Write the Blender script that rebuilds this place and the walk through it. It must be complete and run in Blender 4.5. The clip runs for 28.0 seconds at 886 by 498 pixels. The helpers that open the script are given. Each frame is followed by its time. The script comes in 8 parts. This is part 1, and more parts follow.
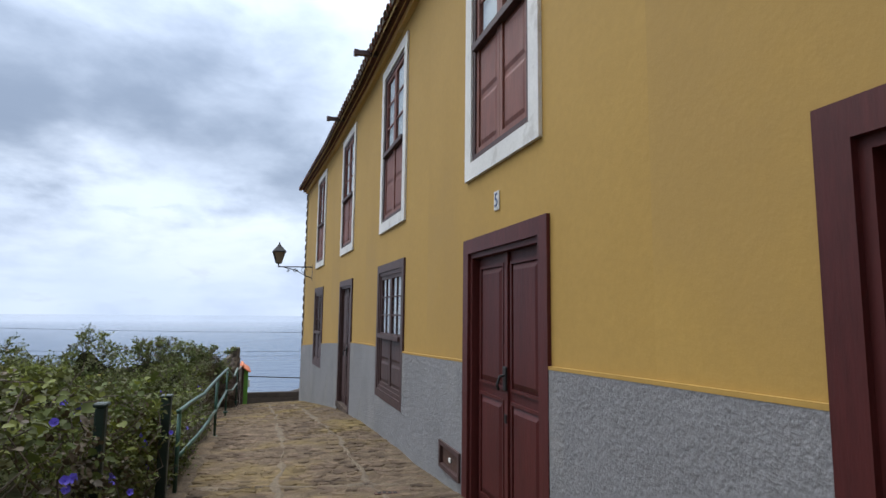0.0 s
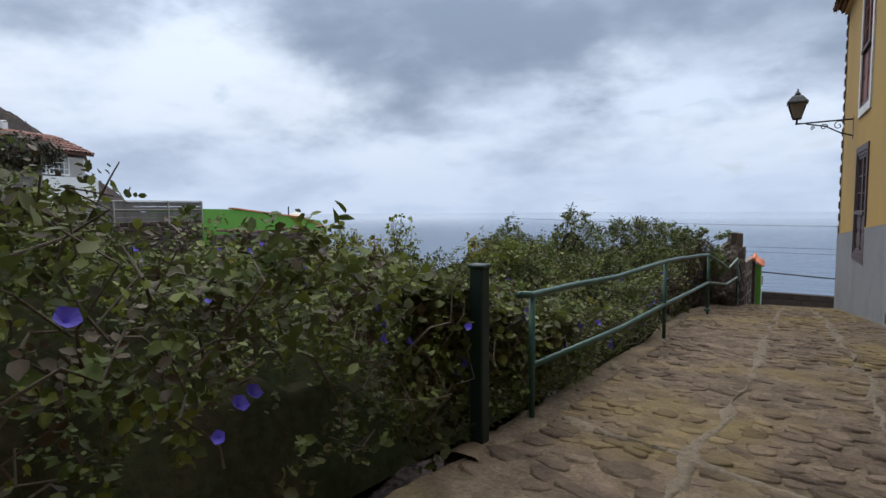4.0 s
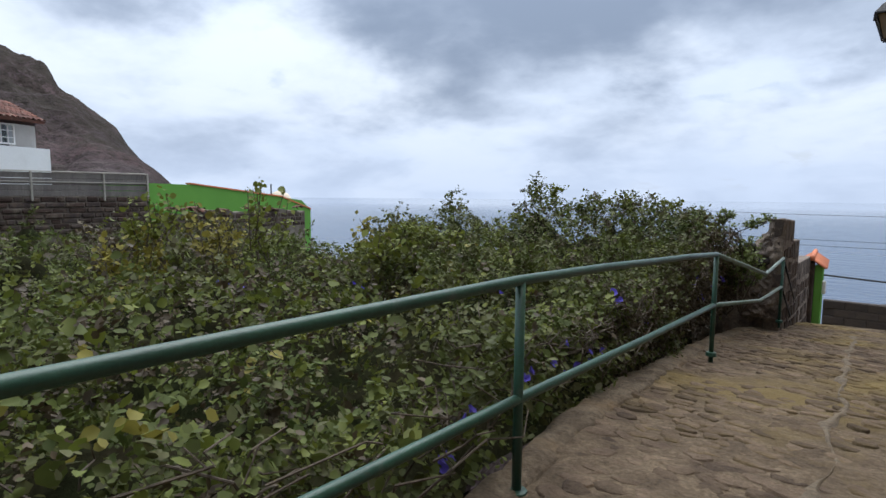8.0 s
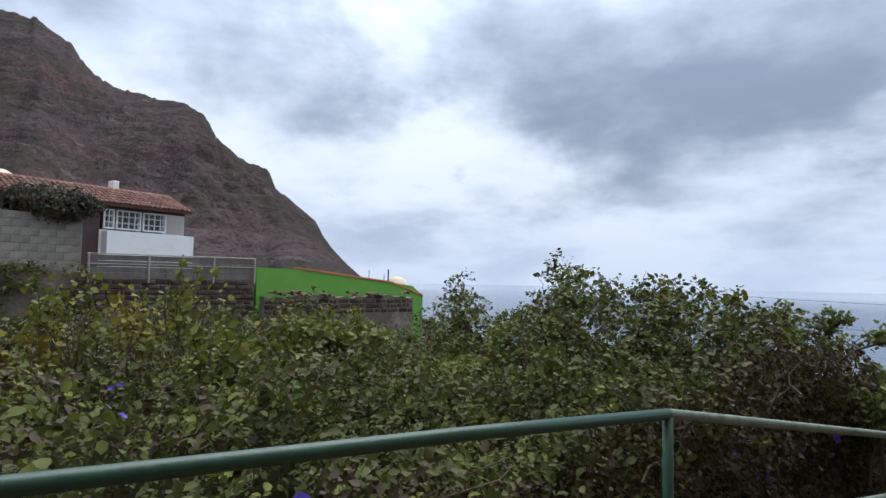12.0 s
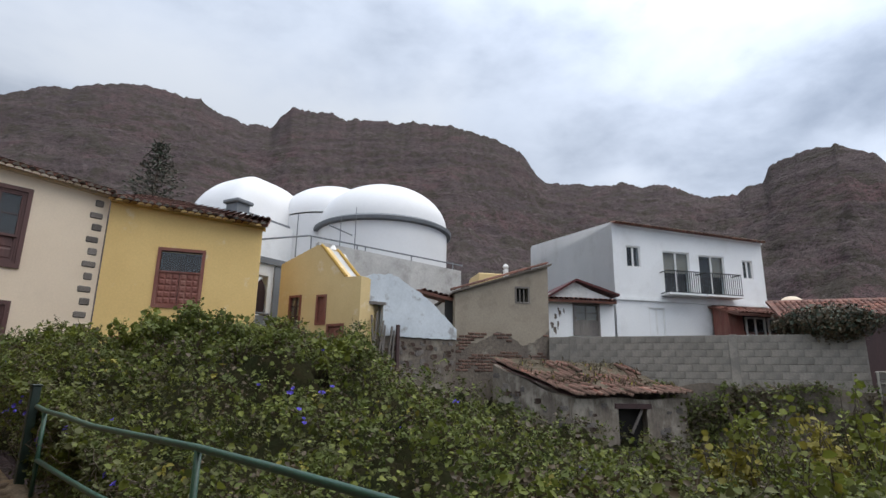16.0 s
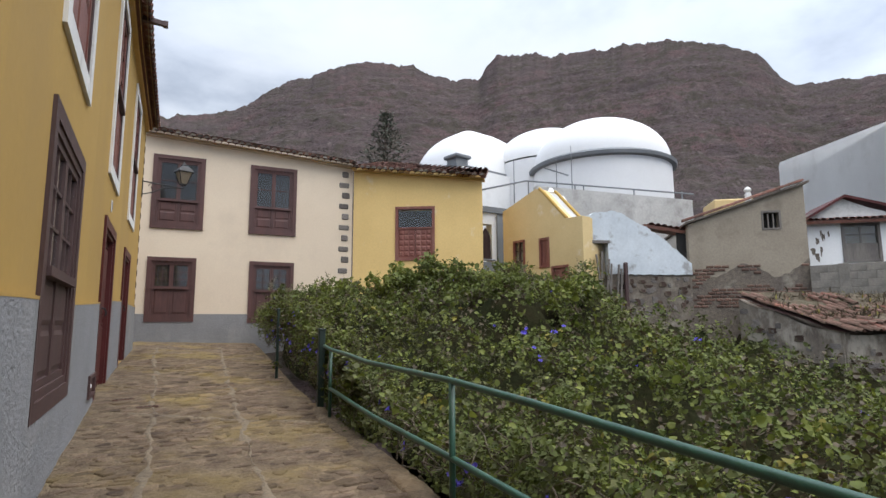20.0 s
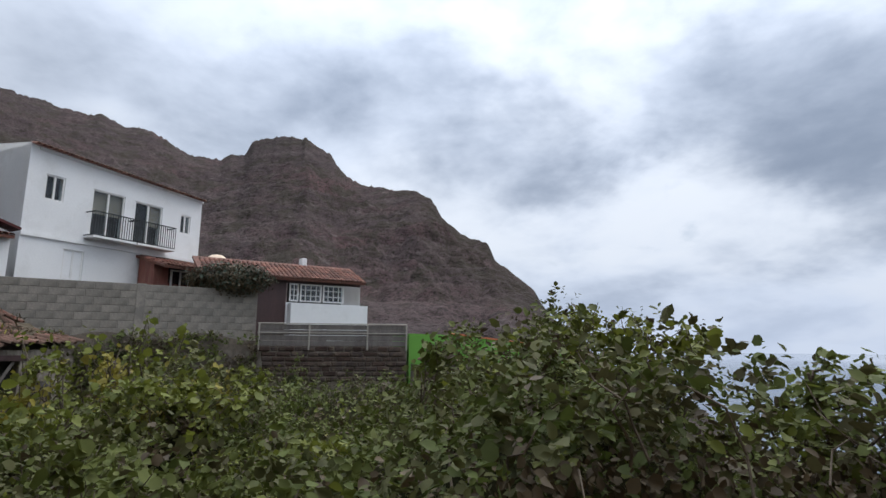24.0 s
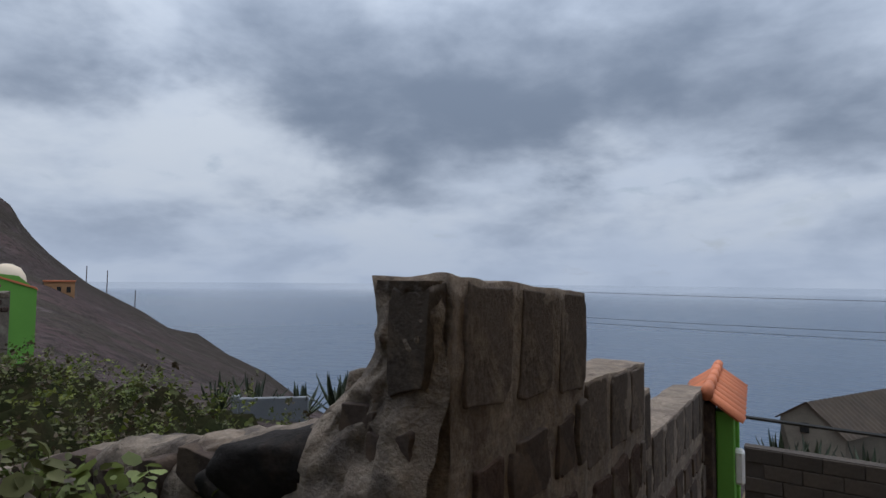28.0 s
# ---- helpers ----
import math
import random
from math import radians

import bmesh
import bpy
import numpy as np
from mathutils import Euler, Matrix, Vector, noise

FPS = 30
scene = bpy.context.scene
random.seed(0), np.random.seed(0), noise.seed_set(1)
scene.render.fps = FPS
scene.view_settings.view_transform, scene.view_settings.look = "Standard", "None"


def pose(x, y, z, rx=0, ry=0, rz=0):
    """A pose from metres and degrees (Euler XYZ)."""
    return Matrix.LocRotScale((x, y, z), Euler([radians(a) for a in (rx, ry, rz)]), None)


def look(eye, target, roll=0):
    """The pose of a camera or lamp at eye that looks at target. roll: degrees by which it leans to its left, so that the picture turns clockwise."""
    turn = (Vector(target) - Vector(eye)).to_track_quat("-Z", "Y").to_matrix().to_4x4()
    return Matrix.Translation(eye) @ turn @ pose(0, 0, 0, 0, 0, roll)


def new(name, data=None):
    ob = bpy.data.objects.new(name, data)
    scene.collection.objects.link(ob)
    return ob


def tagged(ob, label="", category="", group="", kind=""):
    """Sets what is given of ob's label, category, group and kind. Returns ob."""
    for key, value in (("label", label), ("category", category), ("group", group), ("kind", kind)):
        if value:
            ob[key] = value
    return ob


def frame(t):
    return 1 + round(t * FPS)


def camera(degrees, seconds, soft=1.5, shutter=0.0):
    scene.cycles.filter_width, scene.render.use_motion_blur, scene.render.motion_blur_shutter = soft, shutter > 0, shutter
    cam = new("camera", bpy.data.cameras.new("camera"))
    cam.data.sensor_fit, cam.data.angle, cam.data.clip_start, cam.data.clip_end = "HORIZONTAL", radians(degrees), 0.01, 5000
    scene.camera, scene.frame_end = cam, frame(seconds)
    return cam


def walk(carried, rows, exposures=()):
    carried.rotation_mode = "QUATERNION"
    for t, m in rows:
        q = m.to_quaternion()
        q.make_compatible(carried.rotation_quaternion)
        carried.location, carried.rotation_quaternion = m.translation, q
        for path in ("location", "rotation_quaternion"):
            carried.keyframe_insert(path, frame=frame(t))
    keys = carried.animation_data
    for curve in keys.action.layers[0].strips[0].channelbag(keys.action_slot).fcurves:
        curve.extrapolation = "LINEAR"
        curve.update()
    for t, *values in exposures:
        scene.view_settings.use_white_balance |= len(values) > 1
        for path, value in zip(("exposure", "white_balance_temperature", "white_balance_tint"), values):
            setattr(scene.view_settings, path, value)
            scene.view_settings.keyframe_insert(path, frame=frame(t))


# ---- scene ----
# exposure in stops along the walk
EXPOSURES = [(0.0, 0.65), (1.0, 0.30), (2.0, 0.5), (3.0, 0.36), (3.5, 0.33), (6.0, 0.50), (10.0, 0.5), (11.5, 0.5), (14.0, -0.1), (15.0, 0.2), (16.0, 0.4), (17.0, 0.35), (20.0, 0.80), (21.0, 0.66), (22.0, 0.62), (25.0, 0.13), (26.0, -0.02), (27.0, -0.24), (28.0, -0.20)]
EXPOSURES = [(t, ev, 6500 + (250 if 13 < t < 26.5 else 0), 10 + (1 if 13 < t < 26.5 else 0)) for t, ev in EXPOSURES]
SKY_SEED = 2.0
cam = camera(77.1, 28.0)
# seconds, place, pitch, roll, heading
PATH = [
    (0, -0.000, 0.000, 1.500, 6.50, -0.68, -16.56),
    (0.5, -0.062, 0.405, 1.460, 5.01, -0.36, -10.71),
    (1, -0.095, 0.793, 1.366, 2.80, -0.07, -4.72),
    (1.5, 0.014, 1.143, 1.303, 0.14, 0.22, 1.03),
    (2, 0.192, 1.522, 1.235, -0.90, 0.51, 8.48),
    (2.5, 0.323, 1.904, 1.228, -1.52, 0.65, 14.48),
    (3, 0.509, 2.211, 1.173, -1.58, 0.85, 21.83),
    (3.5, 0.624, 2.536, 1.129, -3.54, 0.82, 30.04),
    (5.5, 0.603, 5.282, 0.706, -4.48, -0.15, 38.20),
    (6, 0.538, 5.734, 0.752, -6.08, -0.24, 38.28),
    (6.5, 0.507, 6.290, 0.761, -6.11, -0.34, 38.58),
    (7, 0.451, 6.765, 0.752, -5.84, -0.37, 38.96),
    (7.5, 0.341, 7.253, 0.757, -5.97, -0.54, 39.45),
    (8, 0.311, 7.804, 0.752, -5.72, -0.45, 39.56),
    (8.5, 0.292, 8.339, 0.731, -5.51, -0.45, 39.51),
    (9, 0.318, 8.901, 0.768, -4.81, -0.41, 39.47),
    (9.5, 0.254, 9.340, 0.771, -4.13, -0.55, 39.69),
    (10, 0.158, 9.746, 0.815, -2.76, -0.72, 41.08),
    (10.5, 0.097, 10.238, 0.807, -0.68, -0.58, 45.58),
    (11, 0.153, 10.694, 0.779, -0.20, -0.87, 48.73),
    (11.5, 0.238, 11.098, 0.754, 0.75, -1.20, 52.42),
    (13.5, 0.967, 11.833, 0.717, 12.61, -0.96, 83.74),
    (14, 0.903, 12.234, 0.741, 13.47, -0.91, 98.66),
    (14.5, 0.826, 12.644, 0.769, 13.70, -1.01, 112.01),
    (15, 0.766, 12.884, 0.793, 13.76, -1.13, 120.72),
    (15.5, 0.736, 13.014, 0.801, 13.71, -1.08, 126.86),
    (16, 0.763, 13.075, 0.793, 13.64, -0.92, 131.67),
    (16.5, 0.797, 13.112, 0.791, 13.51, -0.63, 136.35),
    (17, 0.815, 13.096, 0.781, 13.02, -0.48, 140.63),
    (17.5, 0.837, 13.073, 0.759, 11.67, -0.28, 144.45),
    (18, 0.849, 13.066, 0.747, 10.06, -0.08, 148.07),
    (18.5, 0.843, 13.063, 0.733, 8.78, 0.08, 151.19),
    (19, 0.832, 13.064, 0.727, 7.89, 0.12, 153.27),
    (19.5, 0.815, 13.065, 0.747, 7.33, 0.15, 154.45),
    (20, 0.805, 13.093, 0.783, 7.59, 0.27, 154.59),
    (20.5, 0.805, 13.240, 0.795, 8.60, 0.02, 153.20),
    (21, 0.700, 13.540, 0.770, 9.85, -0.20, 148.15),
    (21.5, 0.530, 13.950, 0.732, 9.92, -0.50, 139.65),
    (22, 0.350, 14.240, 0.724, 9.86, -0.80, 126.60),
    (22.5, 0.130, 14.380, 0.715, 10.05, -0.80, 111.10),
    (24.5, -0.107, 14.555, 0.577, 9.24, -0.23, 72.74),
    (25, 0.040, 14.808, 0.553, 8.47, -0.28, 65.72),
    (25.5, 0.117, 15.077, 0.528, 7.99, -0.32, 58.90),
    (26, 0.022, 15.349, 0.516, 7.45, 0.27, 47.65),
    (26.5, -0.041, 15.702, 0.479, 7.04, -0.44, 38.37),
    (27, -0.033, 15.996, 0.451, 6.24, -0.22, 34.60),
    (27.5, -0.166, 16.212, 0.416, 3.73, -0.32, 32.75),
    (28, -0.352, 16.417, 0.405, 3.07, -0.51, 33.19),
]
walk(cam, [(t, pose(x, y, z, 90 + p, r, h)) for t, x, y, z, p, r, h in PATH], EXPOSURES)
# ---- world, sun, sky ----
world = bpy.data.worlds.new("sky")
scene.world = world
world.use_nodes = True
wn, wl = world.node_tree.nodes, world.node_tree.links
wn.clear()


def wnode(kind, **kw):
    n = wn.new(kind)
    for k, v in kw.items():
        n.inputs[k].default_value = v
    return n


def wmath(op, a, b=None):
    n = wn.new("ShaderNodeMath")
    n.operation = op
    for i, v in enumerate((a, b)):
        if v is None:
            continue
        if isinstance(v, (int, float)):
            n.inputs[i].default_value = v
        else:
            wl.new(v, n.inputs[i])
    return n.outputs[0]


def wmix(fac, a, b):
    n = wn.new("ShaderNodeMix")
    n.data_type = "RGBA"
    wl.new(fac, n.inputs[0])
    for i, v in ((6, a), (7, b)):
        if isinstance(v, tuple):
            n.inputs[i].default_value = (*v, 1)
        else:
            wl.new(v, n.inputs[i])
    return n.outputs[2]


def wramp(fac, lo, hi):
    n = wn.new("ShaderNodeMapRange")
    n.interpolation_type = "SMOOTHSTEP"
    n.inputs["From Min"].default_value, n.inputs["From Max"].default_value = lo, hi
    wl.new(fac, n.inputs["Value"])
    return n.outputs["Result"]


SUN_EL, SUN_AZ = radians(63), radians(38)
sky = wn.new("ShaderNodeTexSky")
sky.sky_type, sky.sun_disc = "NISHITA", False
sky.sun_elevation, sky.sun_rotation = SUN_EL, -SUN_AZ
sky.air_density, sky.dust_density = 1.0, 2.0
coord = wn.new("ShaderNodeTexCoord")
sep = wn.new("ShaderNodeSeparateXYZ")
wl.new(coord.outputs["Generated"], sep.inputs[0])
up = wmath("MAXIMUM", sep.outputs[2], 0.0)
flat = wmath("ADD", up, 0.30)
plane_x, plane_y = wmath("DIVIDE", sep.outputs[0], flat), wmath("DIVIDE", sep.outputs[1], flat)
comb = wn.new("ShaderNodeCombineXYZ")
wl.new(plane_x, comb.inputs[0]), wl.new(plane_y, comb.inputs[1])


def clouds(scale, detail, seed, rough=0.5, warp=0.25):
    n = wnode("ShaderNodeTexNoise", Scale=scale, Detail=detail, Roughness=rough, Distortion=warp)
    shift = wn.new("ShaderNodeVectorMath")
    shift.inputs[1].default_value = (seed, seed * 0.7, seed * 0.3)
    wl.new(comb.outputs[0], shift.inputs[0])
    wl.new(shift.outputs[0], n.inputs["Vector"])
    return n.outputs["Fac"]


big, mid, fine = clouds(0.42, 3, SKY_SEED), clouds(1.35, 5, 11.3), clouds(4.2, 6, 4.4, 0.55)
mass = wmath("ADD", wmath("MULTIPLY", big, 0.42), wmath("ADD", wmath("MULTIPLY", mid, 0.45), wmath("MULTIPLY", fine, 0.13)))
# rounded billows, about alike at all heights
squash = wn.new("ShaderNodeVectorMath")
squash.operation = "MULTIPLY"
squash.inputs[1].default_value = (1.0, 1.0, 2.1)
wl.new(coord.outputs["Generated"], squash.inputs[0])
billow = wnode("ShaderNodeTexNoise", Scale=4.6, Detail=6, Roughness=0.55, Distortion=0.12)
wl.new(squash.outputs[0], billow.inputs["Vector"])
mass = wmath("ADD", mass, wmath("MULTIPLY", wmath("SUBTRACT", billow.outputs["Fac"], 0.5), 0.34))
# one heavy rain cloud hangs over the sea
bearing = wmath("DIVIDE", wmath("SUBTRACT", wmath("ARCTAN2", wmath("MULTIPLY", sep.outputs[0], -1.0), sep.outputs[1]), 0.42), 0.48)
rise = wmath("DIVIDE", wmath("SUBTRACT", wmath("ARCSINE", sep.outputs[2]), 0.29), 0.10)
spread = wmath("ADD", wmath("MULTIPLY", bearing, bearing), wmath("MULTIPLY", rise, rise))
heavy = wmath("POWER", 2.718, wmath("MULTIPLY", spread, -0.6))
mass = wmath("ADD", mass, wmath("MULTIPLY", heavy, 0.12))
# brighter breaks low over the sea and inland of it
for at_, el_, wide_, high_, much_ in ((0.73, 0.075, 0.13, 0.022, 0.10), (1.10, 0.070, 0.10, 0.020, 0.08), (1.05, 0.26, 0.10, 0.09, 0.05), (0.20, 0.17, 0.22, 0.035, 0.08)):
    b_ = wmath("DIVIDE", wmath("SUBTRACT", wmath("ARCTAN2", wmath("MULTIPLY", sep.outputs[0], -1.0), sep.outputs[1]), at_), wide_)
    r_ = wmath("DIVIDE", wmath("SUBTRACT", wmath("ARCSINE", sep.outputs[2]), el_), high_)
    lump = wmath("POWER", 2.718, wmath("MULTIPLY", wmath("ADD", wmath("MULTIPLY", b_, b_), wmath("MULTIPLY", r_, r_)), -0.6))
    mass = wmath("SUBTRACT", mass, wmath("MULTIPLY", wmath("MULTIPLY", lump, wramp(billow.outputs["Fac"], 0.62, 0.36)), much_ * 1.6))
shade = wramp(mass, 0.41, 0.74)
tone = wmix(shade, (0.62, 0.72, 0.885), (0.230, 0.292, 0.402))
gap = wramp(wmath("ADD", wmath("MULTIPLY", mid, 0.82), wmath("MULTIPLY", fine, 0.18)), 0.56, 0.36)
bright = wmix(wmath("MULTIPLY", wmath("SUBTRACT", 1.0, shade), gap), tone, (0.715, 0.80, 0.925))
tint = wn.new("ShaderNodeVectorMath")
tint.operation = "SCALE"
tint.inputs["Scale"].default_value = 0.10
wl.new(sky.outputs[0], tint.inputs[0])
hole = wmath("MULTIPLY", wramp(fine, 0.56, 0.70), wramp(mass, 0.50, 0.40))
cloudy = wmix(wmath("MULTIPLY", hole, 0.5), bright, tint.outputs[0])
low = wramp(up, 0.16, 0.0)
banked = wmix(wmath("MULTIPLY", low, 0.62), cloudy, (0.50, 0.605, 0.80))
# an overcast sky is brighter overhead than at the horizon
lift = wmath("ADD", 0.84, wmath("MULTIPLY", wmath("POWER", up, 2.2), 1.7))
bg = wn.new("ShaderNodeBackground")
wl.new(banked, bg.inputs["Color"])
# the cloud is thicker inland
inland = wmath("SUBTRACT", 1.0, wmath("MULTIPLY", wramp(wmath("MULTIPLY", sep.outputs[1], -1.0), 0.05, 0.75), 0.36))
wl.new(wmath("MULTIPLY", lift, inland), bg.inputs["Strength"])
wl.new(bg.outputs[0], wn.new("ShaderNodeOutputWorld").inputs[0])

sun = new("sun", bpy.data.lights.new("sun", "SUN"))
sun.data.energy, sun.data.angle, sun.data.color = 1.7, radians(60), (1.0, 0.96, 0.9)
sun.matrix_world = look((30 * math.cos(SUN_EL) * math.sin(-SUN_AZ), 30 * math.cos(SUN_EL) * math.cos(SUN_AZ), 30 * math.sin(SUN_EL)), (0, 0, 0))


# ---- materials ----
def mat(name, c1, c2=None, scale=1.5, rough=0.8, fine=0.25, fscale=40.0, bump=0.3, bscale=60.0, metal=0.0,
        stain=None, sscale=0.8, samt=0.6, slo=0.52, shi=0.66, rand=0.0, island=False, stretch=None, trans=0.0, spec=0.5):
    """A surface with broad and fine variation, optional stains, and fine relief."""
    m = bpy.data.materials.new(name)
    m.use_nodes = True
    nt = m.node_tree
    b = nt.nodes["Principled BSDF"]
    c2 = c2 or tuple(v * 0.8 for v in c1)
    tc = nt.nodes.new("ShaderNodeTexCoord")
    vec = tc.outputs["Object"]
    if stretch:
        mp = nt.nodes.new("ShaderNodeMapping")
        mp.inputs["Scale"].default_value = stretch
        nt.links.new(vec, mp.inputs["Vector"])
        vec = mp.outputs[0]

    def noise_tex(s, d=5, r=0.6):
        n = nt.nodes.new("ShaderNodeTexNoise")
        n.inputs["Scale"].default_value, n.inputs["Detail"].default_value, n.inputs["Roughness"].default_value = s, d, r
        nt.links.new(vec, n.inputs["Vector"])
        return n.outputs["Fac"]

    def mix(fac, a, bb, kind="MIX", amount=None):
        n = nt.nodes.new("ShaderNodeMix")
        n.data_type, n.blend_type = "RGBA", kind
        if fac is None:
            n.inputs[0].default_value = amount
        else:
            nt.links.new(fac, n.inputs[0])
        for i, v in ((6, a), (7, bb)):
            if isinstance(v, tuple):
                n.inputs[i].default_value = (*v, 1)
            else:
                nt.links.new(v, n.inputs[i])
        return n.outputs[2]

    def remap(fac, lo, hi, a=0.0, z=1.0):
        n = nt.nodes.new("ShaderNodeMapRange")
        for k, v in (("From Min", lo), ("From Max", hi), ("To Min", a), ("To Max", z)):
            n.inputs[k].default_value = v
        nt.links.new(fac, n.inputs["Value"])
        return n.outputs[0]

    col = mix(remap(noise_tex(scale, 4), 0.35, 0.65), c1, c2)
    f = remap(noise_tex(fscale, 6, 0.7), 0.3, 0.7, 1 - fine, 1 + fine * 0.6)
    fc = nt.nodes.new("ShaderNodeCombineColor")
    for i in range(3):
        nt.links.new(f, fc.inputs[i])
    col = mix(None, col, fc.outputs[0], "MULTIPLY", 1.0)
    if stain:
        col = mix(remap(noise_tex(sscale, 8, 0.65), slo, shi, 0.0, samt), col, stain)
    if rand:
        if island:
            rnd = nt.nodes.new("ShaderNodeNewGeometry").outputs["Random Per Island"]
        else:
            rnd = nt.nodes.new("ShaderNodeObjectInfo").outputs["Random"]
        rc = nt.nodes.new("ShaderNodeCombineColor")
        rv = remap(rnd, 0, 1, 1 - rand, 1 + rand)
        for i in range(3):
            nt.links.new(rv, rc.inputs[i])
        col = mix(None, col, rc.outputs[0], "MULTIPLY", 1.0)
    nt.links.new(col, b.inputs["Base Color"])
    b.inputs["Roughness"].default_value, b.inputs["Metallic"].default_value = rough, metal
    b.inputs["Specular IOR Level"].default_value = spec
    if trans:
        t = nt.nodes.new("ShaderNodeBsdfTranslucent")
        nt.links.new(col, t.inputs["Color"])
        ms = nt.nodes.new("ShaderNodeMixShader")
        ms.inputs[0].default_value = trans
        nt.links.new(b.outputs[0], ms.inputs[1]), nt.links.new(t.outputs[0], ms.inputs[2])
        nt.links.new(ms.outputs[0], nt.nodes["Material Output"].inputs["Surface"])
    if bump:
        bp = nt.nodes.new("ShaderNodeBump")
        bp.inputs["Strength"].default_value, bp.inputs["Distance"].default_value = bump, 0.02
        nt.links.new(noise_tex(bscale, 6, 0.65), bp.inputs["Height"])
        nt.links.new(bp.outputs[0], b.inputs["Normal"])
    return m


M = {}
M["ochre_wall"] = mat("ochre_wall", (0.42, 0.258, 0.060), (0.38, 0.230, 0.052), scale=0.5, fine=0.06, fscale=14, bump=0.10, bscale=22, rough=0.85,
                      stain=(0.345, 0.215, 0.064), sscale=0.35, samt=0.5)
M["stucco"] = mat("stucco", (0.232, 0.230, 0.234), (0.190, 0.188, 0.192), scale=0.7, fine=0.3, fscale=55, bump=1.0, bscale=20, rough=0.95,
                  stain=(0.30, 0.29, 0.27), sscale=0.6, samt=0.5)
M["cream_wall"] = mat("cream_wall", (0.66, 0.55, 0.42), (0.61, 0.50, 0.38), scale=0.4, fine=0.06, fscale=20, bump=0.12, rough=0.9,
                      stain=(0.50, 0.41, 0.32), sscale=0.5, samt=0.4)
M["faded_ochre"] = mat("faded_ochre", (0.70, 0.49, 0.20), (0.64, 0.44, 0.175), scale=0.6, fine=0.08, fscale=16, bump=0.15, rough=0.9,
                       stain=(0.68, 0.60, 0.45), sscale=0.9, samt=0.7, slo=0.60, shi=0.70)
M["white_wall"] = mat("white_wall", (0.74, 0.74, 0.73), (0.68, 0.68, 0.67), scale=0.4, fine=0.05, fscale=15, bump=0.1, rough=0.85,
                      stain=(0.50, 0.49, 0.46), sscale=0.7, samt=0.35)
M["dirty_white"] = mat("dirty_white", (0.62, 0.61, 0.58), (0.52, 0.51, 0.48), scale=0.8, fine=0.12, fscale=12, bump=0.3, bscale=15, rough=0.9,
                       stain=(0.24, 0.23, 0.21), sscale=1.2, samt=0.9, slo=0.50, shi=0.66)
M["white_paint"] = mat("white_paint", (0.72, 0.71, 0.68), (0.64, 0.63, 0.60), scale=2, fine=0.08, bump=0.15, rough=0.7,
                       stain=(0.42, 0.40, 0.36), sscale=3, samt=0.5, slo=0.58)
M["red_wood"] = mat("red_wood", (0.085, 0.016, 0.014), (0.065, 0.012, 0.011), scale=3, fine=0.25, fscale=30, bump=0.12, bscale=50, rough=0.55, spec=0.3,
                    stretch=(1, 1, 0.15))
M["rust_wood"] = mat("rust_wood", (0.20, 0.065, 0.045), (0.16, 0.05, 0.036), scale=3, fine=0.25, fscale=30, bump=0.12, bscale=50, rough=0.6,
                     stretch=(1, 1, 0.15), stain=(0.28, 0.16, 0.12), sscale=4, samt=0.4)
M["dark_wood"] = mat("dark_wood", (0.068, 0.032, 0.029), (0.052, 0.025, 0.023), scale=3, fine=0.3, fscale=30, bump=0.2, bscale=40, rough=0.6,
                     stretch=(1, 1, 0.15))
M["brown_wood"] = mat("brown_wood", (0.090, 0.035, 0.030), (0.066, 0.027, 0.024), scale=3, fine=0.3, fscale=30, bump=0.2, bscale=40, rough=0.6, stretch=(1, 1, 0.15))
M["grey_wood"] = mat("grey_wood", (0.18, 0.16, 0.14), (0.12, 0.105, 0.095), scale=3, fine=0.3, fscale=30, bump=0.3, rough=0.85, stretch=(1, 1, 0.15))
M["stone_dark"] = mat("stone_dark", (0.082, 0.062, 0.053), (0.054, 0.041, 0.037), scale=4, fine=0.3, fscale=45, bump=0.35, bscale=60, rough=0.95, spec=0.1,
                      stain=(0.115, 0.084, 0.063), sscale=5, samt=0.75, slo=0.48, shi=0.60, rand=0.2)
M["wall_block"] = mat("wall_block", (0.135, 0.110, 0.094), (0.088, 0.071, 0.061), scale=4, fine=0.3, fscale=50, bump=0.5, bscale=45, rough=0.95, spec=0.1,
                      stain=(0.20, 0.158, 0.122), sscale=6, samt=0.8, slo=0.52, shi=0.68, rand=0.25)
M["basalt"] = mat("basalt", (0.036, 0.032, 0.031), (0.024, 0.022, 0.022), scale=5, fine=0.3, fscale=45, bump=0.5, bscale=50, rough=0.95, spec=0.1, stain=(0.085, 0.066, 0.054), sscale=5, samt=0.5, slo=0.56, shi=0.68, rand=0.2)
M["stone_brown"] = mat("stone_brown", (0.080, 0.053, 0.042), (0.055, 0.037, 0.031), scale=4, fine=0.35, fscale=45, bump=0.8, bscale=35, rough=0.95, spec=0.1,
                       stain=(0.19, 0.16, 0.12), sscale=2.5, samt=0.6, rand=0.3)
M["mortar"] = mat("mortar", (0.250, 0.196, 0.152), (0.160, 0.124, 0.096), scale=6, fine=0.4, fscale=35, bump=0.8, bscale=25, rough=0.95,
                  stain=(0.110, 0.082, 0.066), sscale=5.0, samt=0.85, slo=0.52, shi=0.62)
M["mortar_end"] = mat("mortar_end", (0.25, 0.20, 0.155), (0.13, 0.10, 0.08), scale=6, fine=0.45, fscale=28, bump=1.2, bscale=24, rough=0.95,
                      stain=(0.060, 0.048, 0.042), sscale=5.0, samt=0.85, slo=0.50, shi=0.62)
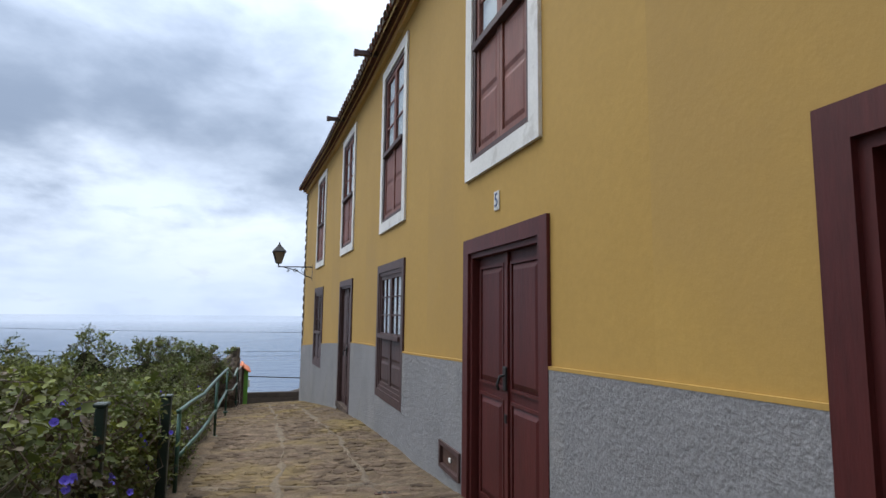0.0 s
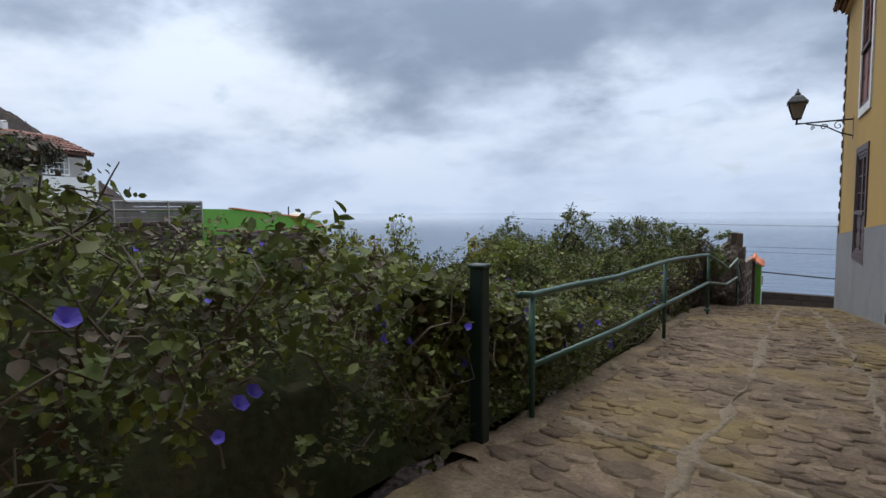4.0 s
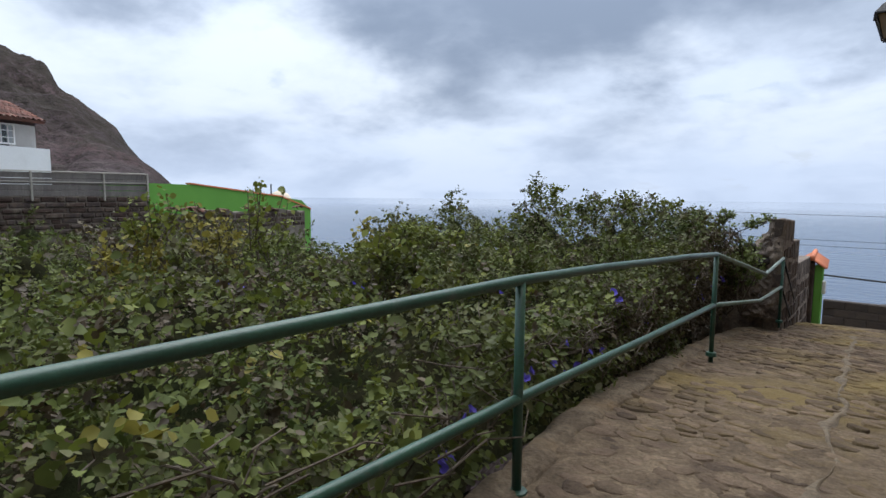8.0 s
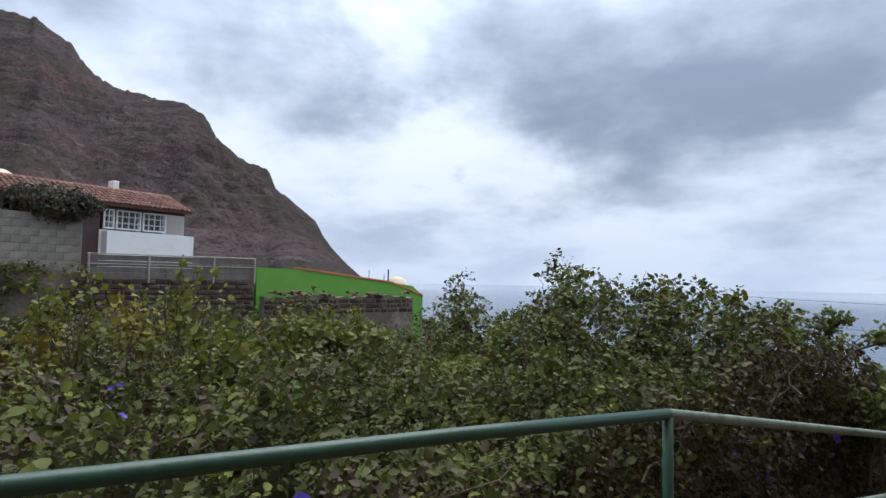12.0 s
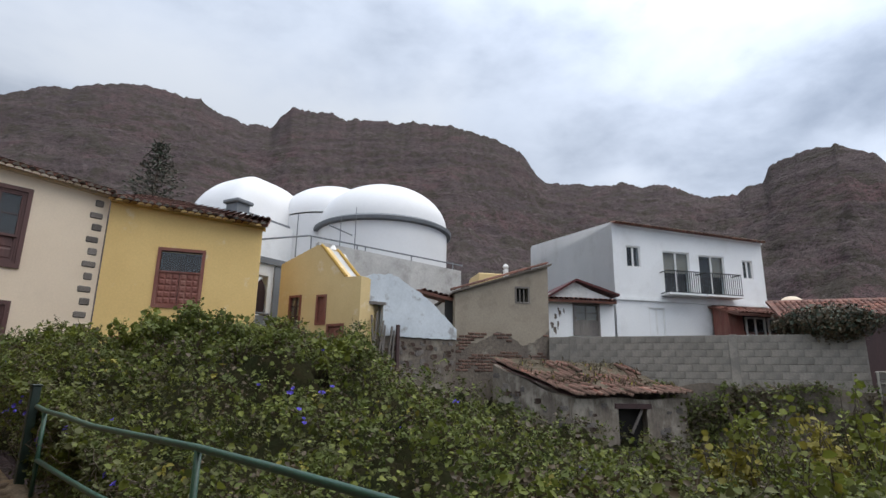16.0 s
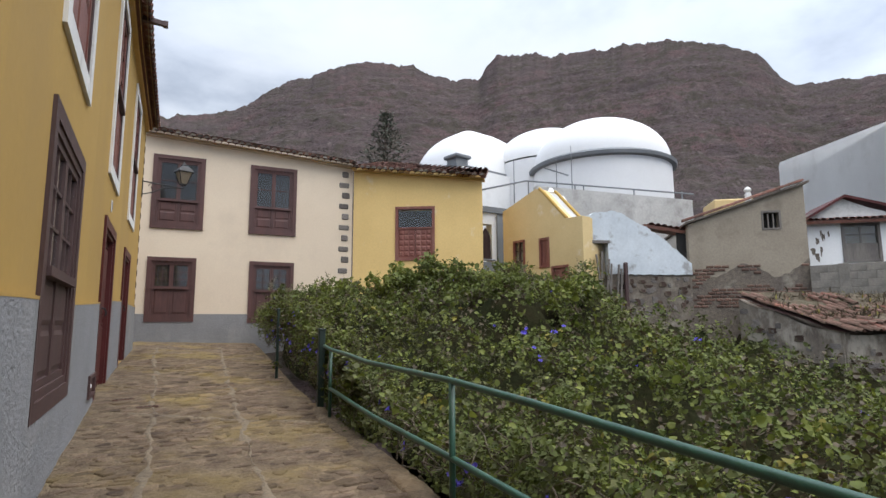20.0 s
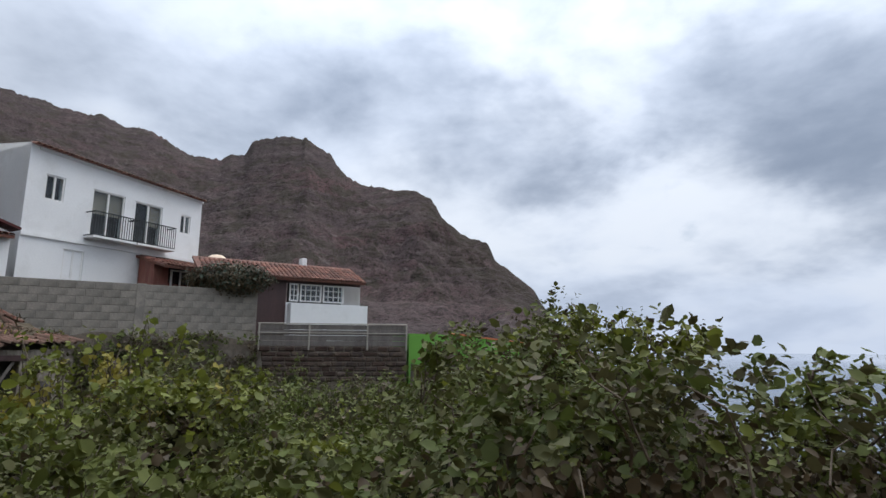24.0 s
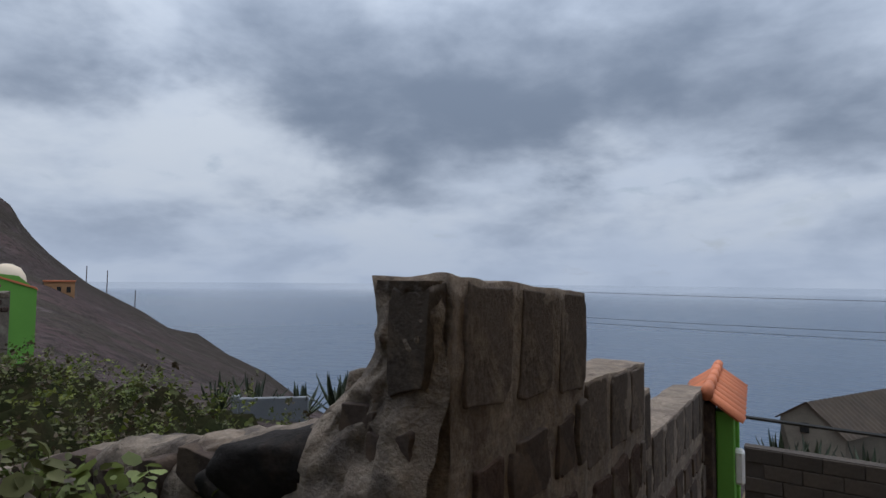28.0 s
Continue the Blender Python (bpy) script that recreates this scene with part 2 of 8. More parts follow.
M["mortar_white"] = mat("mortar_white", (0.52, 0.49, 0.44), (0.40, 0.37, 0.33), scale=4, fine=0.2, bump=0.4, rough=0.95, rand=0.3)
M["kerb_mortar"] = mat("kerb_mortar", (0.200, 0.155, 0.108), (0.105, 0.080, 0.056), scale=5, fine=0.5, fscale=30, bump=1.2, bscale=24, rough=0.95, spec=0.15,
                       stain=(0.21, 0.145, 0.085), sscale=1.5, samt=0.6)
M["cobble"] = mat("cobble", (0.162, 0.118, 0.080), (0.092, 0.066, 0.048), scale=5, fine=0.4, fscale=40, bump=1.0, bscale=30, rough=0.95, spec=0.15,
                  stain=(0.180, 0.132, 0.052), sscale=0.55, samt=0.8, slo=0.48, shi=0.62, rand=0.35, island=True)
M["cobble_one"] = mat("cobble_one", (0.162, 0.118, 0.080), (0.092, 0.066, 0.048), scale=5, fine=0.4, fscale=40, bump=1.0, bscale=30, rough=0.95, spec=0.15,
                      stain=(0.180, 0.132, 0.052), sscale=0.55, samt=0.8, slo=0.48, shi=0.62, rand=0.35)
M["path_bed"] = mat("path_bed", (0.178, 0.133, 0.088), (0.100, 0.074, 0.050), scale=5, fine=0.45, fscale=38, bump=1.2, bscale=26, rough=0.95, spec=0.15,
                    stain=(0.175, 0.128, 0.052), sscale=0.55, samt=0.8, slo=0.48, shi=0.62)
M["path_rib"] = mat("path_rib", (0.180, 0.138, 0.090), (0.120, 0.091, 0.060), scale=2.5, fine=0.45, fscale=35, bump=1.0, bscale=30, rough=0.95)
# near-black: the shade deep inside the thicket, put into the colour
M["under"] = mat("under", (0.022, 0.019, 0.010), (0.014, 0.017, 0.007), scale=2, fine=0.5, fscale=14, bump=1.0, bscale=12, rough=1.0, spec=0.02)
M["leaf_vine"] = mat("leaf_vine", (0.113, 0.131, 0.032), (0.063, 0.086, 0.020), scale=0.9, stain=(0.066, 0.060, 0.026), sscale=0.5, samt=0.6, slo=0.50, shi=0.60, fine=0.2, fscale=9, bump=0, rough=0.65, spec=0.2, rand=0.2, island=True, trans=0.25)
M["leaf_light"] = mat("leaf_light", (0.171, 0.186, 0.034), (0.106, 0.132, 0.023), scale=1.2, fine=0.2, fscale=9, bump=0, rough=0.6, spec=0.3, rand=0.2, island=True, trans=0.3)
M["leaf_grey"] = mat("leaf_grey", (0.117, 0.121, 0.046), (0.076, 0.085, 0.032), scale=0.7, stain=(0.075, 0.060, 0.032), sscale=0.6, samt=0.6, slo=0.50, shi=0.60, fine=0.25, fscale=9, bump=0, rough=0.65, spec=0.2, rand=0.2, island=True, trans=0.22)
M["leaf_round"] = mat("leaf_round", (0.165, 0.200, 0.062), (0.112, 0.146, 0.046), scale=1.5, fine=0.2, fscale=9, bump=0, rough=0.6, spec=0.25, rand=0.3, island=True, trans=0.3)
# colour raised to stand in for light missing on the hedge side
M["leaf_pale"] = mat("leaf_pale", (0.23, 0.245, 0.125), (0.16, 0.178, 0.085), scale=0.9, fine=0.2, fscale=9, bump=0, rough=0.55, spec=0.2, rand=0.28, island=True, trans=0.2)
M["leaf_yellow"] = mat("leaf_yellow", (0.25, 0.215, 0.045), (0.19, 0.17, 0.035), scale=1.2, fine=0.2, fscale=9, bump=0, rough=0.6, spec=0.2, rand=0.25, island=True, trans=0.3)
M["leaf_dry"] = mat("leaf_dry", (0.090, 0.066, 0.036), (0.060, 0.045, 0.026), scale=1, fine=0.25, fscale=9, bump=0, rough=0.6, spec=0.3, rand=0.28, island=True, trans=0.15)
M["leaf_agave"] = mat("leaf_agave", (0.075, 0.095, 0.055), (0.055, 0.072, 0.042), scale=3, fine=0.2, fscale=9, bump=0.1, rough=0.6, rand=0.28)
M["twig"] = mat("twig", (0.11, 0.085, 0.06), (0.075, 0.058, 0.042), scale=6, fine=0.3, bump=0.4, rough=0.9)
M["petal"] = mat("petal", (0.13, 0.10, 0.55), (0.10, 0.07, 0.48), scale=20, fine=0.1, bump=0, rough=0.6, rand=0.2, trans=0.3)
M["green_rail"] = mat("green_rail", (0.024, 0.080, 0.052), (0.018, 0.060, 0.042), scale=6, fine=0.2, fscale=60, bump=0.12, bscale=90, rough=0.38,
                      stain=(0.09, 0.10, 0.085), sscale=9, samt=0.5, slo=0.60, shi=0.72)
M["pale_rail"] = mat("pale_rail", (0.20, 0.25, 0.22), (0.15, 0.20, 0.17), scale=6, fine=0.25, bump=0.15, rough=0.55, stain=(0.04, 0.10, 0.06), sscale=8, samt=0.7)
M["beige_rail"] = mat("beige_rail", (0.36, 0.33, 0.28), (0.29, 0.265, 0.22), scale=5, fine=0.2, bump=0.15, rough=0.6)
M["green_post"] = mat("green_post", (0.006, 0.022, 0.015), (0.005, 0.016, 0.012), scale=5, fine=0.2, bump=0.15, rough=0.5)
M["iron"] = mat("iron", (0.020, 0.019, 0.019), (0.014, 0.014, 0.014), scale=8, fine=0.2, bump=0.2, rough=0.5, metal=0.4)
M["lamp_glass"] = mat("lamp_glass", (0.58, 0.52, 0.42), (0.52, 0.46, 0.37), scale=5, fine=0.1, bump=0, rough=0.25, trans=0.5)
M["tile"] = mat("tile", (0.20, 0.078, 0.052), (0.13, 0.062, 0.047), scale=1.5, fine=0.3, fscale=25, bump=0.5, rough=0.9,
                stain=(0.31, 0.27, 0.21), sscale=7, samt=0.7, slo=0.58, shi=0.68, rand=0.4, island=True)
M["tile_one"] = mat("tile_one", (0.21, 0.085, 0.058), (0.14, 0.068, 0.05), scale=1.5, fine=0.3, fscale=25, bump=0.5, rough=0.9,
                    stain=(0.27, 0.235, 0.18), sscale=6, samt=0.7, slo=0.54, shi=0.66, rand=0.4)
M["tile_orange"] = mat("tile_orange", (0.56, 0.17, 0.07), (0.48, 0.14, 0.06), scale=3, fine=0.15, bump=0.25, rough=0.8, rand=0.15)
M["green_paint"] = mat("green_paint", (0.125, 0.33, 0.045), (0.11, 0.295, 0.04), scale=0.6, fine=0.06, bump=0.08, rough=0.8)
M["grey_trim"] = mat("grey_trim", (0.17, 0.18, 0.19), (0.14, 0.15, 0.16), scale=1, fine=0.15, bump=0.2, rough=0.85)
M["dome_white"] = mat("dome_white", (0.66, 0.66, 0.66), (0.61, 0.61, 0.61), scale=0.3, fine=0.03, fscale=8, bump=0.05, rough=0.75,
                      stain=(0.62, 0.61, 0.58), sscale=0.4, samt=0.3)
M["block_grey"] = mat("block_grey", (0.255, 0.230, 0.195), (0.195, 0.176, 0.150), scale=1.4, fine=0.25, fscale=20, bump=0.6, rough=0.95,
                      stain=(0.15, 0.135, 0.12), sscale=1.0, samt=0.8, slo=0.5, shi=0.6, rand=0.12)
M["earth_wall"] = mat("earth_wall", (0.30, 0.255, 0.195), (0.25, 0.21, 0.16), scale=0.8, fine=0.15, fscale=14, bump=0.4, bscale=12, rough=0.95,
                      stain=(0.18, 0.145, 0.11), sscale=0.9, samt=0.7)
M["ruin_wall"] = mat("ruin_wall", (0.16, 0.13, 0.10), (0.11, 0.09, 0.075), scale=1.2, fine=0.35, fscale=10, bump=1.0, bscale=9, rough=0.95,
                     stain=(0.28, 0.25, 0.20), sscale=1.1, samt=0.7)
M["block_brown"] = mat("block_brown", (0.060, 0.045, 0.034), (0.042, 0.032, 0.026), scale=1, fine=0.25, fscale=20, bump=0.6, rough=0.95,
                       stain=(0.06, 0.05, 0.045), sscale=1.2, samt=0.6, rand=0.2)
M["old_sheet"] = mat("old_sheet", (0.185, 0.140, 0.105), (0.135, 0.105, 0.080), scale=0.6, fine=0.2, fscale=5, bump=0.2, rough=0.9,
                     stain=(0.12, 0.10, 0.085), sscale=0.5, samt=0.6)
M["tile_old"] = mat("tile_old", (0.150, 0.078, 0.056), (0.095, 0.060, 0.046), scale=1.0, fine=0.35, fscale=20, bump=0.6, rough=0.95,
                    stain=(0.095, 0.072, 0.050), sscale=1.1, samt=0.7, slo=0.47, shi=0.60, rand=0.4, island=True)
M["hill_ochre"] = mat("hill_ochre", (0.42, 0.22, 0.10), (0.36, 0.19, 0.09), scale=0.5, fine=0.1, fscale=4, bump=0.1, rough=0.9)
M["pale_ochre"] = mat("pale_ochre", (0.60, 0.45, 0.225), (0.53, 0.39, 0.19), scale=0.6, fine=0.08, fscale=16, bump=0.15, rough=0.9,
                      stain=(0.68, 0.60, 0.45), sscale=0.9, samt=0.7, slo=0.58, shi=0.68)
M["blue_white"] = mat("blue_white", (0.56, 0.60, 0.63), (0.46, 0.50, 0.53), scale=0.8, fine=0.1, fscale=12, bump=0.3, bscale=15, rough=0.9,
                      stain=(0.24, 0.23, 0.22), sscale=1.8, samt=0.8, slo=0.55, shi=0.66)
M["stained_white"] = mat("stained_white", (0.46, 0.45, 0.43), (0.36, 0.355, 0.34), scale=0.8, fine=0.15, fscale=10, bump=0.3, bscale=15, rough=0.9,
                         stain=(0.20, 0.19, 0.18), sscale=1.0, samt=0.7, slo=0.50, shi=0.66)
M["old_brick"] = mat("old_brick", (0.15, 0.085, 0.06), (0.11, 0.065, 0.05), scale=4, fine=0.3, bump=0.5, rough=0.95, rand=0.35)
M["hut_wall"] = mat("hut_wall", (0.24, 0.205, 0.165), (0.13, 0.105, 0.085), scale=1.6, fine=0.35, fscale=10, bump=1.0, bscale=9, rough=0.95,
                    stain=(0.40, 0.36, 0.30), sscale=1.3, samt=0.7, slo=0.52, shi=0.62, stretch=(1, 1, 0.5))
M["debris"] = mat("debris", (0.105, 0.080, 0.055), (0.075, 0.065, 0.038), scale=1.2, fine=0.4, fscale=18, bump=1.0, bscale=22, rough=1.0,
                  stain=(0.15, 0.075, 0.05), sscale=2.5, samt=0.8, slo=0.54, shi=0.64)
M["quoin_stone"] = mat("quoin_stone", (0.17, 0.15, 0.135), (0.12, 0.105, 0.095), scale=4, fine=0.35, bump=0.7, rough=0.95, rand=0.3)
# near-black colour standing in for the darkness of unlit rooms, openings and slots
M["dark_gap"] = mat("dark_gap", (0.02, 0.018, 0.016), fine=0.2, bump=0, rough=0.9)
M["curtain"] = mat("curtain", (0.80, 0.80, 0.78), (0.70, 0.70, 0.68), scale=1, fine=0.06, bump=0, rough=0.9, stretch=(6, 6, 0.3))
M["tile_blue"] = mat("tile_blue", (0.03, 0.06, 0.16), fine=0.1, bump=0, rough=0.3)
M["pine"] = mat("pine", (0.050, 0.066, 0.040), (0.038, 0.052, 0.032), scale=1, fine=0.3, fscale=5, bump=0, rough=0.7, rand=0.3, island=True)
M["rust_iron"] = mat("rust_iron", (0.10, 0.045, 0.028), (0.07, 0.035, 0.025), scale=6, fine=0.3, bump=0.3, rough=0.8)


def glass_mat():
    """Thin window glass: clear, with mirror gloss that grows at a slant."""
    m = bpy.data.materials.new("window_glass")
    m.use_nodes = True
    nt = m.node_tree
    clear, gloss = nt.nodes.new("ShaderNodeBsdfTransparent"), nt.nodes.new("ShaderNodeBsdfGlossy")
    clear.inputs["Color"].default_value = (0.90, 0.93, 0.94, 1)
    gloss.inputs["Roughness"].default_value = 0.03
    lw, ms = nt.nodes.new("ShaderNodeLayerWeight"), nt.nodes.new("ShaderNodeMixShader")
    lw.inputs["Blend"].default_value = 0.5
    pw, mr = nt.nodes.new("ShaderNodeMath"), nt.nodes.new("ShaderNodeMapRange")
    pw.operation = "POWER"
    pw.inputs[1].default_value = 4.0
    mr.inputs["To Min"].default_value, mr.inputs["To Max"].default_value = 0.04, 0.55
    nt.links.new(lw.outputs["Facing"], pw.inputs[0]), nt.links.new(pw.outputs[0], mr.inputs["Value"])
    nt.links.new(mr.outputs[0], ms.inputs[0]), nt.links.new(clear.outputs[0], ms.inputs[1]), nt.links.new(gloss.outputs[0], ms.inputs[2])
    nt.links.new(ms.outputs[0], nt.nodes["Material Output"].inputs["Surface"])
    return m


M["glass"] = glass_mat()


def sea_mat():
    m = bpy.data.materials.new("sea")
    m.use_nodes = True
    nt = m.node_tree
    b = nt.nodes["Principled BSDF"]
    tc = nt.nodes.new("ShaderNodeTexCoord")
    mp = nt.nodes.new("ShaderNodeMapping")
    mp.inputs["Rotation"].default_value, mp.inputs["Scale"].default_value = (0, 0, 0.5), (0.35, 1.0, 1.0)
    nt.links.new(tc.outputs["Object"], mp.inputs["Vector"])
    n1, n2 = nt.nodes.new("ShaderNodeTexNoise"), nt.nodes.new("ShaderNodeTexNoise")
    n1.inputs["Scale"].default_value, n1.inputs["Detail"].default_value = 0.12, 8
    n2.inputs["Scale"].default_value, n2.inputs["Detail"].default_value = 0.006, 4
    nt.links.new(mp.outputs[0], n1.inputs["Vector"]), nt.links.new(mp.outputs[0], n2.inputs["Vector"])
    mx = nt.nodes.new("ShaderNodeMix")
    mx.data_type = "RGBA"
    mx.inputs[6].default_value, mx.inputs[7].default_value = (0.018, 0.044, 0.088, 1), (0.032, 0.066, 0.116, 1)
    nt.links.new(n2.outputs["Fac"], mx.inputs[0]), nt.links.new(mx.outputs[2], b.inputs["Base Color"])
    b.inputs["Specular IOR Level"].default_value = 0.5
    bp = nt.nodes.new("ShaderNodeBump")
    bp.inputs["Distance"].default_value = 3.0
    away, calm, still = nt.nodes.new("ShaderNodeVectorMath"), nt.nodes.new("ShaderNodeMapRange"), nt.nodes.new("ShaderNodeMapRange")
    away.operation = "LENGTH"
    for k_, v_ in (("From Min", 300), ("From Max", 2200), ("To Min", 0.9), ("To Max", 0.02)):
        calm.inputs[k_].default_value = v_
    for k_, v_ in (("From Min", 500), ("From Max", 2500), ("To Min", 0.28), ("To Max", 0.06)):
        still.inputs[k_].default_value = v_
    nt.links.new(tc.outputs["Object"], away.inputs[0]), nt.links.new(away.outputs["Value"], calm.inputs["Value"]), nt.links.new(calm.outputs[0], bp.inputs["Strength"])
    nt.links.new(away.outputs["Value"], still.inputs["Value"]), nt.links.new(still.outputs[0], b.inputs["Roughness"])
    nt.links.new(n1.outputs["Fac"], bp.inputs["Height"]), nt.links.new(bp.outputs[0], b.inputs["Normal"])
    return m


def rock_mat():
    """Weathered volcanic cliff: strata bands, scree and a thin cover of scrub."""
    m = bpy.data.materials.new("cliff_rock")
    m.use_nodes = True
    nt = m.node_tree
    b = nt.nodes["Principled BSDF"]
    tc = nt.nodes.new("ShaderNodeTexCoord")

    def tex(scale, detail, stretch):
        mp = nt.nodes.new("ShaderNodeMapping")
        mp.inputs["Scale"].default_value = stretch
        nt.links.new(tc.outputs["Object"], mp.inputs["Vector"])
        n = nt.nodes.new("ShaderNodeTexNoise")
        n.inputs["Scale"].default_value, n.inputs["Detail"].default_value, n.inputs["Roughness"].default_value = scale, detail, 0.65
        nt.links.new(mp.outputs[0], n.inputs["Vector"])
        return n.outputs["Fac"]

    def ramp(fac, lo, hi):
        n = nt.nodes.new("ShaderNodeMapRange")
        n.inputs["From Min"].default_value, n.inputs["From Max"].default_value = lo, hi
        nt.links.new(fac, n.inputs["Value"])
        return n.outputs[0]

    def mix(fac, a, bb):
        n = nt.nodes.new("ShaderNodeMix")
        n.data_type = "RGBA"
        nt.links.new(fac, n.inputs[0])
        for i, v in ((6, a), (7, bb)):
            if isinstance(v, tuple):
                n.inputs[i].default_value = (*v, 1)
            else:
                nt.links.new(v, n.inputs[i])
        return n.outputs[2]

    band = tex(0.05, 6, (0.16, 0.16, 1.3))
    col = mix(ramp(band, 0.38, 0.64), (0.084, 0.062, 0.062), (0.055, 0.041, 0.043))
    col = mix(ramp(tex(0.012, 4, (1, 1, 1)), 0.5, 0.68), col, (0.090, 0.054, 0.055))
    col = mix(ramp(tex(0.045, 8, (1, 1, 1.2)), 0.48, 0.58), col, (0.053, 0.044, 0.036))
    col = mix(ramp(tex(0.30, 6, (1, 1, 0.6)), 0.54, 0.64), col, (0.036, 0.029, 0.027))
    col = mix(ramp(tex(0.9, 5, (1, 1, 0.8)), 0.50, 0.62), col, (0.033, 0.029, 0.022))
    col = mix(ramp(tex(0.11, 9, (1, 1, 2.6)), 0.60, 0.66), col, (0.101, 0.081, 0.079))
    # thicker scrub towards the sea
    sep_ = nt.nodes.new("ShaderNodeSeparateXYZ")
    nt.links.new(tc.outputs["Object"], sep_.inputs[0])
    cover = nt.nodes.new("ShaderNodeMath")
    cover.operation = "MULTIPLY"
    nt.links.new(ramp(sep_.outputs[1], 45, 95), cover.inputs[0]), nt.links.new(ramp(tex(0.22, 7, (1, 1, 0.8)), 0.40, 0.52), cover.inputs[1])
    col = mix(cover.outputs[0], col, (0.034, 0.027, 0.021))
    nt.links.new(col, b.inputs["Base Color"])
    b.inputs["Roughness"].default_value, b.inputs["Specular IOR Level"].default_value = 1.0, 0.1
    bp = nt.nodes.new("ShaderNodeBump")
    bp.inputs["Strength"].default_value, bp.inputs["Distance"].default_value = 1.0, 5.0
    nt.links.new(tex(0.15, 8, (0.5, 0.5, 1.5)), bp.inputs["Height"]), nt.links.new(bp.outputs[0], b.inputs["Normal"])
    return m


M["sea"], M["rock"] = sea_mat(), rock_mat()


# ---- building helpers ----
def obj(name, bm, material, label="", category="", group="", kind="", parent=None, smooth=False):
    me = bpy.data.meshes.new(name)
    bm.to_mesh(me)
    bm.free()
    me.materials.append(M[material])
    if smooth:
        me.polygons.foreach_set("use_smooth", [True] * len(me.polygons))
    ob = new(name, me)
    if parent is not None:
        ob.parent = parent
    return tagged(ob, label, category, group, kind)


def part(name, bm, material, parent, label="", smooth=False):
    return obj(name, bm, material, label, parent=parent, smooth=smooth)


def empty(name, label, category, group="", m=None, kind=""):
    e = new(name)
    e.empty_display_size = 0.2
    if m is not None:
        e.matrix_world = m
    return tagged(e, label, category, group, kind)


def share(name, data, parent, m=None):
    o = new(name, data)
    o.parent = parent
    if m is not None:
        o.matrix_local = m
    return o


def hexa(bm, p):
    """A solid with eight corners: four below, four above, each anticlockwise from above."""
    v = [bm.verts.new(c) for c in p]
    for f in ((3, 2, 1, 0), (4, 5, 6, 7), (0, 1, 5, 4), (1, 2, 6, 5), (2, 3, 7, 6), (3, 0, 4, 7)):
        bm.faces.new([v[i] for i in f])
    return v


def box(bm, x0, x1, y0, y1, z0, z1):
    x0, x1 = min(x0, x1), max(x0, x1)
    y0, y1 = min(y0, y1), max(y0, y1)
    return hexa(bm, [(x0, y0, z0), (x1, y0, z0), (x1, y1, z0), (x0, y1, z0), (x0, y0, z1), (x1, y0, z1), (x1, y1, z1), (x0, y1, z1)])


def boxes(*rows):
    bm = bmesh.new()
    for r in rows:
        box(bm, *r)
    return bm


def soft_box(x0, x1, y0, y1, z0, z1, r=0.01):
    bm = boxes((x0, x1, y0, y1, z0, z1))
    bmesh.ops.bevel(bm, geom=bm.edges[:], offset=r, segments=1, affect="EDGES")
    return bm


def tube(bm, pts, r, n=8, r2=None):
    """A round bar along pts, r at its start and r2 at its end."""
    pts = [Vector(p) for p in pts]
    r2 = r if r2 is None else r2
    rings, side = [], None
    for i, p in enumerate(pts):
        d = (pts[min(i + 1, len(pts) - 1)] - pts[max(i - 1, 0)]).normalized()
        if side is None:
            side = d.orthogonal().normalized()
        side = (side - d * side.dot(d)).normalized()
        other, rr = d.cross(side), r + (r2 - r) * i / (len(pts) - 1)
        rings.append([bm.verts.new(p + (side * math.cos(2 * math.pi * k / n) + other * math.sin(2 * math.pi * k / n)) * rr) for k in range(n)])
    for a, b in zip(rings, rings[1:]):
        for k in range(n):
            bm.faces.new((a[k], a[(k + 1) % n], b[(k + 1) % n], b[k]))
    bm.faces.new(rings[0][::-1]), bm.faces.new(rings[-1])
    return bm


def wall_mesh(x0, x1, y0, y1, bottom, top, holes, extra=()):
    """A wall along y, x0 to x1 thick, with holes (y0, y1, z0, z1) through it; bottom and top are heights along y."""
    ys = sorted({y0, y1, *extra, *[h[0] for h in holes], *[h[1] for h in holes]})
    ys = [y for y in ys if y0 <= y <= y1]
    levels = sorted({z for h in holes for z in h[2:]})
    bm = bmesh.new()
    for a, b in zip(ys, ys[1:]):
        if b - a < 1e-4:
            continue
        mid = (a + b) / 2
        cuts = sorted((h for h in holes if h[0] < mid < h[1]), key=lambda h: h[2])
        segs, lo = [], bottom
        for h in cuts:
            segs.append((lo, (lambda z: (lambda y: z))(h[2])))
            lo = (lambda z: (lambda y: z))(h[3])
        segs.append((lo, top))
        for f0, f1 in segs:
            if f1(mid) - f0(mid) < 0.004:
                continue
            za0, zb0, za1, zb1 = f0(a), f0(b), f1(a), f1(b)
            za1, zb1 = max(za1, za0), max(zb1, zb0)
            cut = [z for z in levels if max(za0, zb0) + 1e-3 < z < min(za1, zb1) - 1e-3]
            lows, highs = [(za0, zb0)] + [(z, z) for z in cut], [(z, z) for z in cut] + [(za1, zb1)]
            for (l0, l1), (h0, h1) in zip(lows, highs):
                hexa(bm, [(x0, a, l0), (x1, a, l0), (x1, b, l1), (x0, b, l1), (x0, a, h0), (x1, a, h0), (x1, b, h1), (x0, b, h1)])
    bmesh.ops.remove_doubles(bm, verts=bm.verts[:], dist=1e-4)
    return bm


def lerp_table(rows):
    xs, zs = [r[0] for r in rows], [r[1] for r in rows]
    return lambda v: float(np.interp(v, xs, zs))


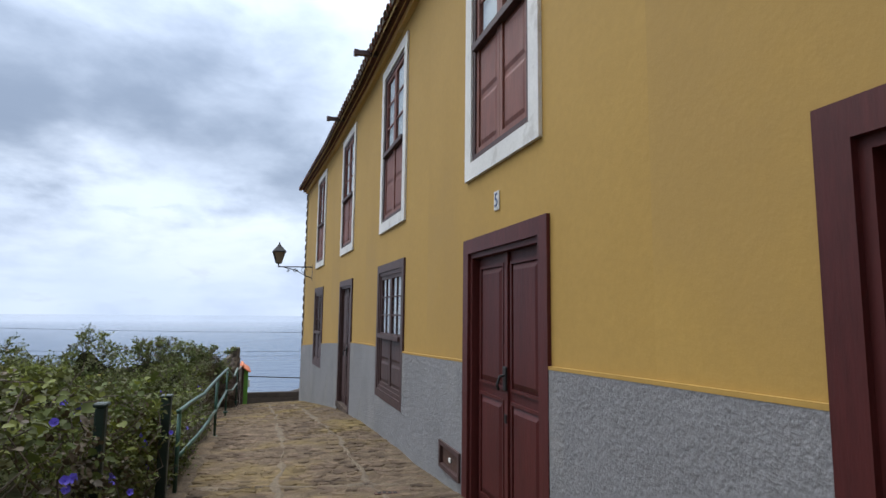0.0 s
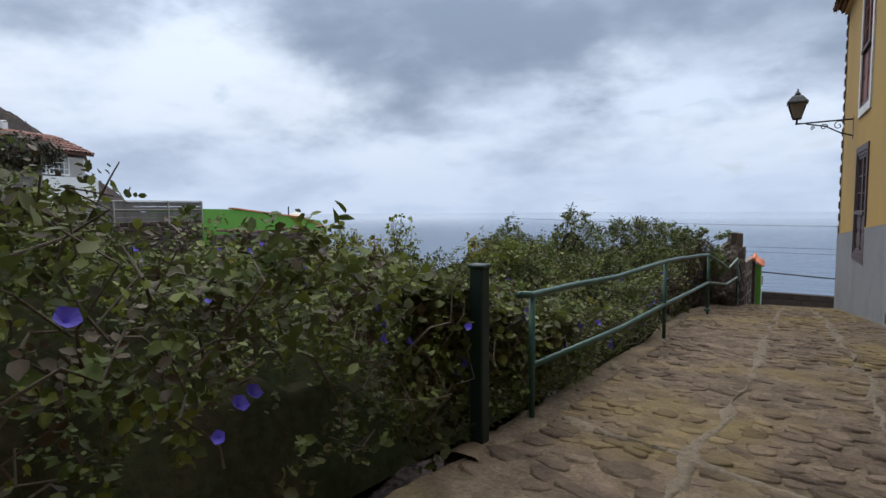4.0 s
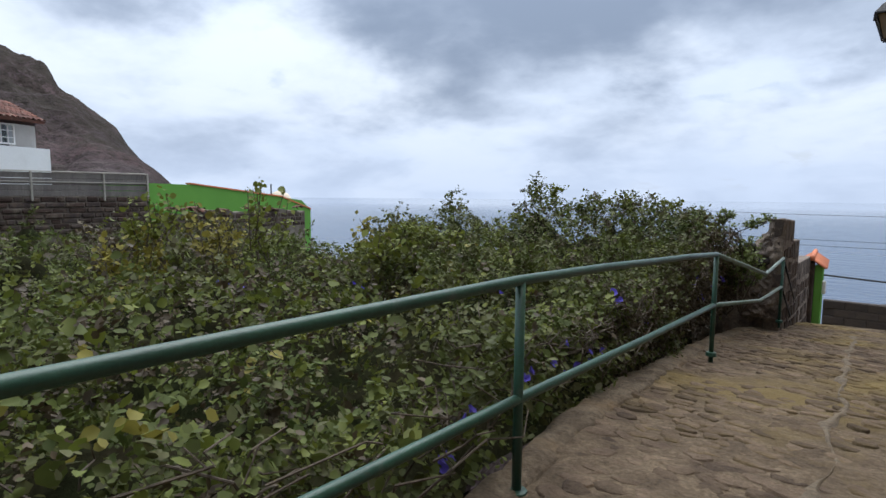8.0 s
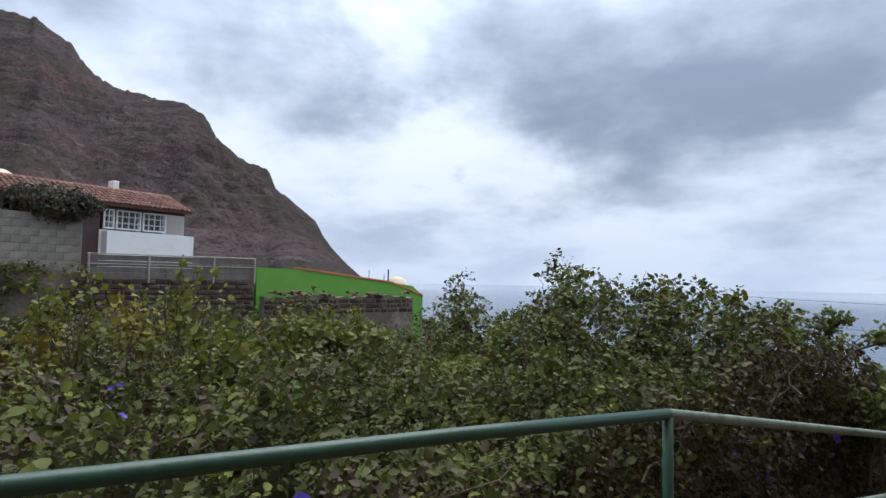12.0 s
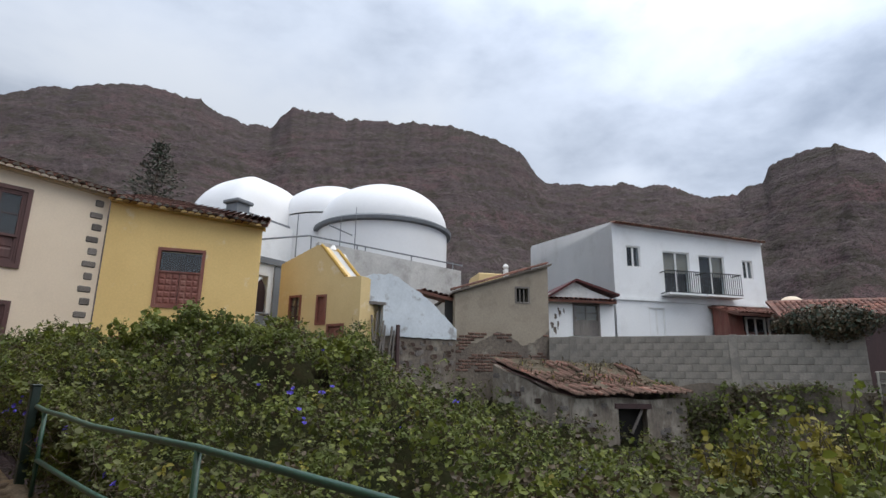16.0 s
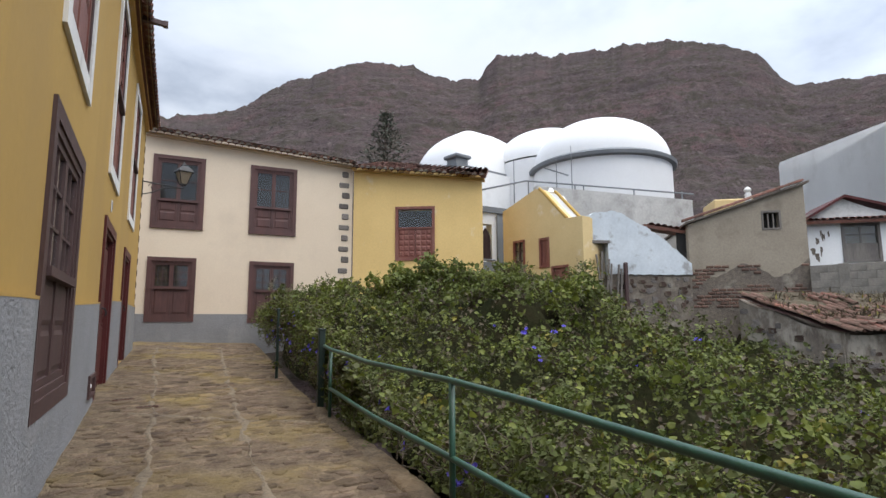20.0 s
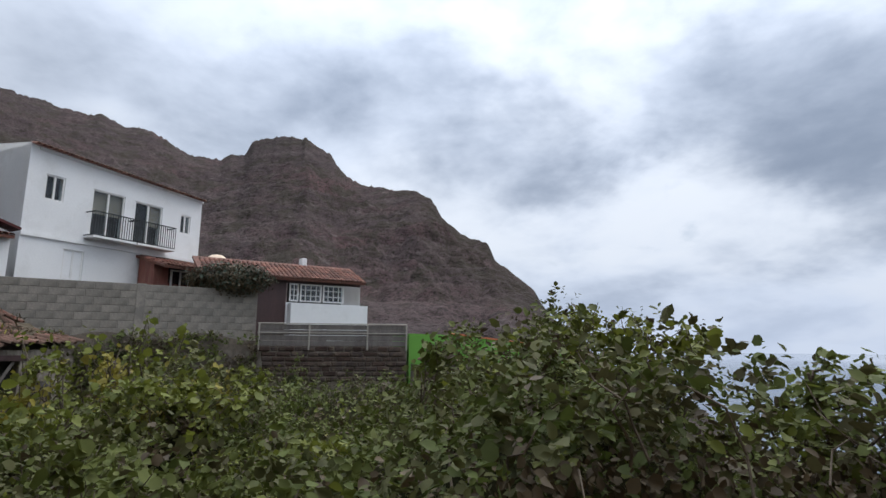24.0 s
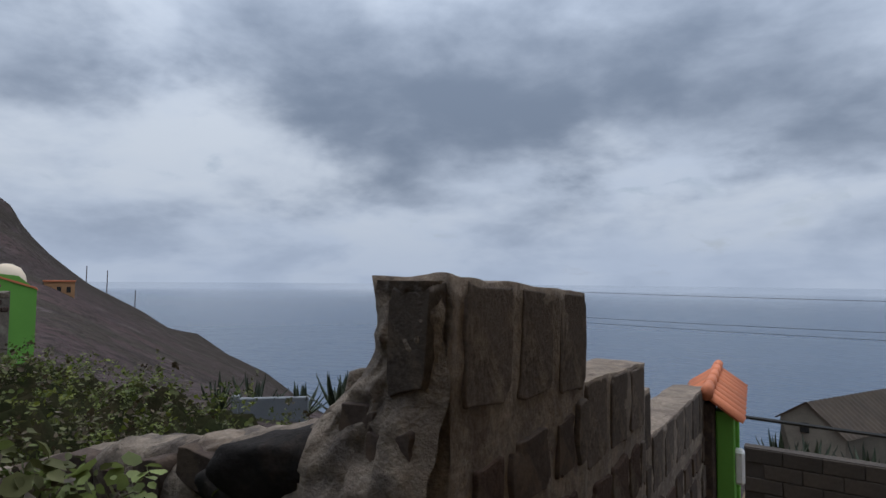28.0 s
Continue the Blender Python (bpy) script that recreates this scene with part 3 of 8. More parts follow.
def mesh_from(name, verts, faces, material, parent=None, smooth=True, **tags):
    me = bpy.data.meshes.new(name)
    nv, loops = len(verts), np.asarray(faces, np.int32)
    me.vertices.add(nv)
    me.vertices.foreach_set("co", np.asarray(verts, np.float32).ravel())
    k = loops.shape[1]
    me.loops.add(loops.size)
    me.loops.foreach_set("vertex_index", loops.ravel())
    me.polygons.add(len(loops))
    me.polygons.foreach_set("loop_start", np.arange(0, loops.size, k, dtype=np.int32))
    me.update(calc_edges=True)
    me.validate()
    if smooth:
        me.polygons.foreach_set("use_smooth", [True] * len(me.polygons))
    for mm in (material if isinstance(material, (list, tuple)) else [material]):
        me.materials.append(M[mm])
    ob = new(name, me)
    if parent is not None:
        ob.parent = parent
    return tagged(ob, **tags)


def grid_faces(nx, ny):
    i = np.arange(nx - 1)[:, None] * ny + np.arange(ny - 1)[None, :]
    i = i.ravel()
    return np.stack([i, i + ny, i + ny + 1, i + 1], 1)


def fbm(x, y, scale, octaves=4, seed=0.0):
    """Cheap smooth noise on arrays, about -1 to 1."""
    out, amp, tot = 0.0, 1.0, 0.0
    for o in range(octaves):
        f = scale * 2 ** o
        a = seed + 1.7 * o
        out = out + amp * (np.sin(x * f + 1.3 * np.sin(y * f * 0.8 + a) + a * 2.1) * np.sin(y * f * 1.1 + 1.1 * np.sin(x * f * 0.9 - a) + a * 1.3))
        tot += amp
        amp *= 0.55
    return out / tot * 1.6


# ---- ground, path, sea, mountains ----
path_mid = lerp_table([(-7, 0.24), (-3, 0.15), (0, 0.03), (3, -0.1), (5, -0.2), (6.2, -0.31), (8, -0.37), (10, -0.47), (12, -0.63), (14, -0.84), (16, -1.08),
                       (18.5, -1.38), (20.3, -1.62), (22, -2.0), (24, -2.6), (26, -3.05), (32, -4.2)])
EDGE_Y, EDGE_X = (-7, 0, 4, 6.3, 9.5, 10.8, 12.5, 13.4, 15.4, 17.3, 18, 24, 32), (-1.55, -1.15, -0.92, -0.90, -0.88, -1.10, -1.22, -1.28, -1.42, -1.42, -1.06, -1.25, -1.6)
path_left = lerp_table(list(zip(EDGE_Y, EDGE_X)))


def wall_line(y):
    """The street side of the long ochre house, which bends gently towards the lane."""
    return 1.762 - 0.002146 * max(y, 0.0) ** 2


def path_z(x, y):
    return path_mid(y) + 0.035 * (x - 0.2)


RIDGE = lerp_table([(0, -16), (38, -16), (44, -14.5), (47.5, -11), (49.8, -9.2), (53.5, -7.3), (56.1, -5.4), (58.5, -4.9), (60.9, -3.2), (64.9, -0.9), (66.3, 0.3), (68, 1.7), (69.8, 3.95), (70.6, 5.5), (72.2, 6.9),
                    (74.5, 8.6), (75.3, 10.4), (77.2, 10.8), (78.2, 11.3), (80.2, 13.2), (81.2, 14.8), (83.1, 15.8), (88.8, 16.0), (90.4, 17), (92.3, 19.1), (94.6, 20.3), (97.6, 20.4),
                    (99.8, 19.5), (100.5, 18.1), (102.1, 18), (102.9, 17.5), (105, 17.5), (109.5, 19.0), (116.5, 19.9), (121, 20.1),
                    (123.6, 23.5), (126, 24.6), (129, 25.6), (134, 26.5), (141.4, 26.1), (148.6, 26.7), (151, 24.4), (153.5, 24.5), (158.4, 25.9), (164.5, 25.9), (171.4, 23.2),
                    (176, 20.1), (182.5, 18.9), (200, 15), (215, 4), (235, -12), (360, -16)])
REACH = lerp_table([(0, 150), (40, 150), (45, 155), (51, 170), (60, 230), (72, 285), (80, 400), (100, 640), (150, 800), (200, 800), (240, 300), (360, 150)])
SEA_Z = -45.0


def garden_z(x, y):
    """The ground of the overgrown plots beside the path."""
    edge = np.interp(y, EDGE_Y, EDGE_X)
    far = np.clip((edge - x) / 16.0, 0, 1)
    base = np.interp(y, (-30, -7, 0, 5, 12, 18, 26, 31, 40), (3.0, 0.0, -0.1, -0.5, -0.9, -1.7, -3.0, -4.3, -13.0))
    rise = np.interp(y, (-30, -7, 2, 10, 18, 28, 40), (4.0, 2.0, 1.0, -0.6, -1.6, -3.0, -11.0))
    deep = np.clip(16.5 - y, 0, 1) * np.clip(y + 5, 0, 1) * np.clip(-1.7 - x, 0, 1) * np.clip(x + 21, 0, 1)
    return base * (1 - far) + rise * far - 0.22 - 1.3 * deep


def build_ground():
    n_s = 170
    az = np.concatenate([np.linspace(0, 44, 30), np.linspace(45, 200, 720), np.linspace(202, 360, 60)])
    n_az = len(az)
    rad = np.radians(az)
    reach = np.array([REACH(a) for a in az])
    el = np.array([RIDGE(a) for a in az])
    crest = el + (0.25 * fbm(az, az * 0.3, 0.9, 4, 3.0) + 0.16 * np.abs(fbm(az, az * 0.7, 4.3, 4, 1.0))) * (np.clip(el, 0, 20) / 20 + 0.1)
    # the slope below follows the ridge only broadly
    el = np.array([np.average(crest, weights=np.exp(-((az - a) / 3.5) ** 2)) for a in az])
    s = np.concatenate([np.linspace(0, 0.06, 22) ** 1.0, np.linspace(0.06, 1.0, 134)[1:], np.linspace(1.0, 1.4, n_s - 154)[1:]])[:n_s]
    r = reach[:, None] * s[None, :] + 0.4
    cx, cy = 0.2, 13.0
    x = cx - np.sin(rad)[:, None] * r
    y = cy + np.cos(rad)[:, None] * r
    near = garden_z(x, y)
    top = reach * np.tan(np.radians(el)) + 0.9
    u = np.clip((r - 34) / (reach[:, None] - 34), 0, None)
    start = garden_z(cx - np.sin(rad) * 34, cy + np.cos(rad) * 34)[:, None]
    steep = np.clip(top / 60, 0, 1)[:, None]
    prof = np.clip(u, 0, 1) ** (1.0 + 0.75 * steep)
    z = start + (top[:, None] - start) * prof
    back = np.clip(u - 1, 0, None)
    z = z - back * reach[:, None] * 0.35
    hill = np.clip(top / 80, 0, 1)[:, None] * np.clip(u * 2.2, 0, 1) * np.clip((1.0 - u) * 6, 0.0, 1)
    gully = np.abs(fbm(az[:, None] * np.ones_like(r), r * 0.006, 0.35, 3, 1.0))
    z = z - hill * 1.5 * (1 - gully)
    z = z + hill * 5 * fbm(x, y, 0.035, 4, 2.0) + hill * 1.6 * fbm(x, y, 0.19, 3, 6.0)
    for height_, size_, seed_ in ((19.0, 8.0, 5.0), (7.5, 3.4, 8.0)):
        step = z / height_ + 0.45 * fbm(x, y, 0.012, 3, seed_)
        saw = step % 1.0
        z = z + hill * size_ * (np.where(saw < 0.72, saw / 0.72, (1 - saw) / 0.28) - 0.5) * (0.6 + 0.4 * fbm(x, y, 0.03, 2, seed_))
    rim = reach * (np.tan(np.radians(crest)) - np.tan(np.radians(el)))
    z = z + rim[:, None] * np.clip(u, 0, 1) ** 7
    z = np.where(r < 34, near, z)
    # under the street and the houses beside it the ground stays below the paving
    street = (x > np.interp(y, (-7, 6, 18, 30), (-1.8, -1.25, -1.4, -1.8))) & (r < 45)
    pm = np.interp(y, (-60, -7, 0, 5, 8, 12, 16, 18.5, 24, 32, 60), (2, 0.24, 0.03, -0.2, -0.37, -0.63, -1.08, -1.38, -2.22, -3.6, -12))
    z = np.where(street, np.minimum(z, pm - 0.25), z)
    v = np.stack([x, y, z], -1).reshape(-1, 3)
    return mesh_from("ground", v, grid_faces(n_az, len(s)), "rock", label="steep volcanic hillside of banded brown rock with thin scrub", category="mountain", kind="structure")


ground = build_ground()

bm = bmesh.new()
bmesh.ops.create_circle(bm, cap_ends=True, segments=96, radius=4900)
for v in bm.verts:
    v.co.z = SEA_Z
sea = obj("water", bm, "sea", "calm blue grey ocean reaching a hazy horizon", "sea", kind="structure")


def build_path():
    ys = np.arange(-7, 30.01, 0.05)
    us = np.linspace(0, 1, 61)
    y, u = np.meshgrid(ys, us, indexing="ij")
    xl = np.array([path_left(v) for v in ys])[:, None]
    xr = np.array([wall_line(v) + 0.15 if v < 20.3 else 3.5 for v in ys])[:, None]
    x = xl + (xr - xl) * u
    z = np.array([path_mid(v) for v in ys])[:, None] + 0.035 * (x - 0.2) + 0.008 * fbm(x, y, 2.2, 3) + 0.008 * fbm(x, y, 15.0, 3, 2.0)
    top = np.stack([x, y, z], -1).reshape(-1, 3)
    return mesh_from("pavement", top, grid_faces(len(ys), 61), "path_bed", label="worn cobbled lane of brown basalt stones sloping to the sea",
                     category="path", kind="structure")


pavement = build_path()


# ---- openings of the old houses ----
def panel(bm, x, y0, y1, z0, z1, proud=0.012, inset=0.035):
    """A raised panel on the plane x, facing -x, with sloping sides."""
    a = [(x, y0, z0), (x, y1, z0), (x, y1, z1), (x, y0, z1)]
    b = [(x - proud, y0 + inset, z0 + inset), (x - proud, y1 - inset, z0 + inset), (x - proud, y1 - inset, z1 - inset), (x - proud, y0 + inset, z1 - inset)]
    va, vb = [bm.verts.new(c) for c in a], [bm.verts.new(c) for c in b]
    for i in range(4):
        j = (i + 1) % 4
        bm.faces.new((va[i], vb[i], vb[j], va[j]))
    bm.faces.new(vb[::-1])


def frame_ring(x0, x1, y0, y1, z0, z1, w, sill=True):
    rows = [(x0, x1, y0, y0 + w, z0, z1), (x0, x1, y1 - w, y1, z0, z1), (x0, x1, y0 + w, y1 - w, z1 - w, z1)]
    if sill:
        rows.append((x0, x1, y0 + w, y1 - w, z0, z0 + w))
    return boxes(*rows)


def paned_leaf(win, y0, y1, z0, z1, zsplit, x, wood, cols, rows, panels, backing, wood_label, glass=True):
    """One casement: glazed above zsplit with glazing bars, panels below."""
    st = 0.055
    bm = boxes((x, x + 0.045, y0, y0 + st, z0, z1), (x, x + 0.045, y1 - st, y1, z0, z1), (x, x + 0.045, y0 + st, y1 - st, z1 - st, z1),
               (x, x + 0.045, y0 + st, y1 - st, zsplit - 0.04, zsplit + 0.04), (x, x + 0.045, y0 + st, y1 - st, z0, z0 + st))
    leaf = part("casement", bm, wood, win, wood_label)
    gy, gz = (y1 - y0 - 2 * st) / cols, (z1 - st - zsplit - 0.04) / rows
    for i in range(1, cols):
        part("glazing_bar", boxes((x + 0.008, x + 0.036, y0 + st + gy * i - 0.011, y0 + st + gy * i + 0.011, zsplit + 0.04, z1 - st)), wood, leaf)
    for j in range(1, rows):
        part("glazing_bar", boxes((x + 0.010, x + 0.034, y0 + st, y1 - st, zsplit + 0.04 + gz * j - 0.011, zsplit + 0.04 + gz * j + 0.011)), wood, leaf)
    for i in range(cols):
        for j in range(rows):
            p = part("pane", boxes((x + 0.020, x + 0.024, y0 + st + gy * i + 0.004, y0 + st + gy * (i + 1) - 0.004, zsplit + 0.044 + gz * j, zsplit + 0.036 + gz * (j + 1))), "glass", leaf)
            p.visible_shadow = False
    ph = (zsplit - 0.04 - z0 - st) / panels
    for k in range(panels):
        za, zb = z0 + st + ph * k, z0 + st + ph * (k + 1)
        bm = boxes((x + 0.02, x + 0.04, y0 + st, y1 - st, za, zb))
        panel(bm, x + 0.019, y0 + st + 0.01, y1 - st - 0.01, za + 0.02, zb - 0.02)
        part("panel", bm, wood, leaf)
    return leaf


def tall_window(name, m, y0, y1, z0, z1, surround, frame_wood, wood, label, zsplit, panels=1, cols=2, rows=3, surround_w=0.14, proud=0.03, backing="curtain", wood_label="", inset=0.004):
    """A window with a surround, a box frame and two casements. y0..z1: outside of the surround."""
    win = empty(name, label, "window", m=m, kind="structure")
    w = surround_w
    bm = frame_ring(-proud, 0.10, y0, y1, z0, z1, w)
    part("surround", bm, surround, win)
    a, b, c, d = y0 + w, y1 - w, z0 + w, z1 - w
    part("window_frame", frame_ring(inset - 0.016, 0.12, a, b, c, d, 0.06), frame_wood, win, wood_label)
    mid = (a + b) / 2
    for p, q in ((a + 0.06, mid), (mid, b - 0.06)):
        paned_leaf(win, p + 0.003, q - 0.003, c + 0.06, d - 0.06, zsplit, inset, wood, cols, rows, panels, backing, wood_label)
    part("transom", boxes((inset - 0.05, inset + 0.02, a + 0.06, b - 0.06, zsplit - 0.045, zsplit + 0.02)), frame_wood, win)
    # on the cream house this sheet is near-black, the darkness of the room painted
    part("curtain", boxes((inset + 0.047, inset + 0.055, a + 0.06, b - 0.06, zsplit, d - 0.06)), backing, win, "pale curtain behind the panes")
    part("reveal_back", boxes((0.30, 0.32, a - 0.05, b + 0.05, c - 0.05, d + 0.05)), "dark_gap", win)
    return win


def panel_door(name, m, y0, y1, z0, z1, label, wood, frame_wood, leaves=2, fw=0.13):
    d = empty(name, label, "door", m=m, kind="structure")
    part("door_frame", frame_ring(-0.028, 0.14, y0, y1, z0, z1, fw, sill=False), frame_wood, d)
    part("inner_frame", frame_ring(0.0, 0.16, y0 + fw, y1 - fw, z0, z1 - fw, 0.045, sill=False), frame_wood, d)
    a, b, top = y0 + fw + 0.045, y1 - fw - 0.045, z1 - fw - 0.045
    wl_ = (b - a) / leaves
    for k in range(leaves):
        p, q = a + wl_ * k + 0.003, a + wl_ * (k + 1) - 0.003
        bm = boxes((0.07, 0.12, p, q, z0 + 0.01, top))
        leaf = part("door_leaf", bm, wood, d)
        hh = top - z0
        for za, zb in ((0.06, 0.44), (0.50, 0.95)):
            bm = bmesh.new()
            panel(bm, 0.069, p + 0.09, q - 0.09, z0 + hh * za, z0 + hh * zb, 0.022, 0.05)
            part("panel", bm, wood, leaf)
            part("moulding", frame_ring(0.052, 0.07, p + 0.065, q - 0.065, z0 + hh * za - 0.025, z0 + hh * zb + 0.025, 0.024), wood, leaf)
    if leaves == 2:
        part("cover_strip", boxes((0.045, 0.07, (a + b) / 2 - 0.03, (a + b) / 2 + 0.03, z0 + 0.02, top)), frame_wood, d)
        lock = part("lock_plate", soft_box(0.028, 0.044, (a + b) / 2 - 0.032, (a + b) / 2 + 0.032, z0 + 1.05, z0 + 1.24, 0.006), "iron", d, "worn iron lock plate")
        bm = bmesh.new()
        tube(bm, [(0.03, (a + b) / 2, z0 + 1.17), (-0.01, (a + b) / 2, z0 + 1.16), (-0.03, (a + b) / 2, z0 + 1.10), (-0.02, (a + b) / 2, z0 + 1.06)], 0.012)
        part("knocker", bm, "iron", lock)
        part("keyhole_plate", soft_box(0.036, 0.045, (a + b) / 2 - 0.02, (a + b) / 2 + 0.02, z0 + 0.80, z0 + 0.87, 0.004), "iron", d)
    part("threshold", boxes((-0.04, 0.16, y0, y1, z0 - 0.12, z0 + 0.008)), "stone_dark", d)
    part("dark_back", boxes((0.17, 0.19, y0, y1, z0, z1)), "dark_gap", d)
    return d


# ---- the long ochre house beside the lane ----
KNOTS = [-2.5, 2.3, 6.3, 10.2, 14.4, 20.2]
SEG = []
for y0, y1 in zip(KNOTS, KNOTS[1:]):
    dx_, dy_ = wall_line(y1) - wall_line(y0), y1 - y0
    SEG.append((y0, y1, pose(wall_line(y0), y0, 0, 0, 0, math.degrees(math.atan2(-dx_, dy_))), math.hypot(dx_, dy_)))


def on_wall(*rect):
    """The frame of the stretch of wall that holds an opening, and the opening along it."""
    for y0, y1, m, ln in SEG:
        if y0 <= rect[0] and rect[1] <= y1:
            k = ln / (y1 - y0)
            return m, ((rect[0] - y0) * k, (rect[1] - y0) * k, *rect[2:])


house = empty("house", "long two-storey ochre house with rough grey base and tile roof", "house")
T1 = 5.66
border = lerp_table([(-3, 1.2), (1.3, 1.2), (3.3, 1.14), (5, 1.04), (7.1, 0.96), (9.4, 0.93), (11.2, 0.88), (15, 0.66), (20.2, 0.30)])
UPPER = [(3.43, 4.95, 2.73, 5.46), (7.35, 8.96, 2.75, 5.48), (11.48, 13.1, 2.77, 5.50), (15.72, 17.3, 2.77, 5.52), (-0.35, 1.2, 2.75, 5.46)]
DOORS = [(3.33, 4.98, -0.16, 2.17), (11.42, 12.98, -0.50, 2.17), (-0.02, 1.41, -0.02, 2.20)]
LOWER = [(7.32, 9.02, 0.19, 2.23), (15.7, 17.28, -0.06, 2.17)]
HATCH = (5.02, 5.64, -0.05, 0.21)
foot = lambda y: -2.9
HEND = SEG[-1][2]
hlen = SEG[-1][3]
for y0, y1, m, ln in SEG:
    k = ln / (y1 - y0)
    inside = lambda r: y0 <= r[0] and r[1] <= y1
    loc = lambda r, g: ((r[0] - y0) * k + g, (r[1] - y0) * k - g, r[2] + g, r[3] - g)
    holes = [loc(r, 0.1) for r in UPPER + LOWER if inside(r)] + [loc(r, 0.09) for r in DOORS if inside(r)] + [loc(r, 0.03) for r in (HATCH,) if inside(r)]
    holes = [(a, b, c - (0.4 if c < 0.15 and d > 1.5 and (b - a) < 1.5 and c < 0.0 else 0), d) for a, b, c, d in holes]
    bd = lambda y, y0=y0, k=k: border(y0 + y / k)
    part("wall", wall_mesh(0.0, 0.5, 0.0, ln, foot, lambda y: T1, holes), "ochre_wall", house).matrix_local = m
    low = [h for h in holes if h[2] < 1.0]
    big_low = [(a - 0.05, b + 0.05, c - 0.05, d + 0.05) for a, b, c, d in low if d > 0.5]
    hatch = [h for h in low if h[3] < 0.5]
    part("rough_base", wall_mesh(-0.022, 0.0, 0.0, ln, foot, bd, big_low + hatch, extra=[0.5 * i for i in range(1, int(ln / 0.5) + 1)]), "stucco", house, "rough grey stucco base").matrix_local = m
    cuts = sorted([0.0, ln] + [q for h in big_low for q in h[:2]])
    for p, q in zip(cuts[::2], cuts[1::2]):
        part("edge_line", wall_mesh(-0.024, -0.0005, p, q, bd, lambda y, bd=bd: bd(y) + 0.022, [], extra=[(p + q) / 2]), "ochre_wall", house).matrix_local = m
    part("cornice", boxes((-0.07, 0.5, 0, ln, T1, T1 + 0.07)), "faded_ochre", house).matrix_local = m
    part("cornice", boxes((-0.14, 0.5, 0, ln, T1 + 0.072, T1 + 0.13)), "faded_ochre", house).matrix_local = m
# end walls and back
part("wall", boxes((0.0, 7.5, hlen - 0.4, hlen + 0.004, -3.6, T1)), "white_wall", house, "whitewashed end wall").matrix_local = HEND
part("wall", boxes((0.502, 7.5, -0.004, 0.4, -1.6, T1)), "ochre_wall", house).matrix_local = SEG[0][2]
part("wall", boxes((9.0, 9.4, -2.5, 20.0, -2.6, T1)), "ochre_wall", house)


def tile_mesh(length=0.46, r=0.095, hollow_up=False):
    """One barrel tile along -x from its head at x = 0, arched over y."""
    bm = bmesh.new()
    n = 6
    rings = []
    for x, rr in ((0, r), (-length, r * 1.15)):
        out = [bm.verts.new((x, rr * math.cos(math.pi * k / n), rr * math.sin(math.pi * k / n) * 0.85)) for k in range(n + 1)]
        inn = [bm.verts.new((x, (rr - 0.016) * math.cos(math.pi * k / n), (rr - 0.016) * math.sin(math.pi * k / n) * 0.85)) for k in range(n + 1)]
        rings.append((out, inn))
    (o0, i0), (o1, i1) = rings
    for k in range(n):
        bm.faces.new((o0[k], o0[k + 1], o1[k + 1], o1[k]))
        bm.faces.new((i0[k + 1], i0[k], i1[k], i1[k + 1]))
        bm.faces.new((o1[k], o1[k + 1], i1[k + 1], i1[k]))
    if hollow_up:
        for v in bm.verts:
            v.co.z = -v.co.z
        bmesh.ops.reverse_faces(bm, faces=bm.faces[:])
    me = bpy.data.meshes.new("tile")
    bm.to_mesh(me)
    bm.free()
    me.materials.append(M["tile_one"])
    me.polygons.foreach_set("use_smooth", [True] * len(me.polygons))
    return me


TILE = tile_mesh()


def end_mesh(r=0.098, material="mortar_white"):
    """The mortared half-round end of an eave tile, facing -x."""
    bm = bmesh.new()
    n = 8
    fan = [bm.verts.new((0, r * math.cos(math.pi * k / n), r * math.sin(math.pi * k / n) * 0.82)) for k in range(n + 1)]
    bm.faces.new(fan)
    bmesh.ops.solidify(bm, geom=bm.faces[:], thickness=0.02)
    me = bpy.data.meshes.new("tile_end")
    bm.to_mesh(me)
    bm.free()
    me.materials.append(M[material])
    return me


TILE_END = end_mesh()
SCALLOP = {k: end_mesh(0.10, k) for k in ("faded_ochre", "cream_wall")}


def eaves(parent, m, length, z_of, back, tilt, wall, jitter):
    """Barrel tiles along an eave, their white mortared ends, and a scalloped course below."""
    n = int(length / 0.21) + 1
    for i in range(n):
        y = 0.08 + 0.21 * i
        turn = random.uniform(-jitter, jitter)
        q = m @ pose(back, y, z_of(y), 0, -tilt, turn)
        share("eave_tile", TILE, parent, q)
        share("tile_end", TILE_END, parent, q @ pose(-0.44, 0, 0.004) @ Matrix.Scale(0.98, 4))
        share("scallop", SCALLOP[wall], parent, m @ pose(back - 0.38, y + 0.105, z_of(y) - 0.205, 0, 0, 0))




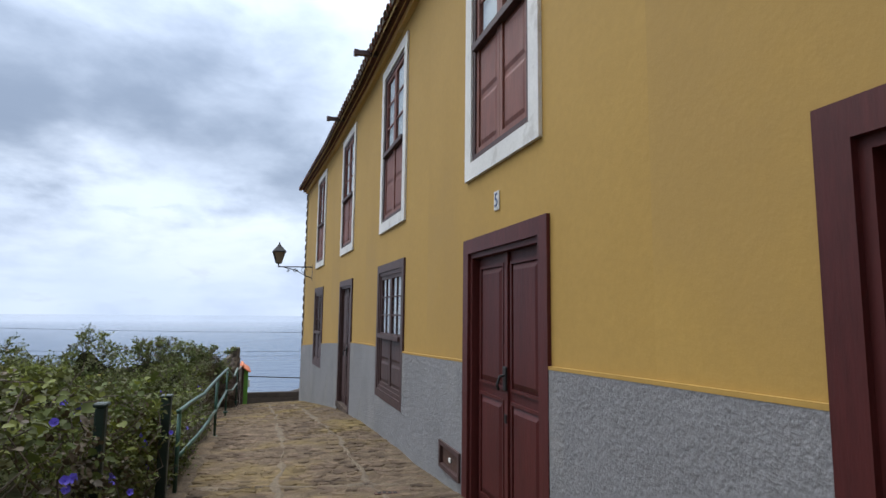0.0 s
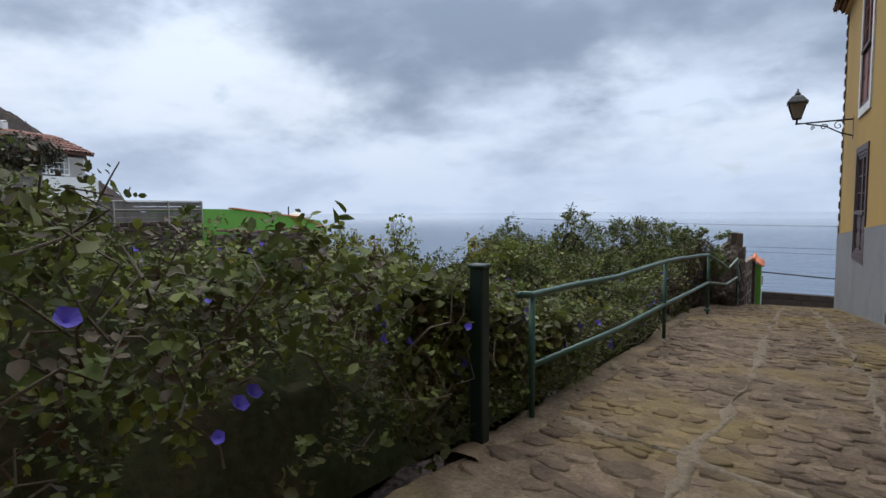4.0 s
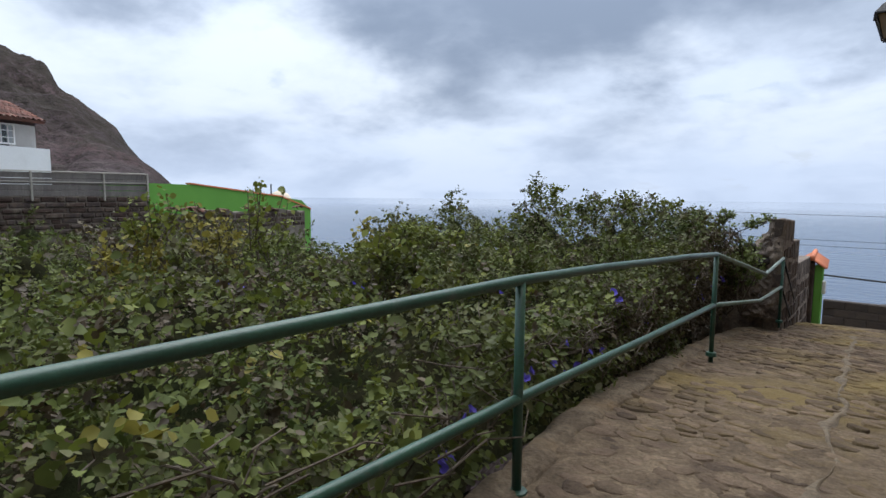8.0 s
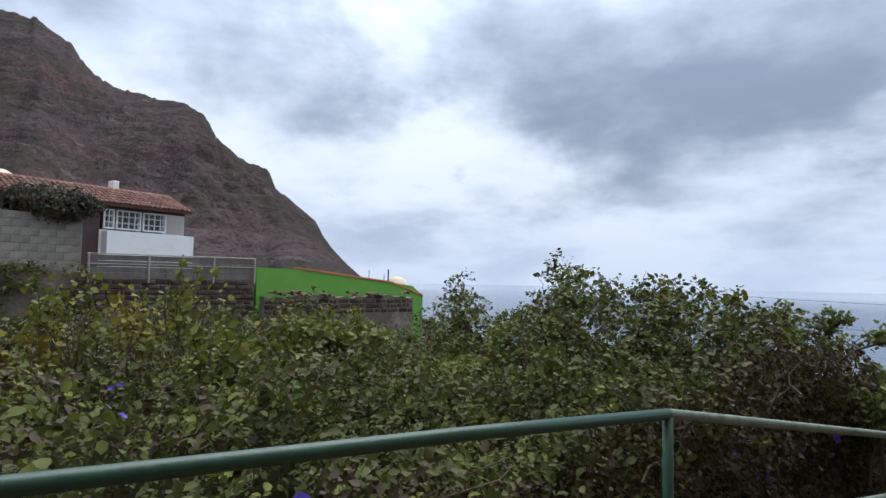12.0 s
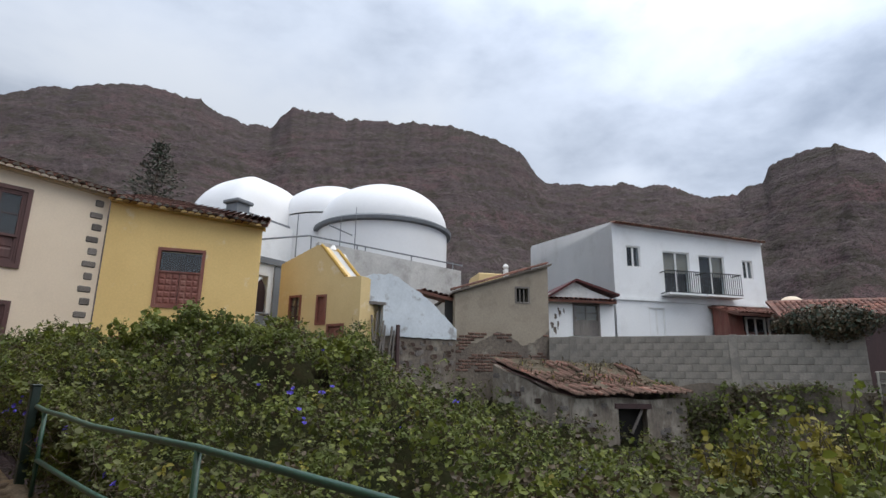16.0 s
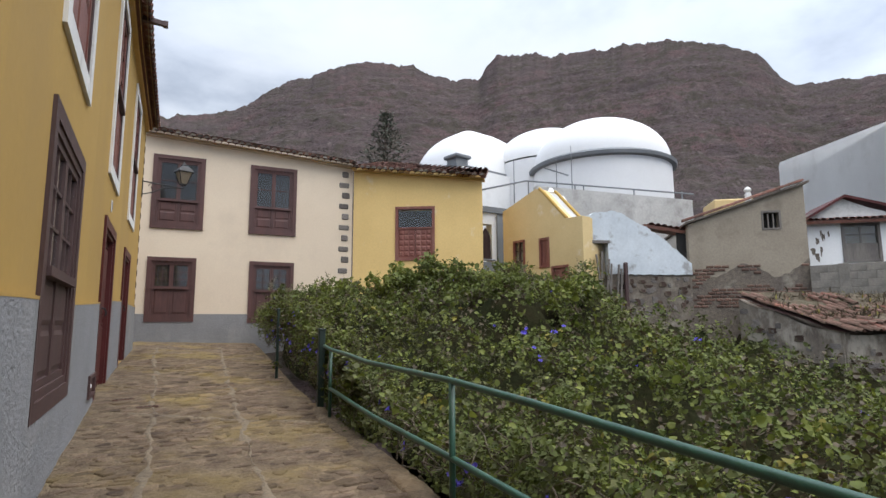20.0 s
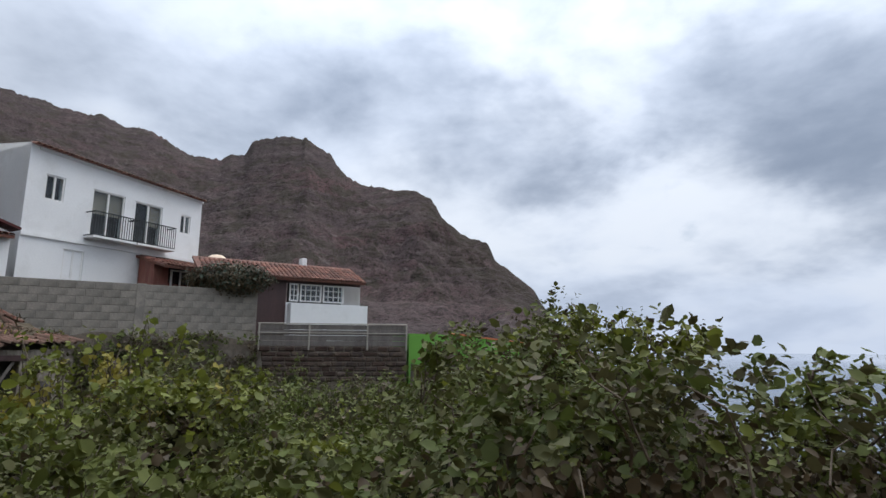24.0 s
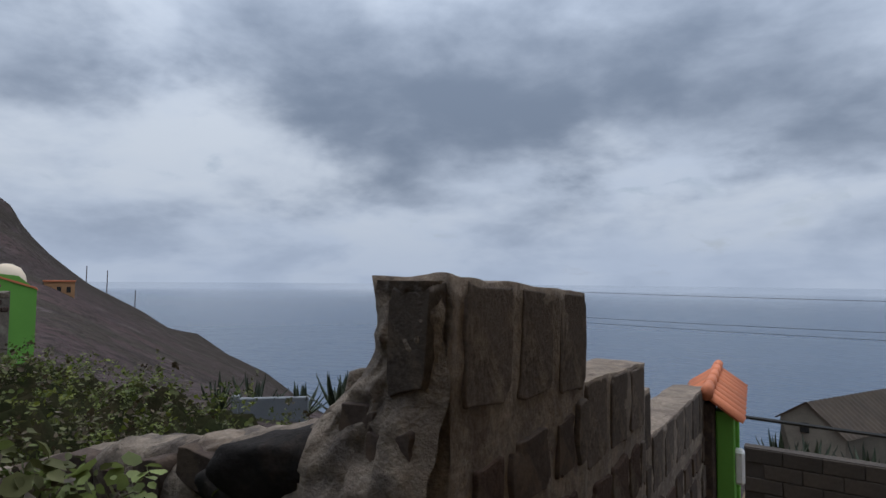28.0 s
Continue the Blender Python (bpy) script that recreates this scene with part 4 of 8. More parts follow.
def face_stone(w, h, seed, proud=0.010, square=0.35, uneven=1.0):
    """A stone bedded flush in mortar, its worn face towards +x, centred on y and z."""
    bm = bmesh.new()
    n = 26
    rings = []
    for sc, x in ((1.06, -0.05), (1.0, -0.001), (0.985, proud * 0.75), (0.965, proud), (0.94, proud), (0.60, proud * 1.02)):
        ring = []
        for k in range(n):
            a_ = 2 * math.pi * k / n
            c_, s_ = math.cos(a_), math.sin(a_)
            q = Vector((c_ * 1.6, s_ * 1.6, seed))
            wob = 1 + uneven * (0.26 * noise.noise(q) + 0.12 * noise.noise(q * 3.1))
            y_, z_ = w / 2 * wob * math.copysign(abs(c_) ** square, c_), h / 2 * wob * math.copysign(abs(s_) ** square, s_)
            ring.append(bm.verts.new((x + 0.006 * noise.noise(Vector((y_ * 14, z_ * 14, seed))), y_ * sc, z_ * sc)))
        rings.append(ring)
    for p, q in zip(rings, rings[1:]):
        for k in range(n):
            bm.faces.new((p[k], p[(k + 1) % n], q[(k + 1) % n], q[k]))
    bm.faces.new(rings[-1])
    return bm


def tile_roof(name, parent, m, width, run, slope, pitch=0.21, step=0.36, material="tile", ragged=0.02, label=""):
    """A field of barrel tiles in one mesh: width along y, rising along x from the eave at x = 0."""
    verts, faces = [], []
    rnd = random.Random(len(name) + int(width * 10))
    ca, sa = math.cos(slope), math.sin(slope)
    n = 5
    for i in range(int(width / pitch)):
        yc = pitch * (i + 0.5)
        for j in range(max(1, int(run / step))):
            x0, jit, lift = j * step + rnd.uniform(-ragged, ragged), rnd.uniform(-ragged, ragged), rnd.uniform(0, 0.012)
            b = len(verts)
            for xx, rr, hz in ((x0 - 0.02, 0.100, 0.030 + lift), (x0 + step + 0.06, 0.083, 0.012)):
                for k in range(n + 1):
                    yy, zz = yc + jit * 0.5 + rr * math.cos(math.pi * k / n), rr * 0.8 * math.sin(math.pi * k / n) + hz
                    verts.append((xx * ca - zz * sa, yy, xx * sa + zz * ca))
            for k in range(n):
                faces.append((b + k, b + n + 1 + k, b + n + 2 + k, b + k + 1))
    ob = mesh_from(name, verts, faces, material, parent=parent, smooth=True, label=label)
    ob.matrix_local = m
    base = part("roof_deck", boxes((0.0, run, 0.0, width, -0.10, 0.012)), material, parent)
    base.matrix_local = m @ pose(0, 0, 0, 0, -math.degrees(slope), 0)
    return ob


for y0, y1, m, ln in SEG:
    tile_roof("roof", house, m @ pose(-0.16, -0.04, T1 + 0.15, 0, 0, 0), ln + 0.12, 4.4, radians(20), label="weathered barrel tile roof")
    eaves(house, m, ln, lambda y: T1 + 0.27, 0.14, 20, "faded_ochre", 3)
for y in (8.9, 12.3, 3.2):
    m, r = on_wall(y, y + 0.1)
    bm = bmesh.new()
    hexa(bm, [(-0.52, -0.04, -0.06), (-0.1, -0.04, -0.04), (-0.1, 0.04, -0.04), (-0.52, 0.04, -0.06), (-0.52, -0.04, 0.01), (-0.1, -0.04, 0.05), (-0.1, 0.04, 0.05), (-0.52, 0.04, 0.01)])
    box(bm, -0.54, -0.47, -0.05, 0.05, -0.07, 0.02)
    part("water_spout", bm, "dark_wood", house, "carved wooden roof spout").matrix_local = m @ pose(0, r[0], T1 + 0.14)
# rough stones down both corners
for k in range(24):
    z = -1.5 + k * 0.30
    if z > T1 - 0.25:
        break
    d = 0.28 if k % 2 else 0.18
    part("quoin", soft_box(-0.02, 0.3, hlen - d + 0.03, hlen + 0.04 + 0.03 * (k % 3), z + 0.02, z + 0.24, 0.03), "stone_dark", house).matrix_local = HEND
for k in range(19):
    z = 0.2 + k * 0.285
    d = 0.16 if k % 2 else 0.10
    part("quoin", soft_box(-0.012, 0.2, -0.03, d, z + 0.03, z + 0.22, 0.03), "stone_brown", house).matrix_local = SEG[0][2]

LBL_UP = "tall wooden window in a white plaster surround, panes above red-brown panels"
for i, r in enumerate(UPPER):
    m, (a, b, c, d) = on_wall(*r)
    tall_window("window_%d" % (i + 1), m, a, b, c, d, "white_paint", "dark_wood", "rust_wood", LBL_UP, c + 1.26, panels=2, cols=1, rows=3, surround_w=0.16)
LBL_LOW = "ground floor window of dark brown wood with small panes over panels"
for i, r in enumerate(LOWER):
    m, (a, b, c, d) = on_wall(*r)
    tall_window("window_%d" % (i + 6), m, a, b, c, d, "dark_wood", "dark_wood", "dark_wood", LBL_LOW, c + 0.95, panels=2, cols=2, rows=3, surround_w=0.12, proud=0.026)
for i, (r, lb, wd) in enumerate(zip(DOORS, ("closed dark red double door with raised panels in a red frame", "closed dark brown double door of the ochre house", "dark red door in a broad red frame"),
                                    ("red_wood", "dark_wood", "red_wood"))):
    m, (a, b, c, d) = on_wall(*r)
    panel_door("door_%d" % (i + 1), m, a, b, c, d, lb, wd, wd)

m, (a, b, c, d) = on_wall(*HATCH)
vent = empty("meter_hatch", "small red-brown metal hatch set low in the grey base", "hatch", m=m)
part("frame", frame_ring(-0.045, 0.05, a, b, c, d, 0.04), "dark_wood", vent)
part("plate", soft_box(-0.012, 0.02, a + 0.04, b - 0.04, c + 0.04, d - 0.04, 0.006), "rust_iron", vent)
part("knob", soft_box(-0.03, -0.012, a + 0.29, a + 0.34, c + 0.10, c + 0.145, 0.006), "white_paint", vent)

m, r = on_wall(4.22, 4.32)
plate = empty("house_number", "white enamel tile with a blue number five", "number plate", m=m @ pose(-0.012, r[0], 2.425))
part("tile", soft_box(0.0, 0.01, -0.05, 0.05, -0.08, 0.08, 0.003), "white_paint", plate)
fc = bpy.data.curves.new("digit", "FONT")
fc.body, fc.size, fc.align_x, fc.align_y, fc.extrude = "5", 0.165, "CENTER", "CENTER", 0.0015
fc.materials.append(M["tile_blue"])
digit = new("digit", fc)
digit.parent, digit.matrix_local = plate, pose(-0.003, 0, 0, 90, 0, -90)


def wall_lantern(m, label):
    """A square tapered street lantern on a scrolled bracket that juts along -x."""
    lamp = empty("wall_lantern", label, "street lamp", "wall lanterns", m=m)
    bm = bmesh.new()
    tube(bm, [(0.0, 0, 0.02), (-0.72, 0, 0.0)], 0.012)
    tube(bm, [(0.0, 0, -0.22), (-0.15, 0, -0.17), (-0.34, 0, -0.06), (-0.58, 0, -0.01)], 0.010)
    for c, r0 in ((-0.18, 0.075), (-0.36, 0.05), (-0.50, 0.03)):
        tube(bm, [(c + r0 * (1 - k / 16) * math.cos(k * 0.6), 0, -0.07 + r0 * 0.4 + r0 * (1 - k / 16) * math.sin(k * 0.6) - 0.02) for k in range(15)], 0.006, 6)
    box(bm, -0.01, 0.015, -0.03, 0.03, -0.27, 0.07)
    part("bracket", bm, "iron", lamp)
    bm = bmesh.new()
    tube(bm, [(-0.70, 0, 0.0), (-0.70, 0, 0.10)], 0.02)
    box(bm, -0.77, -0.63, -0.07, 0.07, 0.09, 0.115)
    part("base", bm, "iron", lamp)
    lo, hi, z0, z1 = 0.075, 0.16, 0.115, 0.42
    for sx, sy in ((1, 1), (1, -1), (-1, 1), (-1, -1)):
        bm = bmesh.new()
        tube(bm, [(-0.70 + sx * lo, sy * lo, z0), (-0.70 + sx * hi, sy * hi, z1)], 0.011, 6)
        part("corner_bar", bm, "iron", lamp)
    g0, g1 = lo - 0.008, hi - 0.008
    for k in range(4):
        a, b = math.pi / 2 * k + math.pi / 4, math.pi / 2 * (k + 1) + math.pi / 4
        q = math.sqrt(2)
        bm = bmesh.new()
        o = [(math.cos(a), math.sin(a)), (math.cos(b), math.sin(b))]
        pts = [(-0.70 + o[0][0] * g0 * q, o[0][1] * g0 * q, z0), (-0.70 + o[1][0] * g0 * q, o[1][1] * g0 * q, z0),
               (-0.70 + o[1][0] * g1 * q, o[1][1] * g1 * q, z1), (-0.70 + o[0][0] * g1 * q, o[0][1] * g1 * q, z1)]
        bm.faces.new([bm.verts.new(p) for p in pts])
        bmesh.ops.solidify(bm, geom=bm.faces[:], thickness=0.005)
        part("pane", bm, "lamp_glass", lamp, "milky glass pane")
    bm = bmesh.new()
    prev = None
    for r, z in ((hi + 0.03, z1), (hi + 0.025, z1 + 0.025), (0.10, z1 + 0.14), (0.05, z1 + 0.18), (0.055, z1 + 0.20), (0.02, z1 + 0.24), (0.012, z1 + 0.30)):
        ring = [bm.verts.new((-0.70 + sx * r, sy * r, z)) for sx, sy in ((1, 1), (-1, 1), (-1, -1), (1, -1))]
        if prev:
            for k in range(4):
                bm.faces.new((prev[k], prev[(k + 1) % 4], ring[(k + 1) % 4], ring[k]))
        else:
            bm.faces.new(ring[::-1])
        prev = ring
    bm.faces.new(prev)
    part("roof", bm, "iron", lamp)
    small = pose(-0.70, 0, 0) @ Matrix.Scale(0.72, 4) @ pose(0.70, 0, 0)
    for ob in lamp.children:
        if not ob.name.startswith("bracket"):
            ob.matrix_local = small
    return lamp


wall_lantern(pose(wall_line(18.3), 18.2, 2.86, 0, 0, 4) @ Matrix.Scale(1.5, 4), "black iron wall lantern with milky panes on a scrolled bracket")
wall_lantern(pose(wall_line(-2.3), -2.3, 4.3, 0, 0, 20) @ Matrix.Scale(1.4, 4), "black iron wall lantern on the corner of the ochre house")


# ---- houses beyond the gardens ----
def facade(L, R, z=0.0):
    """A frame whose x goes into the house, with -y running from L to R along its front."""
    dx, dy = L[0] - R[0], L[1] - R[1]
    return pose(L[0], L[1], z, 0, 0, math.degrees(math.atan2(-dx, dy)))


def span(L, R):
    return math.hypot(L[0] - R[0], L[1] - R[1])


def shell(h, m, length, depth, z0, z1, holes, wall, top=None, back=True):
    """Four walls with holes (u0, u1, za, zb) through the front; top: height along the front, from L to R."""
    t = 0.4
    tf = (lambda y: top(-y)) if top else (lambda y: z1)
    extra = [-length * k / 12 for k in range(13)]
    part("wall", wall_mesh(0, t, -length, 0, lambda y: z0, tf, [(-b, -a, c, d) for a, b, c, d in holes], extra), wall, h).matrix_local = m
    part("wall", boxes((t + 0.001, depth, -t, 0, z0, tf(-0.2))), wall, h).matrix_local = m
    part("wall", boxes((t + 0.001, depth, -length, -length + t, z0, tf(-length + 0.2))), wall, h).matrix_local = m
    if back:
        part("wall", boxes((depth, depth + t, -length, 0, z0, z1)), wall, h).matrix_local = m


# cream house closing the lane
CL, CR = (2.0, -6.06), (-4.7, -6.06)
CM = facade(CL, CR)
clen = span(CL, CR)
cream = empty("house", "cream two-storey house with dark brown shuttered windows and a grey base", "house")
c_open = [(0.28, 1.79, 3.75, 6.10), (3.18, 4.71, 3.74, 6.08), (0.28, 1.66, 0.86, 2.85), (3.25, 4.69, 0.82, 2.83)]
shell(cream, CM, clen, 6.0, -0.6, 6.45, [(a + 0.08, b - 0.08, c + 0.08, d - 0.08) for a, b, c, d in c_open], "cream_wall", top=lambda u: 6.68 - 0.05 * u)
part("rough_base", wall_mesh(-0.03, 0, -clen, 0, lambda y: -0.4, lambda y: 1.10, [(-b, -a, c, d) for a, b, c, d in c_open if c < 1]), "stucco", cream, "grey stucco base").matrix_local = CM
for i, (a, b, c, d) in enumerate(c_open):
    up_ = c > 2
    tall_window("window_%d" % (11 + i), CM, -b, -a, c, d, "brown_wood", "brown_wood", "brown_wood",
                "dark brown shuttered window with glazed lights, on the cream house", c + (0.92 if up_ else 1.05), panels=2 if up_ else 1,
                cols=1 if up_ else 2, rows=2 if up_ else 3, surround_w=0.12, proud=0.05, backing="dark_gap")
bm = bmesh.new()
for o, h0, h1 in ((-0.10, 0.0, 0.07), (-0.18, 0.07, 0.14)):
    za, zb = 6.68, 6.68 - 0.05 * clen
    hexa(bm, [(o, -clen, zb + h0), (0.3, -clen, zb + h0), (0.3, 0, za + h0), (o, 0, za + h0), (o, -clen, zb + h1), (0.3, -clen, zb + h1), (0.3, 0, za + h1), (o, 0, za + h1)])
part("cornice", bm, "cream_wall", cream).matrix_local = CM
TILT = math.degrees(math.atan(0.05))
tile_roof("roof", cream, CM @ pose(-0.28, -clen, 6.68 - 0.05 * clen + 0.14, TILT, 0, 0), clen, 4.4, radians(17), label="weathered barrel tile roof")
eaves(cream, CM @ pose(0, -clen, 0), clen - 0.1, lambda y: 6.68 - 0.05 * (clen - y) + 0.245, 0.06, 17, "cream_wall", 4)
for k in range(12):
    z = 1.75 + k * 0.385
    w = 0.40 if k % 2 == 0 else 0.30
    part("quoin", soft_box(-0.03, 0.1, -clen + 0.10 + 0.02 * (k % 3), -clen + 0.10 + w, z, z + 0.21 + 0.03 * (k % 2), 0.04), "quoin_stone", cream, "dark quoin stone").matrix_local = CM

# ochre house next to it
OL, OR = (-4.72, -5.98), (-8.72, -3.69)
OM = facade(OL, OR)
olen = span(OL, OR)
ochre = empty("house", "faded yellow house with peeling plaster and a carved shutter", "house")
shell(ochre, OM, olen, 6.0, -0.6, 5.75, [(1.6, 2.85, 3.05, 4.80), (0.55, 1.6, 1.2, 2.0)], "faded_ochre", top=lambda u: 6.22 - 0.09 * u)
OW = OM @ pose(0, 0, 0.2)
w = empty("window_15", "two grey panes over a carved wooden shutter", "window", m=OW, kind="structure")
part("window_frame", frame_ring(-0.04, 0.12, -2.93, -1.52, 2.77, 4.70, 0.10), "rust_wood", w)
for a, b in ((-2.83, -2.235), (-2.215, -1.62)):
    part("pane", boxes((0.05, 0.06, a, b, 3.95, 4.60)), "glass", w)
    sh = part("shutter", boxes((0.02, 0.06, a, b, 2.87, 3.90)), "rust_wood", w, "carved wooden shutter leaf")
    for i in range(3):
        for j in range(5):
            bm = bmesh.new()
            panel(bm, 0.019, a + 0.03 + i * 0.185, a + 0.195 + i * 0.185, 2.92 + j * 0.195, 3.09 + j * 0.195, 0.02, 0.04)
            part("panel", bm, "rust_wood", sh)
part("rail", boxes((-0.02, 0.08, -2.83, -1.62, 3.90, 3.95)), "rust_wood", w)
part("dark_back", boxes((0.25, 0.27, -2.9, -1.55, 2.8, 4.7)), "dark_gap", w)
w = empty("window_16", "low shuttered window half hidden by the vines", "window", m=OW, kind="structure")
part("window_frame", frame_ring(-0.03, 0.1, -1.65, -0.5, 0.85, 1.85, 0.09), "rust_wood", w)
part("shutter", boxes((0.02, 0.06, -1.56, -0.59, 0.94, 1.76)), "dark_wood", w)
bm = bmesh.new()
za, zb = 6.22, 6.22 - 0.09 * olen
hexa(bm, [(-0.14, -olen - 0.1, zb), (0.3, -olen - 0.1, zb), (0.3, 0, za), (-0.14, 0, za), (-0.14, -olen - 0.1, zb + 0.1), (0.3, -olen - 0.1, zb + 0.1), (0.3, 0, za + 0.1), (-0.14, 0, za + 0.1)])
part("cornice", bm, "faded_ochre", ochre).matrix_local = OM
TILT = math.degrees(math.atan(0.09))
tile_roof("roof", ochre, OM @ pose(-0.3, -olen - 0.15, zb + 0.10, TILT, 0, 0), olen + 0.15, 4.6, radians(18), label="reddish barrel tile roof, lichen stained")
eaves(ochre, OM @ pose(0, -olen - 0.05, 0), olen, lambda y: zb + 0.22 + 0.09 * y, 0.04, 18, "faded_ochre", 5)

# small gabled house, its front turned to the lane
GL, GR = (-10.41, -5.06), (-11.11, -1.24)
GM = facade(GL, GR)
glen = span(GL, GR)
gable = empty("house", "small yellow gabled house with narrow brown windows", "house")
G_OPEN = ((0.58, 1.16, 1.55, 3.80), (1.92, 2.37, 2.72, 3.74), (2.48, 3.22, 1.55, 2.70))
g_top = lerp_table([(0, 5.05), (1.85, 5.62), (2.05, 5.50), (3.19, 4.30), (3.9, 4.28)])
part("wall", wall_mesh(0, 0.4, -glen, 0, lambda y: -0.4, lambda y: g_top(-y), [(-b, -a, c, d) for a, b, c, d in G_OPEN], [-glen * k / 24 for k in range(25)]), "pale_ochre", gable).matrix_local = GM
part("wall", boxes((0.401, 0.95, -glen, -glen + 0.3, -0.4, 4.25)), "pale_ochre", gable).matrix_local = GM
part("rear_wall", wall_mesh(0.75, 0.95, -glen, 0, lambda y: -0.4, lambda y: g_top(-y) - 0.03, [], [-glen * k / 24 for k in range(25)]), "pale_ochre", gable).matrix_local = GM
for i, (a, b, c, d) in enumerate(G_OPEN):
    w = empty("window_%d" % (17 + i), "narrow brown wooden window of the yellow gabled house", "window", m=GM, kind="structure")
    part("window_frame", frame_ring(-0.03, 0.12, -b - 0.02, -a + 0.02, c - 0.02, d + 0.02, 0.08), "rust_wood", w)
    if i == 0:
        part("pane", boxes((0.05, 0.06, -b + 0.06, -a - 0.06, 2.65, d - 0.06)), "glass", w)
        part("curtain", boxes((0.075, 0.08, -b + 0.06, -a - 0.06, 2.65, d - 0.06)), "earth_wall", w, "dim beige curtain")
        for zb in (2.62, 3.02, 3.40):
            part("glazing_bar", boxes((0.02, 0.07, -b + 0.06, -a - 0.06, zb, zb + 0.045)), "dark_wood", w)
        part("glazing_bar", boxes((0.015, 0.072, -(a + b) / 2 - 0.03, -(a + b) / 2 + 0.03, 2.65, d - 0.06)), "dark_wood", w)
        for p, q in ((-b + 0.07, -(a + b) / 2 - 0.02), (-(a + b) / 2 + 0.02, -a - 0.07)):
            bm = boxes((0.04, 0.08, p, q, c + 0.05, 2.62))
            panel(bm, 0.039, p + 0.03, q - 0.03, c + 0.15, 2.52)
            part("panel", bm, "dark_wood", w)
    else:
        for p, q in ((-b + 0.055, -(a + b) / 2 - 0.004), (-(a + b) / 2 + 0.004, -a - 0.055)):
            bm = boxes((0.04, 0.08, p, q, c + 0.05, d - 0.05))
            panel(bm, 0.039, p + 0.025, q - 0.025, c + 0.12, d - 0.12)
            part("shutter", bm, "rust_wood", w)
    part("dark_back", boxes((0.25, 0.27, -b, -a, c, d)), "dark_gap", w)
bm = bmesh.new()
for k in range(10):
    u0, u1 = 2.05 + 1.14 * k / 10, 2.05 + 1.14 * (k + 1) / 10
    hexa(bm, [(0.3, -u0, g_top(u0) - 0.10), (0.8, -u0, g_top(u0) - 0.10), (0.8, -u1, g_top(u1) - 0.10), (0.3, -u1, g_top(u1) - 0.10),
              (0.3, -u0, g_top(u0) - 0.03), (0.8, -u0, g_top(u0) - 0.03), (0.8, -u1, g_top(u1) - 0.03), (0.3, -u1, g_top(u1) - 0.03)])
bmesh.ops.recalc_face_normals(bm, faces=bm.faces[:])
part("roof", bm, "stained_white", gable, "weathered grey roof slab").matrix_local = GM
for off in (0.03, 0.85):
    bm = bmesh.new()
    tube(bm, [(off, -1.95, 5.58), (off, -2.1, 5.46), (off, -2.6, 4.94), (off, -3.19, 4.33)], 0.06, 8)
    part("coping", bm, "ochre_wall", gable, "rounded pale yellow coping").matrix_local = GM

# church with white domes
church = empty("church", "white church with round plastered domes and grey ledges", "church")


def lathe(profile, cx, cy, n=56):
    bm = bmesh.new()
    rings = [[bm.verts.new((cx + r * math.cos(2 * math.pi * k / n), cy + r * math.sin(2 * math.pi * k / n), z)) for k in range(n)] if r > 1e-6 else bm.verts.new((cx, cy, z))
             for r, z in profile]
    for a, b in zip(rings, rings[1:]):
        for k in range(n):
            if isinstance(b, list):
                bm.faces.new((a[k], a[(k + 1) % n], b[(k + 1) % n], b[k]))
            else:
                bm.faces.new((a[k], a[(k + 1) % n], b))
    return bm


def dome(cx, cy, r, z_spring, rise, z_base, ledge=True):
    prof = [(r, z_base), (r, z_spring)]
    part("drum", lathe(prof, cx, cy), "dome_white", church, "white drum", smooth=True)
    prof = [(r * 0.995 * math.cos(math.pi / 2 * k / 14), z_spring + 0.1 + rise * math.sin(math.pi / 2 * k / 14)) for k in range(14)] + [(0, z_spring + 0.1 + rise)]
    part("dome", lathe(prof, cx, cy), "dome_white", church, "white plastered dome", smooth=True)
    if ledge:
        part("ledge", lathe([(r - 0.05, z_spring - 0.28), (r + 0.22, z_spring - 0.22), (r + 0.26, z_spring - 0.05), (r + 0.02, z_spring + 0.1)], cx, cy), "grey_trim", church, "grey ledge")


def pavilion(cx, cy, ax, half_a, half_b, z0, rise, name="dome"):
    """A vault over a rectangular plan: four curved faces that meet in soft diagonal creases. ax: the way of its first axis, in degrees."""
    n = 40
    vs_ = []
    for i in range(n + 1):
        for j in range(n + 1):
            u, v = 2 * i / n - 1, 2 * j / n - 1
            k_ = (abs(u) ** 6 + abs(v) ** 6) ** (1 / 6)
            vs_.append((u * half_a, v * half_b, rise * max(0.0, 1 - min(1.0, k_) ** 2.1) ** 0.56))
    o = mesh_from(name, vs_, grid_faces(n + 1, n + 1), "dome_white", parent=church, smooth=True, label="white plastered vault with soft creases")
    o.matrix_local = pose(cx, cy, z0, 0, 0, ax)


dome(-20.2, -10.45, 3.72, 9.25, 2.62, 4.0)
dome(-19.6, -14.5, 3.4, 10.1, 2.45, 5.0, False)
